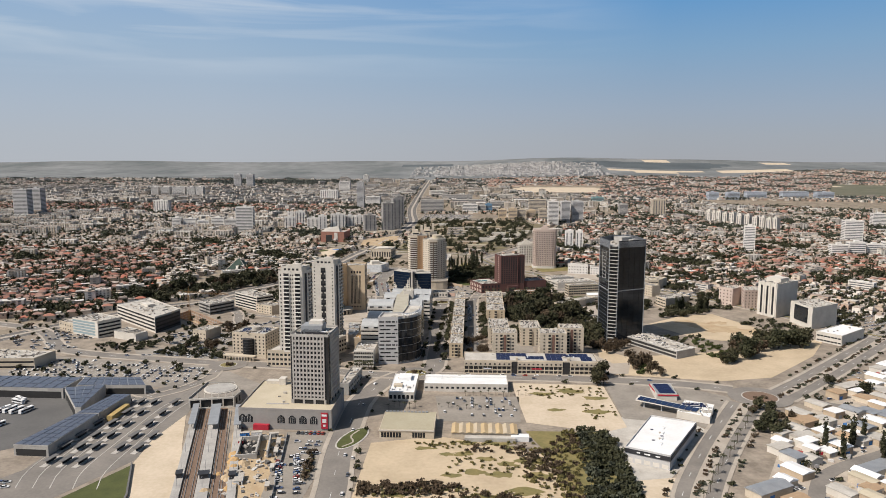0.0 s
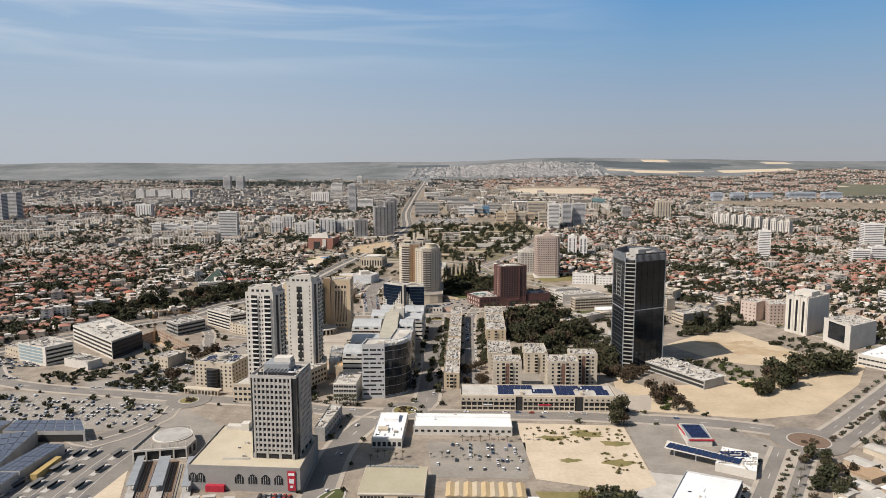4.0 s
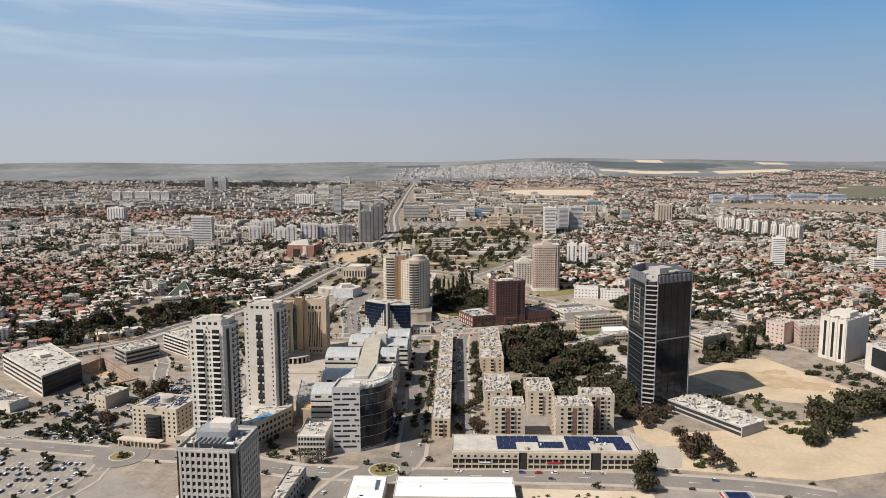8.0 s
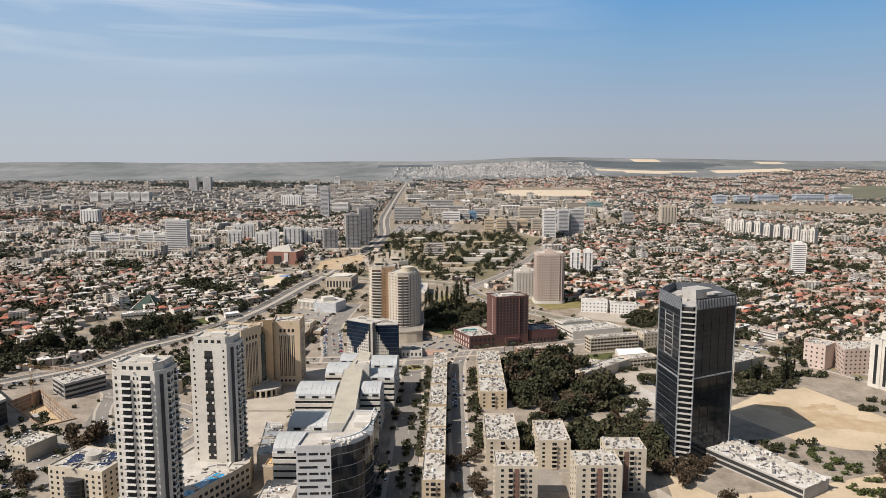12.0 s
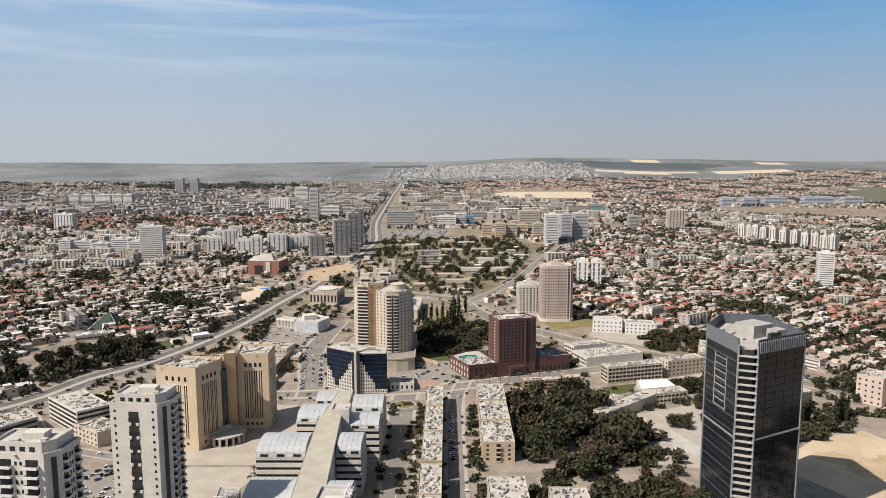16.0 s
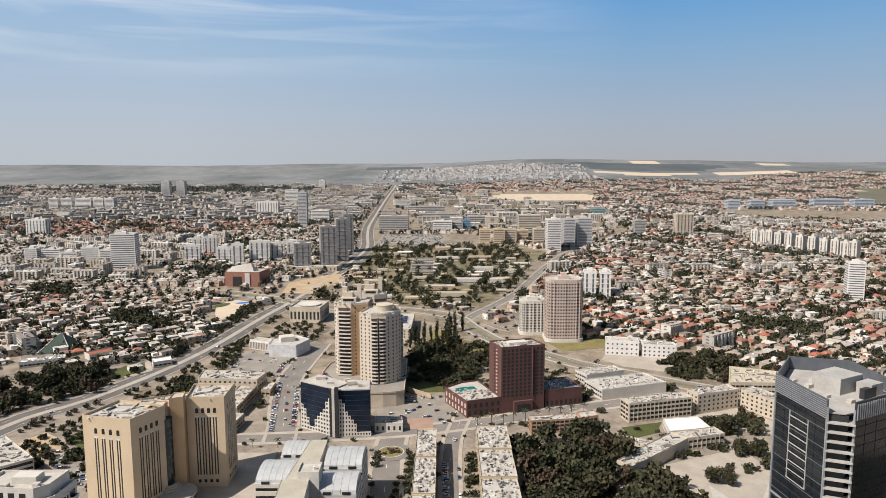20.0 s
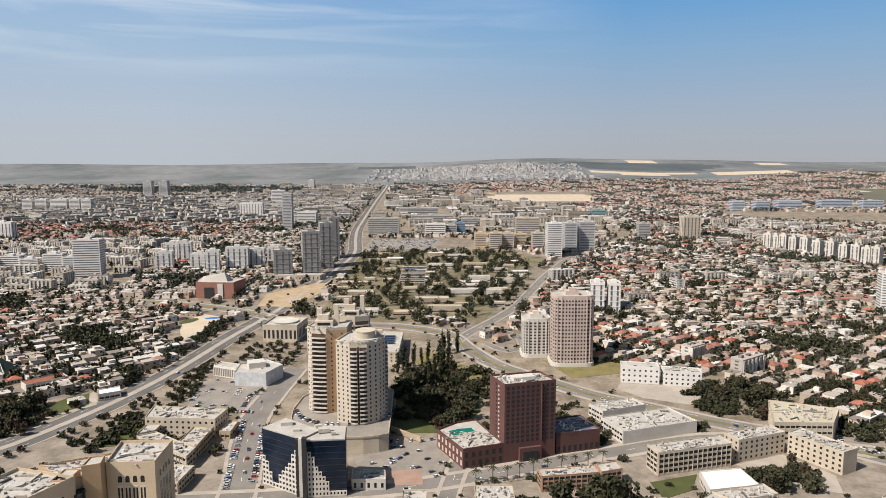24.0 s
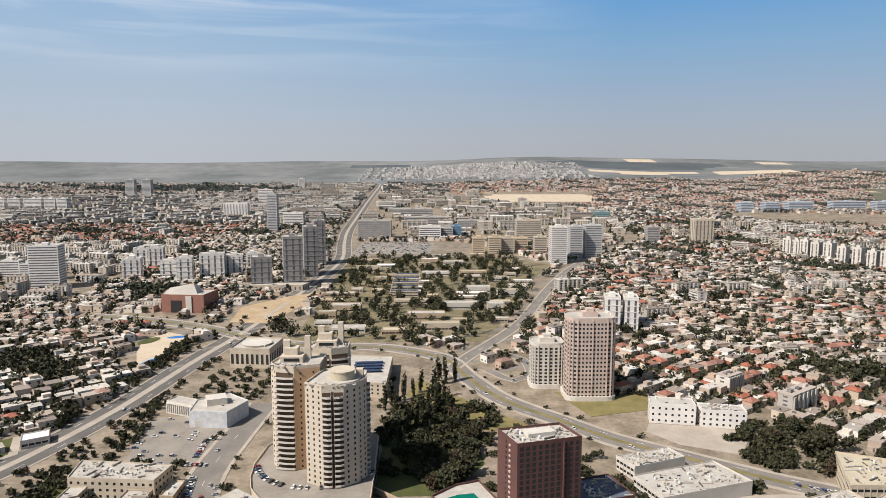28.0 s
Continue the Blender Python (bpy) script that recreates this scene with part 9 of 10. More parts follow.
def grow(tx, ty, rr, rng):
    """Leaf clumps of many garden trees at once, fewer and larger ones the farther off they stand."""
    tz_ = land(tx, ty)
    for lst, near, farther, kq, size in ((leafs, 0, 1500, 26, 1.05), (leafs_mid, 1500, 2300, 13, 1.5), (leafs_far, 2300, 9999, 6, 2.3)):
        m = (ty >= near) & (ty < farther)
        if m.any():
            x0, y0, z0, r0 = (np.repeat(v[m], kq) for v in (tx, ty, tz_, rr))
            top = rng.random(len(x0)) < 0.35
            cen = np.stack([x0 + np.where(top, r0 * 0.45, 0), y0 + np.where(top, 0.3, 0), z0 + r0 * np.where(top, 1.45, 0.95) + 1.3], 1)
            rad = np.stack([r0, r0, r0 * 1.15], 1) * np.where(top, 0.6, 1.0)[:, None]
            v = rng.normal(size=cen.shape)
            v /= np.linalg.norm(v, axis=1)[:, None]
            pos = cen + v * rad * (rng.random((len(x0), 1)) ** 0.45)
            a_ = rng.normal(size=cen.shape)
            a_ /= np.linalg.norm(a_, axis=1)[:, None]
            b_ = np.cross(a_, rng.normal(size=cen.shape))
            b_ /= np.linalg.norm(b_, axis=1)[:, None]
            s_ = size * (0.6 + 0.8 * rng.random((len(x0), 1)))
            lst.append(np.stack([pos - a_ * s_ - b_ * s_ * 0.7, pos + a_ * s_ * 0.8 - b_ * s_, pos + a_ * s_ + b_ * s_ * 0.8, pos - a_ * s_ * 0.7 + b_ * s_], 1))


def flats_at(x, y, a, length, depth, height):
    """Apartment rows or halls with window bands on their long sides and clutter on their roofs."""
    if not len(x):
        return
    z = land(x, y)
    slabs.append(box_arrays(x, y, z - 2, length, depth, height + 2, a, False))
    flat.append(box_arrays(x, y, z + height, length + 0.4, depth + 0.4, np.full(len(x), 0.8), a))
    for fl in range(8):
        t = height > fl * 3.1 + 3
        bands_.append(box_arrays(x[t], y[t], z[t] + 1.1 + fl * 3.1, length[t] * 0.92, depth[t] + 0.3, np.full(t.sum(), 1.2), a[t]))
        bands_.append(box_arrays(x[t], y[t], z[t] + 1.1 + fl * 3.1, length[t] + 0.3, depth[t] * 0.3, np.full(t.sum(), 1.2), a[t]))
    for u in (-0.32, 0.02, 0.33):
        boxes_.append(box_arrays(x + np.cos(a) * length * u, y + np.sin(a) * length * u, z + height + 0.8, RNG.uniform(2, 5, len(x)), RNG.uniform(2, 4, len(x)), RNG.uniform(1, 3, len(x)), a))
    for u in np.arange(-0.45, 0.5, 0.18):
        g = (y < 2300)
        slabs.append(box_arrays(x[g] + np.cos(a[g]) * length[g] * u + np.sin(a[g]) * (depth[g] / 2 + 0.5), y[g] + np.sin(a[g]) * length[g] * u - np.cos(a[g]) * (depth[g] / 2 + 0.5), z[g] - 1, np.full(g.sum(), 2.6), np.full(g.sum(), 1.4), height[g] + 0.6, a[g]))


def free(x, y, k, d, pad):
    """Inside the wide town, in the seed's own quarter, and clear of what is built already."""
    ok = ((x[:, None] - seeds[None, :, 0]) ** 2 + (y[:, None] - seeds[None, :, 1]) ** 2).argmin(1) == k
    ok &= (np.abs(x) < 0.66 * y + 130) & (y < 3750 + 0.25 * np.clip(x, 0, 2400)) & (y > 780) & ~inside(CORE, x, y)
    for poly in KEEP:
        ok &= ~inside(poly, x, y)
    ok &= RNG.random(len(x)) > d
    x, y = x[ok], y[ok]
    if len(x):
        ok = clear_of(x, y, pad)
        x, y = x[ok], y[ok]
    return x, y


for k, (sx, sy) in enumerate(seeds):
    ang = RNG.choice((0.1, 0.35, -0.3, 0.75, -0.1)) + RNG.normal() * 0.08
    ca, sa = math.cos(ang), math.sin(ang)
    R = 420
    # apartment rows and large halls first
    for rule, du, dv in ((row_flats, 47.0, 27.0), (institutes, 74.0, 56.0)):
        u, v = np.meshgrid(np.arange(-R, R, du), np.arange(-R, R, dv))
        u, v = u + RNG.normal(size=u.shape) * 4, v + RNG.normal(size=u.shape) * (2 if rule is row_flats else 6)
        x, y = (sx + ca * u - sa * v).ravel(), (sy + sa * u + ca * v).ravel()
        m = rule(x, y)
        x, y = free(x[m], y[m], k, 0.12, 16.0)
        n = len(x)
        if rule is row_flats:
            flats_at(x, y, np.full(n, ang) + np.where(RNG.random(n) < 0.12, 1.57, 0), RNG.uniform(26, 43, n), RNG.uniform(10, 13, n), RNG.choice((9.5, 12.5, 12.5, 15.6), n))
        else:
            flats_at(x, y, np.full(n, 0.04) + np.where(RNG.random(n) < 0.3, 1.57, 0), RNG.uniform(24, 62, n), RNG.uniform(14, 30, n), RNG.choice((6.4, 9.5, 9.5, 12.5, 18.6), n))
        tx, ty = np.repeat(x, 5) + RNG.uniform(-30, 30, 5 * n), np.repeat(y, 5) + RNG.choice((-13.0, 13.0), 5 * n) + RNG.uniform(-3, 3, 5 * n)
        grow(tx, ty, RNG.uniform(2.8, 5.6, 5 * n), RNG)
    rows, cols = np.arange(-R, R, 17.0), np.arange(-R, R, 12.4)
    u, v = np.meshgrid(cols, rows)
    v = v + (np.arange(len(rows)) % 2)[:, None] * 3.5 + RNG.normal(size=u.shape) * 1.0
    u = u + RNG.normal(size=u.shape) * 1.5
    x, y = (sx + ca * u - sa * v).ravel(), (sy + sa * u + ca * v).ravel()
    x, y = free(x, y, k, 0.07, 7.0)
    lots_ = row_flats(x, y) | institutes(x, y) | woods_at(x, y)
    m = woods_at(x, y)
    grow(np.repeat(x[m], 3) + RNG.uniform(-7, 7, 3 * m.sum()), np.repeat(y[m], 3) + RNG.uniform(-9, 9, 3 * m.sum()), RNG.uniform(3, 6, 3 * m.sum()), RNG)
    x, y = x[~lots_], y[~lots_]
    # small groves push single houses out
    grove = wave(x, y, 61, 47) > 0.95
    gx_, gy_ = np.repeat(x[grove], 5), np.repeat(y[grove], 5)
    grow(gx_ + RNG.uniform(-8, 8, len(gx_)), gy_ + RNG.uniform(-9, 9, len(gx_)), RNG.uniform(2.8, 5.6, len(gx_)), RNG)
    x, y = x[~grove], y[~grove]
    n = len(x)
    if not n:
        continue
    z = land(x, y)
    isred = RNG.random(n) < red_share(x, y)
    slab = RNG.random(n) < np.where((x > 0) & (y < 2400), 0.03, 0.014)
    a = np.full(n, ang) + np.where(RNG.random(n) < 0.3, math.pi / 2, 0)
    lx, ly = RNG.uniform(9.0, 13.5, n), RNG.uniform(8.0, 11.0, n)
    lx = np.maximum(lx, ly + 0.8)
    h = RNG.choice((3.4, 3.6, 6.4, 6.6, 6.6), n)
    # single houses near the way become things of their own
    nb = (~slab) & ((np.hypot(x + 350, y - 1120) < 190) | (np.hypot(x - 260, y - 1190) < 130)) & (np.arange(n) % 5 == 0)
    for i in np.nonzero(nb)[0]:
        near_houses.append((x[i], y[i], z[i], lx[i], ly[i], h[i], a[i], isred[i]))
    g = (~slab) & (~nb)
    walls.append(box_arrays(x[g], y[g], z[g] - 1, lx[g], ly[g], h[g] + 1, a[g], False))
    m = g & isred
    red.append(box_arrays(x[m], y[m], z[m] + h[m] - 0.1, lx[m] + 0.9, ly[m] + 0.9, np.full(m.sum(), 2.3), a[m], True, (0.2, 0.2)))
    m = g & ~isred
    flat.append(box_arrays(x[m], y[m], z[m] + h[m], lx[m] + 0.3, ly[m] + 0.3, np.full(m.sum(), 0.55), a[m]))
    # upper rooms set back on the flat roofs, and lower wings beside the houses
    e = m & (RNG.random(n) < 0.35) & (y < 2600)
    walls.append(box_arrays(x[e] + RNG.uniform(-2, 2, e.sum()), y[e] + RNG.uniform(-1.5, 1.5, e.sum()), z[e] + h[e] + 0.5, lx[e] * 0.5, ly[e] * 0.55, np.full(e.sum(), 2.6), a[e], True))
    e = g & (RNG.random(n) < 0.5) & (y < 2600)
    flat.append(box_arrays(x[e] + np.cos(a[e]) * 5.5 - np.sin(a[e]) * 3.2, y[e] + np.sin(a[e]) * 5.5 + np.cos(a[e]) * 3.2, z[e] - 1, lx[e] * 0.6, ly[e] * 0.7, np.full(e.sum(), 4.1), a[e]))
    e = m & (RNG.random(n) < np.where(y > 2300, 0.25, 0.8))
    boxes_.append(box_arrays(x[e] + RNG.uniform(-3, 3, e.sum()), y[e] + RNG.uniform(-3, 3, e.sum()), z[e] + h[e] + 0.55, RNG.uniform(0.8, 2.6, e.sum()), RNG.uniform(0.8, 2, e.sum()), RNG.uniform(0.6, 1.8, e.sum()), a[e]))
    e = g & (RNG.random(n) < np.where(y > 2000, 0.12, 0.6))
    boxes_.append(box_arrays(x[e] + RNG.uniform(-9, 9, e.sum()), y[e] + RNG.uniform(-9, 9, e.sum()), z[e] - 0.3, RNG.uniform(2, 6, e.sum()), RNG.uniform(2, 5, e.sum()), RNG.uniform(2, 3.2, e.sum()), a[e]))
    w = g & (y < 1900)
    for side in (-0.28, 0.22):
        cxx = x[w] + np.cos(a[w]) * lx[w] * side + np.sin(a[w]) * ly[w] / 2
        cyy = y[w] + np.sin(a[w]) * lx[w] * side - np.cos(a[w]) * ly[w] / 2
        wins.append(box_arrays(cxx, cyy, z[w] + 0.9 + (h[w] > 5) * RNG.choice((0, 3.0), w.sum()), np.full(w.sum(), 1.9), np.full(w.sum(), 0.2), np.full(w.sum(), 1.5), a[w]))
        cxx = x[w] + np.cos(a[w]) * lx[w] / 2 * np.where(x[w] < 0, 1, -1) - np.sin(a[w]) * ly[w] * side
        cyy = y[w] + np.sin(a[w]) * lx[w] / 2 * np.where(x[w] < 0, 1, -1) + np.cos(a[w]) * ly[w] * side
        wins.append(box_arrays(cxx, cyy, z[w] + 1.0, np.full(w.sum(), 0.2), np.full(w.sum(), 1.6), np.full(w.sum(), 1.4), a[w]))
    ns = slab.sum()
    flats_at(x[slab], y[slab], a[slab], RNG.uniform(18, 36, ns), np.full(ns, 11.5), RNG.choice((9.5, 9.5, 12.5, 12.5, 15.6), ns))
    # garden trees
    per = np.repeat(np.arange(n), np.where(y < 2500, RNG.choice((1, 1, 2, 3, 4), n), RNG.choice((0, 1, 1), n)))
    tx, ty = x[per] + RNG.uniform(-8, 8, len(per)), y[per] + RNG.choice((-8.0, 8.0), len(per)) + RNG.uniform(-2, 2, len(per))
    grow(tx, ty, RNG.choice((1.9, 2.3, 2.8, 3.5, 4.8), len(tx)) * RNG.uniform(0.85, 1.15, len(tx)), RNG)
    # streets between the rows
    for j in range(0, len(rows), 2):
        vv = rows[j] - 17.0 / 2
        uu = np.arange(-R, R, 24.0)
        px, py_ = sx + ca * uu - sa * vv, sy + sa * uu + ca * vv
        dd = ((px[:, None] - seeds[None, :, 0]) ** 2 + (py_[:, None] - seeds[None, :, 1]) ** 2).argmin(1) == k
        dd &= ~inside(CORE, px, py_) & (py_ < 2200) & (py_ > 780) & (np.abs(px) < 0.66 * py_ + 130) & ~row_flats(px, py_) & ~institutes(px, py_)
        for i in np.nonzero(dd)[0]:
            L = Vector((ca, sa))
            nrm = Vector((-L.y, L.x)) * 2.7
            c0, c1 = Vector((px[i], py_[i])) - L * 12.1, Vector((px[i], py_[i])) + L * 12.1
            streets.append([(p.x, p.y, lz(p.x, p.y) + 0.12) for p in (c0 - nrm, c1 - nrm, c1 + nrm, c0 + nrm)])

n = 2800
fx, fy = np.clip(RNG.normal(240, 240, n), -330, 780) + RNG.uniform(-20, 20, n), 3960 + 640 * RNG.random(n) ** 0.8
fz = land(fx, fy)
stuff("hill_town", [box_arrays(fx, fy, fz - 1, RNG.uniform(9, 20, n), RNG.uniform(9, 13, n), RNG.choice((5, 6, 7, 9, 12), n), RNG.uniform(-0.5, 0.5, n))], mat("far_pale_render", (0.50, 0.475, 0.45), (0.38, 0.365, 0.35), per="island", amount=0.3), "pale grey town on the far hill", "town")
stuff("house_walls", walls, house_walls, "rendered walls of many small town houses", "houses")
stuff("flat_house_roofs", flat, flat_roofs, "pale dusty flat roofs of the town houses", "houses")
stuff("tiled_house_roofs", red, red_roofs, "red tiled hipped roofs of the town houses", "houses")
stuff("house_windows", wins, dark_gap, "small dark windows of the town houses", "houses")
stuff("slab_walls", slabs, block_walls, "walls of small apartment slabs", "apartments")
stuff("slab_windows", bands_, far_pane, "window rows of small apartment slabs", "apartments")
stuff("roof_clutter", boxes_, junk, "tanks, sheds and clutter among the houses", "clutter")
if streets:
    sv = np.array(streets).reshape(-1, 3)
    tagged(new("side_streets", grid_mesh("side_streets", sv, np.arange(len(sv)).reshape(-1, 4), asphalt)), "narrow asphalt streets between the houses", "road", kind="structure")
# the two outer crowds take leaf colours with haze painted in
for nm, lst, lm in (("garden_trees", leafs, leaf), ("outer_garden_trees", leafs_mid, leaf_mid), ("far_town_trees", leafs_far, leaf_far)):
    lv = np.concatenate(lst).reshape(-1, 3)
    tagged(new(nm, grid_mesh(nm, lv, np.arange(len(lv)).reshape(-1, 4), lm)), "dusty green garden trees among the houses, haze-paled farther off", "trees", kind="stuff")

HB = {}
for x, y, z, lx, ly, h, a, r in near_houses[:100]:
    key = (round(lx * 0.7) / 0.7, round(ly * 0.7) / 0.7, h, bool(r))
    lx, ly = key[0], key[1]
    lx = max(lx, ly + 1)
    p = thing("house", x, y, z, "small house with a red tiled hipped roof" if r else "small cream house with a flat cluttered roof", "house", "town houses", a)
    BUILT.append((np.array([(x - 6, y - 6), (x + 6, y - 6), (x + 6, y + 6), (x - 6, y + 6)]), x, y))
    if key not in HB:
        one = [np.array([v], float) for v in (0, 0, -1, lx, ly, h + 1, 0)]
        w_me = grid_mesh("wall", *box_arrays(*one), ramp_mat("house_render_single", [(0.60, 0.53, 0.43), (0.68, 0.64, 0.57), (0.50, 0.42, 0.32), (0.42, 0.36, 0.29), (0.72, 0.69, 0.63), (0.55, 0.46, 0.36)], per="object"))
        if r:
            one = [np.array([v], float) for v in (0, 0, h, lx + 1, ly + 1, 2.3, 0)]
            r_me = grid_mesh("roof", *box_arrays(*one, True, (0.2, 0.2)), tile_red)
        else:
            one = [np.array([v], float) for v in (0, 0, h, lx + 0.3, ly + 0.3, 0.55, 0)]
            r_me = grid_mesh("roof", *box_arrays(*one), mat("single_flat_roof", (0.56, 0.52, 0.46), (0.40, 0.36, 0.31), per="object", amount=0.45))
        HB[key] = (w_me, r_me)
    part("wall", HB[key][0], None, p)
    part("roof", HB[key][1], None, p)
    sd_ = 1 if x < 0 else -1
    piece("window", p, glass_dark, 1.7, 0.2, 1.4, -2.4, -ly / 2, 1.0)
    piece("window", p, glass_dark, 1.7, 0.2, 1.4, 2.2, -ly / 2, 1.0)
    piece("door", p, bark, 1.0, 0.2, 2.1, 0, -ly / 2, 0)
    if not r:
        piece("water_tank", p, white_paint, 1.0, 1.6, 1.0, 2.5, 1.5, h + 0.5)

# ---- school gardens north of the ring road ----
SG = random.Random(44)
placed = []
for _ in range(900):
    x, y = SG.uniform(-128, 130), SG.uniform(1345, 1815)
    w, d = SG.uniform(14, 44), SG.uniform(9, 17)
    if len(placed) > 46 or any(abs(x - a) < (w + b) / 2 + 5 and abs(y - e) < (d + f) / 2 + 7 for a, e, b, f in placed) or not clear_of(np.array([x]), np.array([y]), w / 2 + 2)[0]:
        continue
    placed.append((x, y, w, d))
    rf = SG.choice((pale_roof, white_roof, olive_roof, beige_roof, pale_roof))
    p, q = simple("school_pavilion", "low pale school pavilion among trees", "school", [(x - w / 2, y - d / 2), (x + w / 2, y - d / 2 + 0.5), (x + w / 2, y + d / 2 + 0.5), (x - w / 2, y + d / 2)], SG.choice((4.2, 4.6, 7.5)), 1, SG.choice((cream_wall, white_wall, tan_wall)), rf, 1, "bands", (0,), group="school pavilions")
for k in range(5):
    p, q = simple("solar_pavilion", "low school range with blue solar panels", "school", poly_rect(-52, 1520 + 27 * k, -16, 1531 + 27 * k), 7.5, 2, cream_wall, pale_roof, 0, "bands", (0,), group="school pavilions")
    piece("solar_row", p, solar, 34, 7, 0.5, 0, 0, 7.8)
for poly in ([(-138, 1326), (52, 1326), (96, 1450), (-138, 1450)], [(-138, 1450), (96, 1450), (150, 1640), (190, 1745), (120, 1822), (-138, 1822)]):
    patch("school_ground", poly, mat("trodden_dry_grass", (0.25, 0.205, 0.125), (0.115, 0.105, 0.055), scale=0.05, fine=0.3), 0.12, "trodden dry grass of the school grounds", "ground")
patch("car_park", [(-136, 1834), (-118, 1826), (0, 1856), (8, 1984), (-134, 1990)], dusty_lot, 0.5, "large dusty asphalt car park before the hospital", "car park")
pts = scatter([(-130, 1325), (95, 1300), (150, 1640), (130, 1820), (-130, 1820)], 620, 77)
ok = clear_of(pts[:, 0], pts[:, 1], 2)
gl = []
for x, y in pts[ok]:
    rr = TR.choice((2.6, 3.2, 4.0, 5.4, 6.2))
    zz = lz(x, y)
    gl.append(leaf_quads(RNG, 84, np.array([(x, y, zz + rr), (x + 1, y, zz + rr * 1.6), (x - 1.5, y + 1, zz + rr * 1.2)]), np.array([(rr, rr, rr)] * 3) * 0.8, 0.8))
gv2 = np.concatenate(gl).reshape(-1, 3)
tagged(new("school_garden_trees", grid_mesh("school_garden_trees", gv2, np.arange(len(gv2)).reshape(-1, 4), leaf)), "dark green trees of the school gardens", "trees", kind="stuff")

# ---- painted stalls of the large car park ----
mb = MB()
for r in range(9):
    for i in range(47):
        x, y = -412 + i * 3.9, 562 + r * 7.4 + 0.02 * (i * 3.9)
        if inside([(-415, 632), (-300, 616), (-240, 606), (-230, 592), (-240, 556), (-268, 555), (-400, 574)], x, y):
            mb.obox(x, y, 0.05, 0.16, 4.8, 0.03)
tagged(new("stall_marks", mb.mesh("stall_marks", white_paint)), "white painted stalls on the car park", "lane marks", kind="structure")

# ---- cars in the large lots, in great number ----
cv, cf = [], []
base_v = np.array([(x, y, z) for x, y, z in car_body.vertices and [tuple(v.co) for v in car_body.vertices]])
base_f = np.array([tuple(p.vertices) for p in car_body.polygons if len(p.vertices) == 4])
gb_v = np.array([tuple(v.co) for v in car_glass.vertices])
gb_f = np.array([tuple(p.vertices) for p in car_glass.polygons])
lots = []
for r in range(9):
    for i in range(46):
        x, y = -410 + i * 3.9, 562 + r * 7.4 + 0.02 * (i * 3.9)
        if inside([(-415, 632), (-300, 616), (-240, 606), (-230, 592), (-240, 556), (-268, 555), (-400, 574)], x, y) and TR.random() < 0.42:
            lots.append((x, y, 1.57 + TR.uniform(-0.1, 0.1)))
for r in range(12):
    for i in range(30):
        x, y = 425 + i * 4.2 - r * 2, 770 + r * 11 + i * 2.2
        if TR.random() < 0.8:
            lots.append((x, y, 0.9))
for r in range(5):
    for i in range(22):
        x, y = 268 + i * 4.4 - r * 4, 540 + r * 7 + i * 3.2
        if TR.random() < 0.6 and clear_of(np.array([x]), np.array([y]), 2)[0]:
            lots.append((x, y, 0.2))
for poly, n_, a_ in (([(-330, 700), (-262, 660), (-240, 668), (-252, 738), (-300, 752)], 70, 0.5), ([(-262, 770), (-222, 716), (-192, 722), (-186, 770), (-214, 794)], 60, 0.9), ([(-262, 905), (-240, 868), (-216, 850), (-212, 912)], 40, 0.3), ([(-192, 1063), (-146, 1060), (-143, 1118), (-176, 1140), (-204, 1136)], 26, 0.1), ([(-55, 1003), (2, 1012), (10, 990), (0, 950), (-40, 968)], 22, 0.5), ([(176, 1150), (232, 1142), (240, 1196), (178, 1190)], 60, 0.2), ([(-22, 536), (36, 536), (36, 490), (-16, 490)], 34, 1.6), ([(-118, 455), (-96, 455), (-94, 350), (-108, 350)], 26, 0.2), (YARD, 150, 0.5), ([(-312, 643), (-236, 633), (-234, 650), (-300, 664)], 60, 0.15), ([(-250, 742), (-222, 716), (-192, 722), (-186, 770)], 40, 0.9), ([(-440, 690), (-388, 700), (-410, 716), (-452, 736)], 40, 0.5), ([(-130, 1840), (-4, 1862), (2, 1980), (-130, 1984)], 210, 0.1), ([(245, 1010), (330, 935), (345, 950), (262, 1025)], 70, 2.2), ([(-300, 350), (-262, 385), (-258, 366), (-280, 330)], 16, 0.4), ([(-440, 650), (-380, 668), (-420, 700), (-470, 690)], 30, 0.7)):
    pts = scatter(poly, n_, n_ * 7)
    ok = clear_of(pts[:, 0], pts[:, 1], 1.5, False)
    lots += [(round(x / 2.9) * 2.9, round(y / 6) * 6, a_ + TR.uniform(-0.06, 0.06)) for x, y in pts[ok]]
for line, half in ROADS[:12]:
    for i in range(2, len(line) - 2, 3):
        if TR.random() < 0.4 and line[i, 1] < 1500:
            d = line[i + 1] - line[i]
            t = math.atan2(d[1], d[0])
            k = TR.choice((-1, 1)) * (half - 2 - 4.5) * 0.62
            lots.append((line[i, 0] - math.sin(t) * k, line[i, 1] + math.cos(t) * k, t))
bv_, bf_, gv_, gf_ = [], [], [], []
for i, (x, y, a) in enumerate(lots):
    c, s = math.cos(a), math.sin(a)
    rot = np.array([[c, -s, 0], [s, c, 0], [0, 0, 1]])
    o = np.array([x, y, lz(x, y) + 0.16])
    bv_.append(base_v @ rot.T + o)
    bf_.append(base_f + i * len(base_v))
    gv_.append(gb_v @ rot.T + o)
    gf_.append(gb_f + i * len(gb_v))
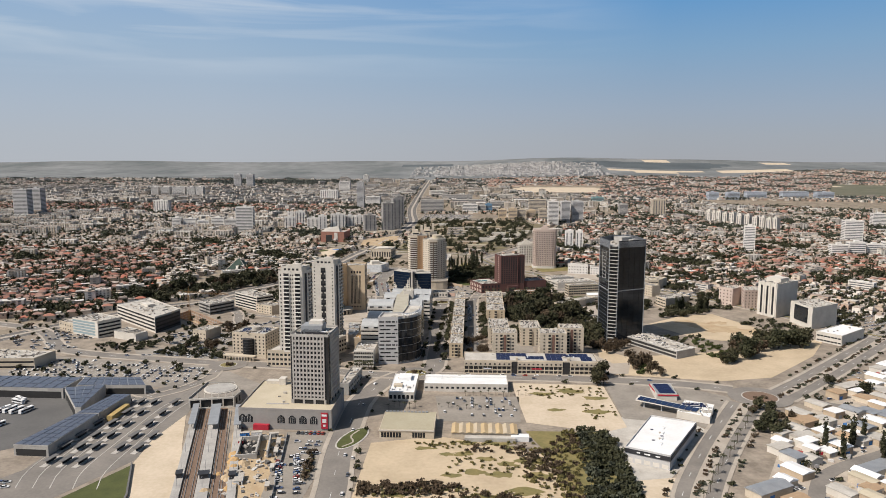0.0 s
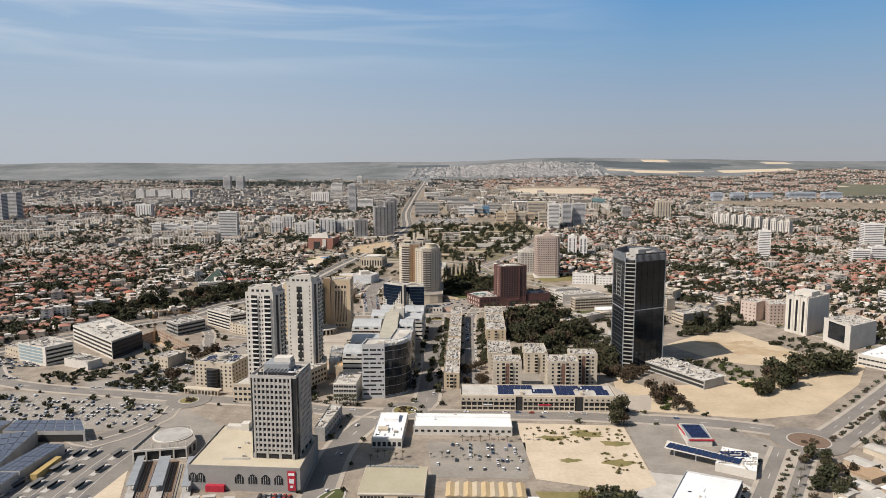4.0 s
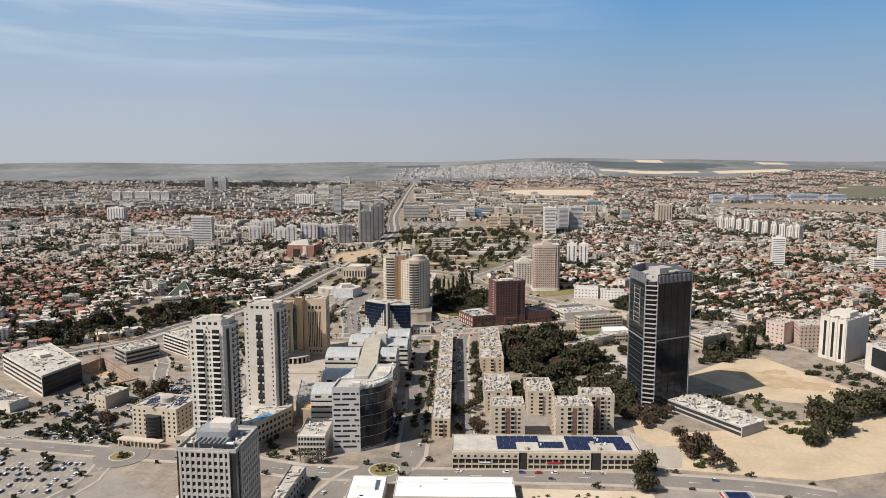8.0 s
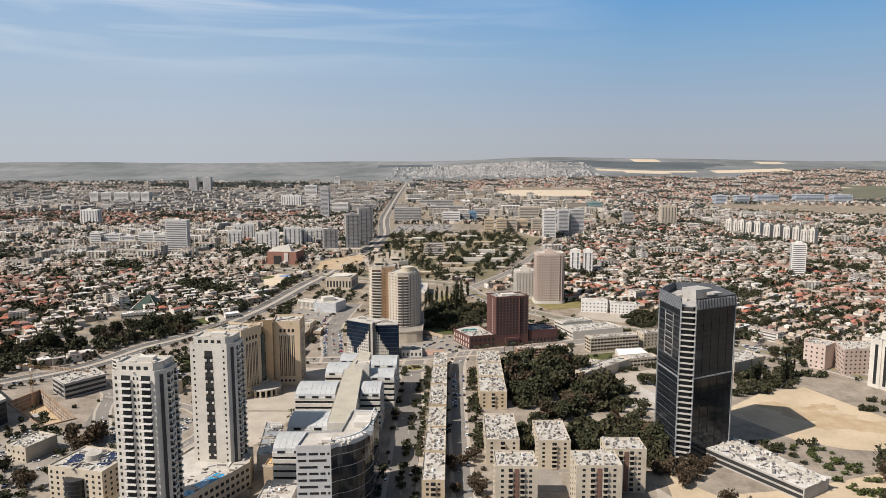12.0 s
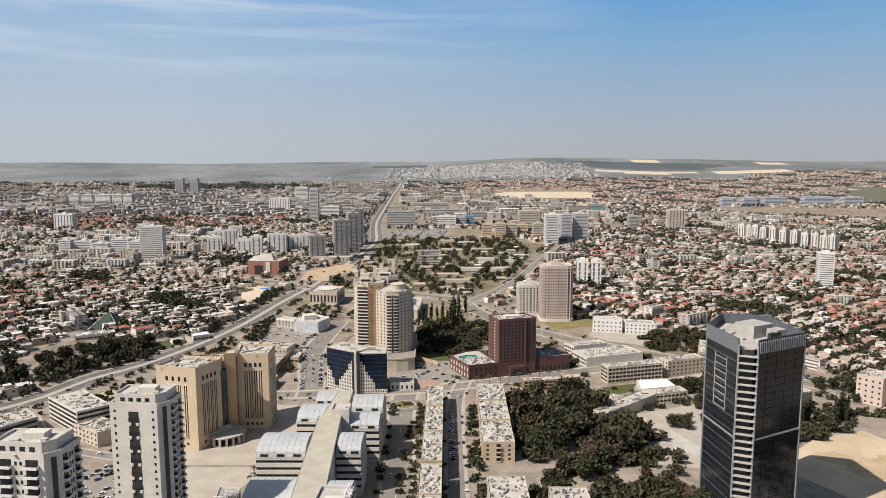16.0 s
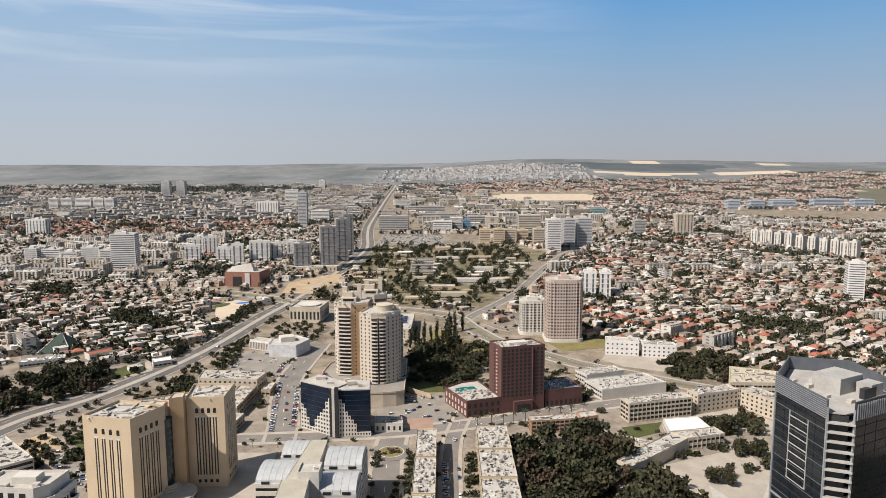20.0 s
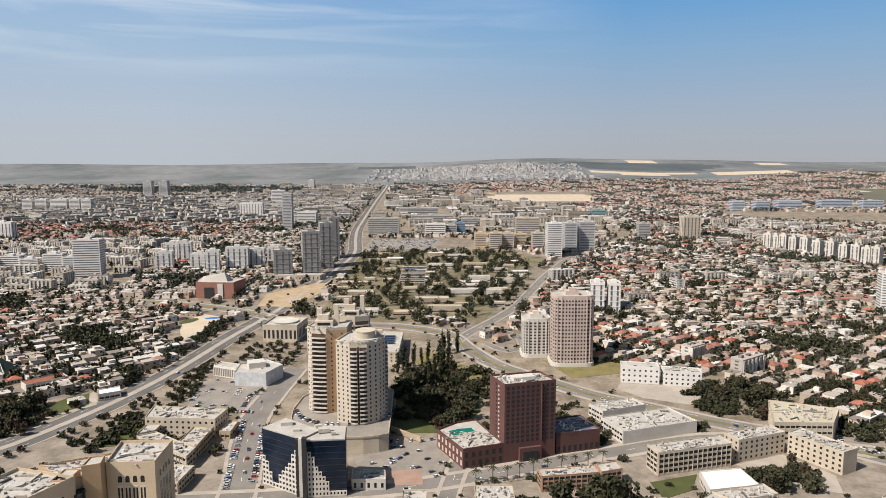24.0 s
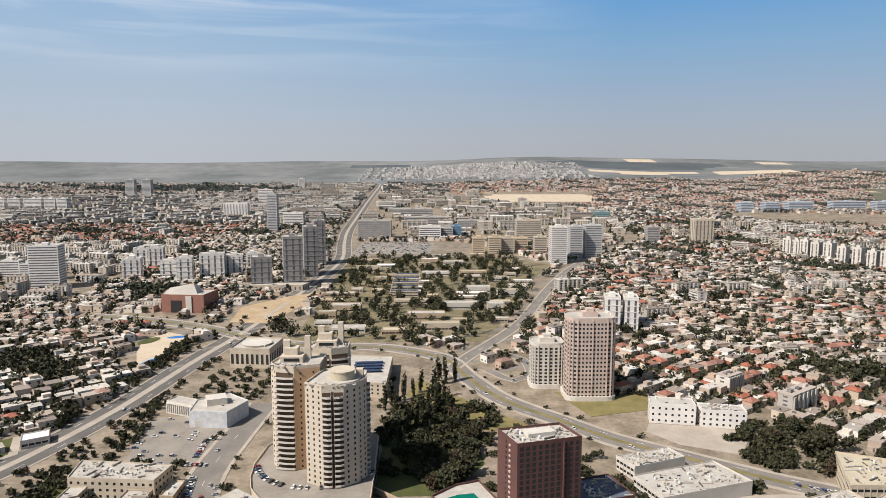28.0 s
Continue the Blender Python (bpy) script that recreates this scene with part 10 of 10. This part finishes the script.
paint2 = ramp_mat("lot_car_paint", [(0.75, 0.75, 0.74), (0.7, 0.7, 0.7), (0.04, 0.04, 0.045), (0.33, 0.34, 0.35), (0.78, 0.78, 0.77), (0.10, 0.11, 0.13), (0.05, 0.09, 0.2), (0.55, 0.55, 0.55)], rough=0.3, spec=0.5)
tagged(new("lot_cars", grid_mesh("lot_cars", np.concatenate(bv_), np.concatenate(bf_), paint2)), "many cars parked in the large lots and on the roads", "cars", kind="stuff")
tagged(new("lot_car_windows", grid_mesh("lot_car_windows", np.concatenate(gv_), np.concatenate(gf_), glass_dark)), "dark windows of the parked cars", "cars", kind="stuff")

# ---- yellow construction crane over the pit ----
crane_paint = mat("faded_crane_paint", (0.30, 0.17, 0.07), (0.24, 0.14, 0.06))
crn = thing("tower_crane", -336, 815, -11, "yellow lattice tower crane over the pit", "crane", ang=-0.25)
for i in range(12):
    z = i * 3.4
    mb = MB()
    for sx, sy in ((-0.8, -0.8), (0.8, -0.8), (0.8, 0.8), (-0.8, 0.8)):
        mb.box(sx - 0.08, sy - 0.08, z, sx + 0.08, sy + 0.08, z + 3.4)
    mb.box(-0.8, -0.9, z, 0.8, -0.7, z + 0.25)
    mb.box(0.7, -0.8, z + 1.7, 0.9, 0.8, z + 1.95)
    part("mast_section", mb, crane_paint, crn)
for i in range(14):
    x = -14 + i * 5
    mb = MB()
    mb.box(x, -0.7, 38.9, x + 5, -0.6, 39.02).box(x, 0.6, 38.9, x + 5, 0.7, 39.02).box(x, -0.06, 40.4, x + 5, 0.06, 40.52).box(x, -0.7, 39.15, x + 0.2, 0.1, 40.4).box(x + 2.5, -0.1, 39.15, x + 2.7, 0.7, 40.4)
    part("jib_section", mb, crane_paint, crn)
piece("cab", crn, white_wall, 1.8, 1.6, 2, 1.6, -1.5, 36.4)
piece("counterweight", crn, concrete, 3.5, 1.6, 2.4, -12, 0, 36.8)
part("apex", MB().cyl(0, 0, 40.4, 47, 0.7, 0.1, 6), crane_paint, crn)
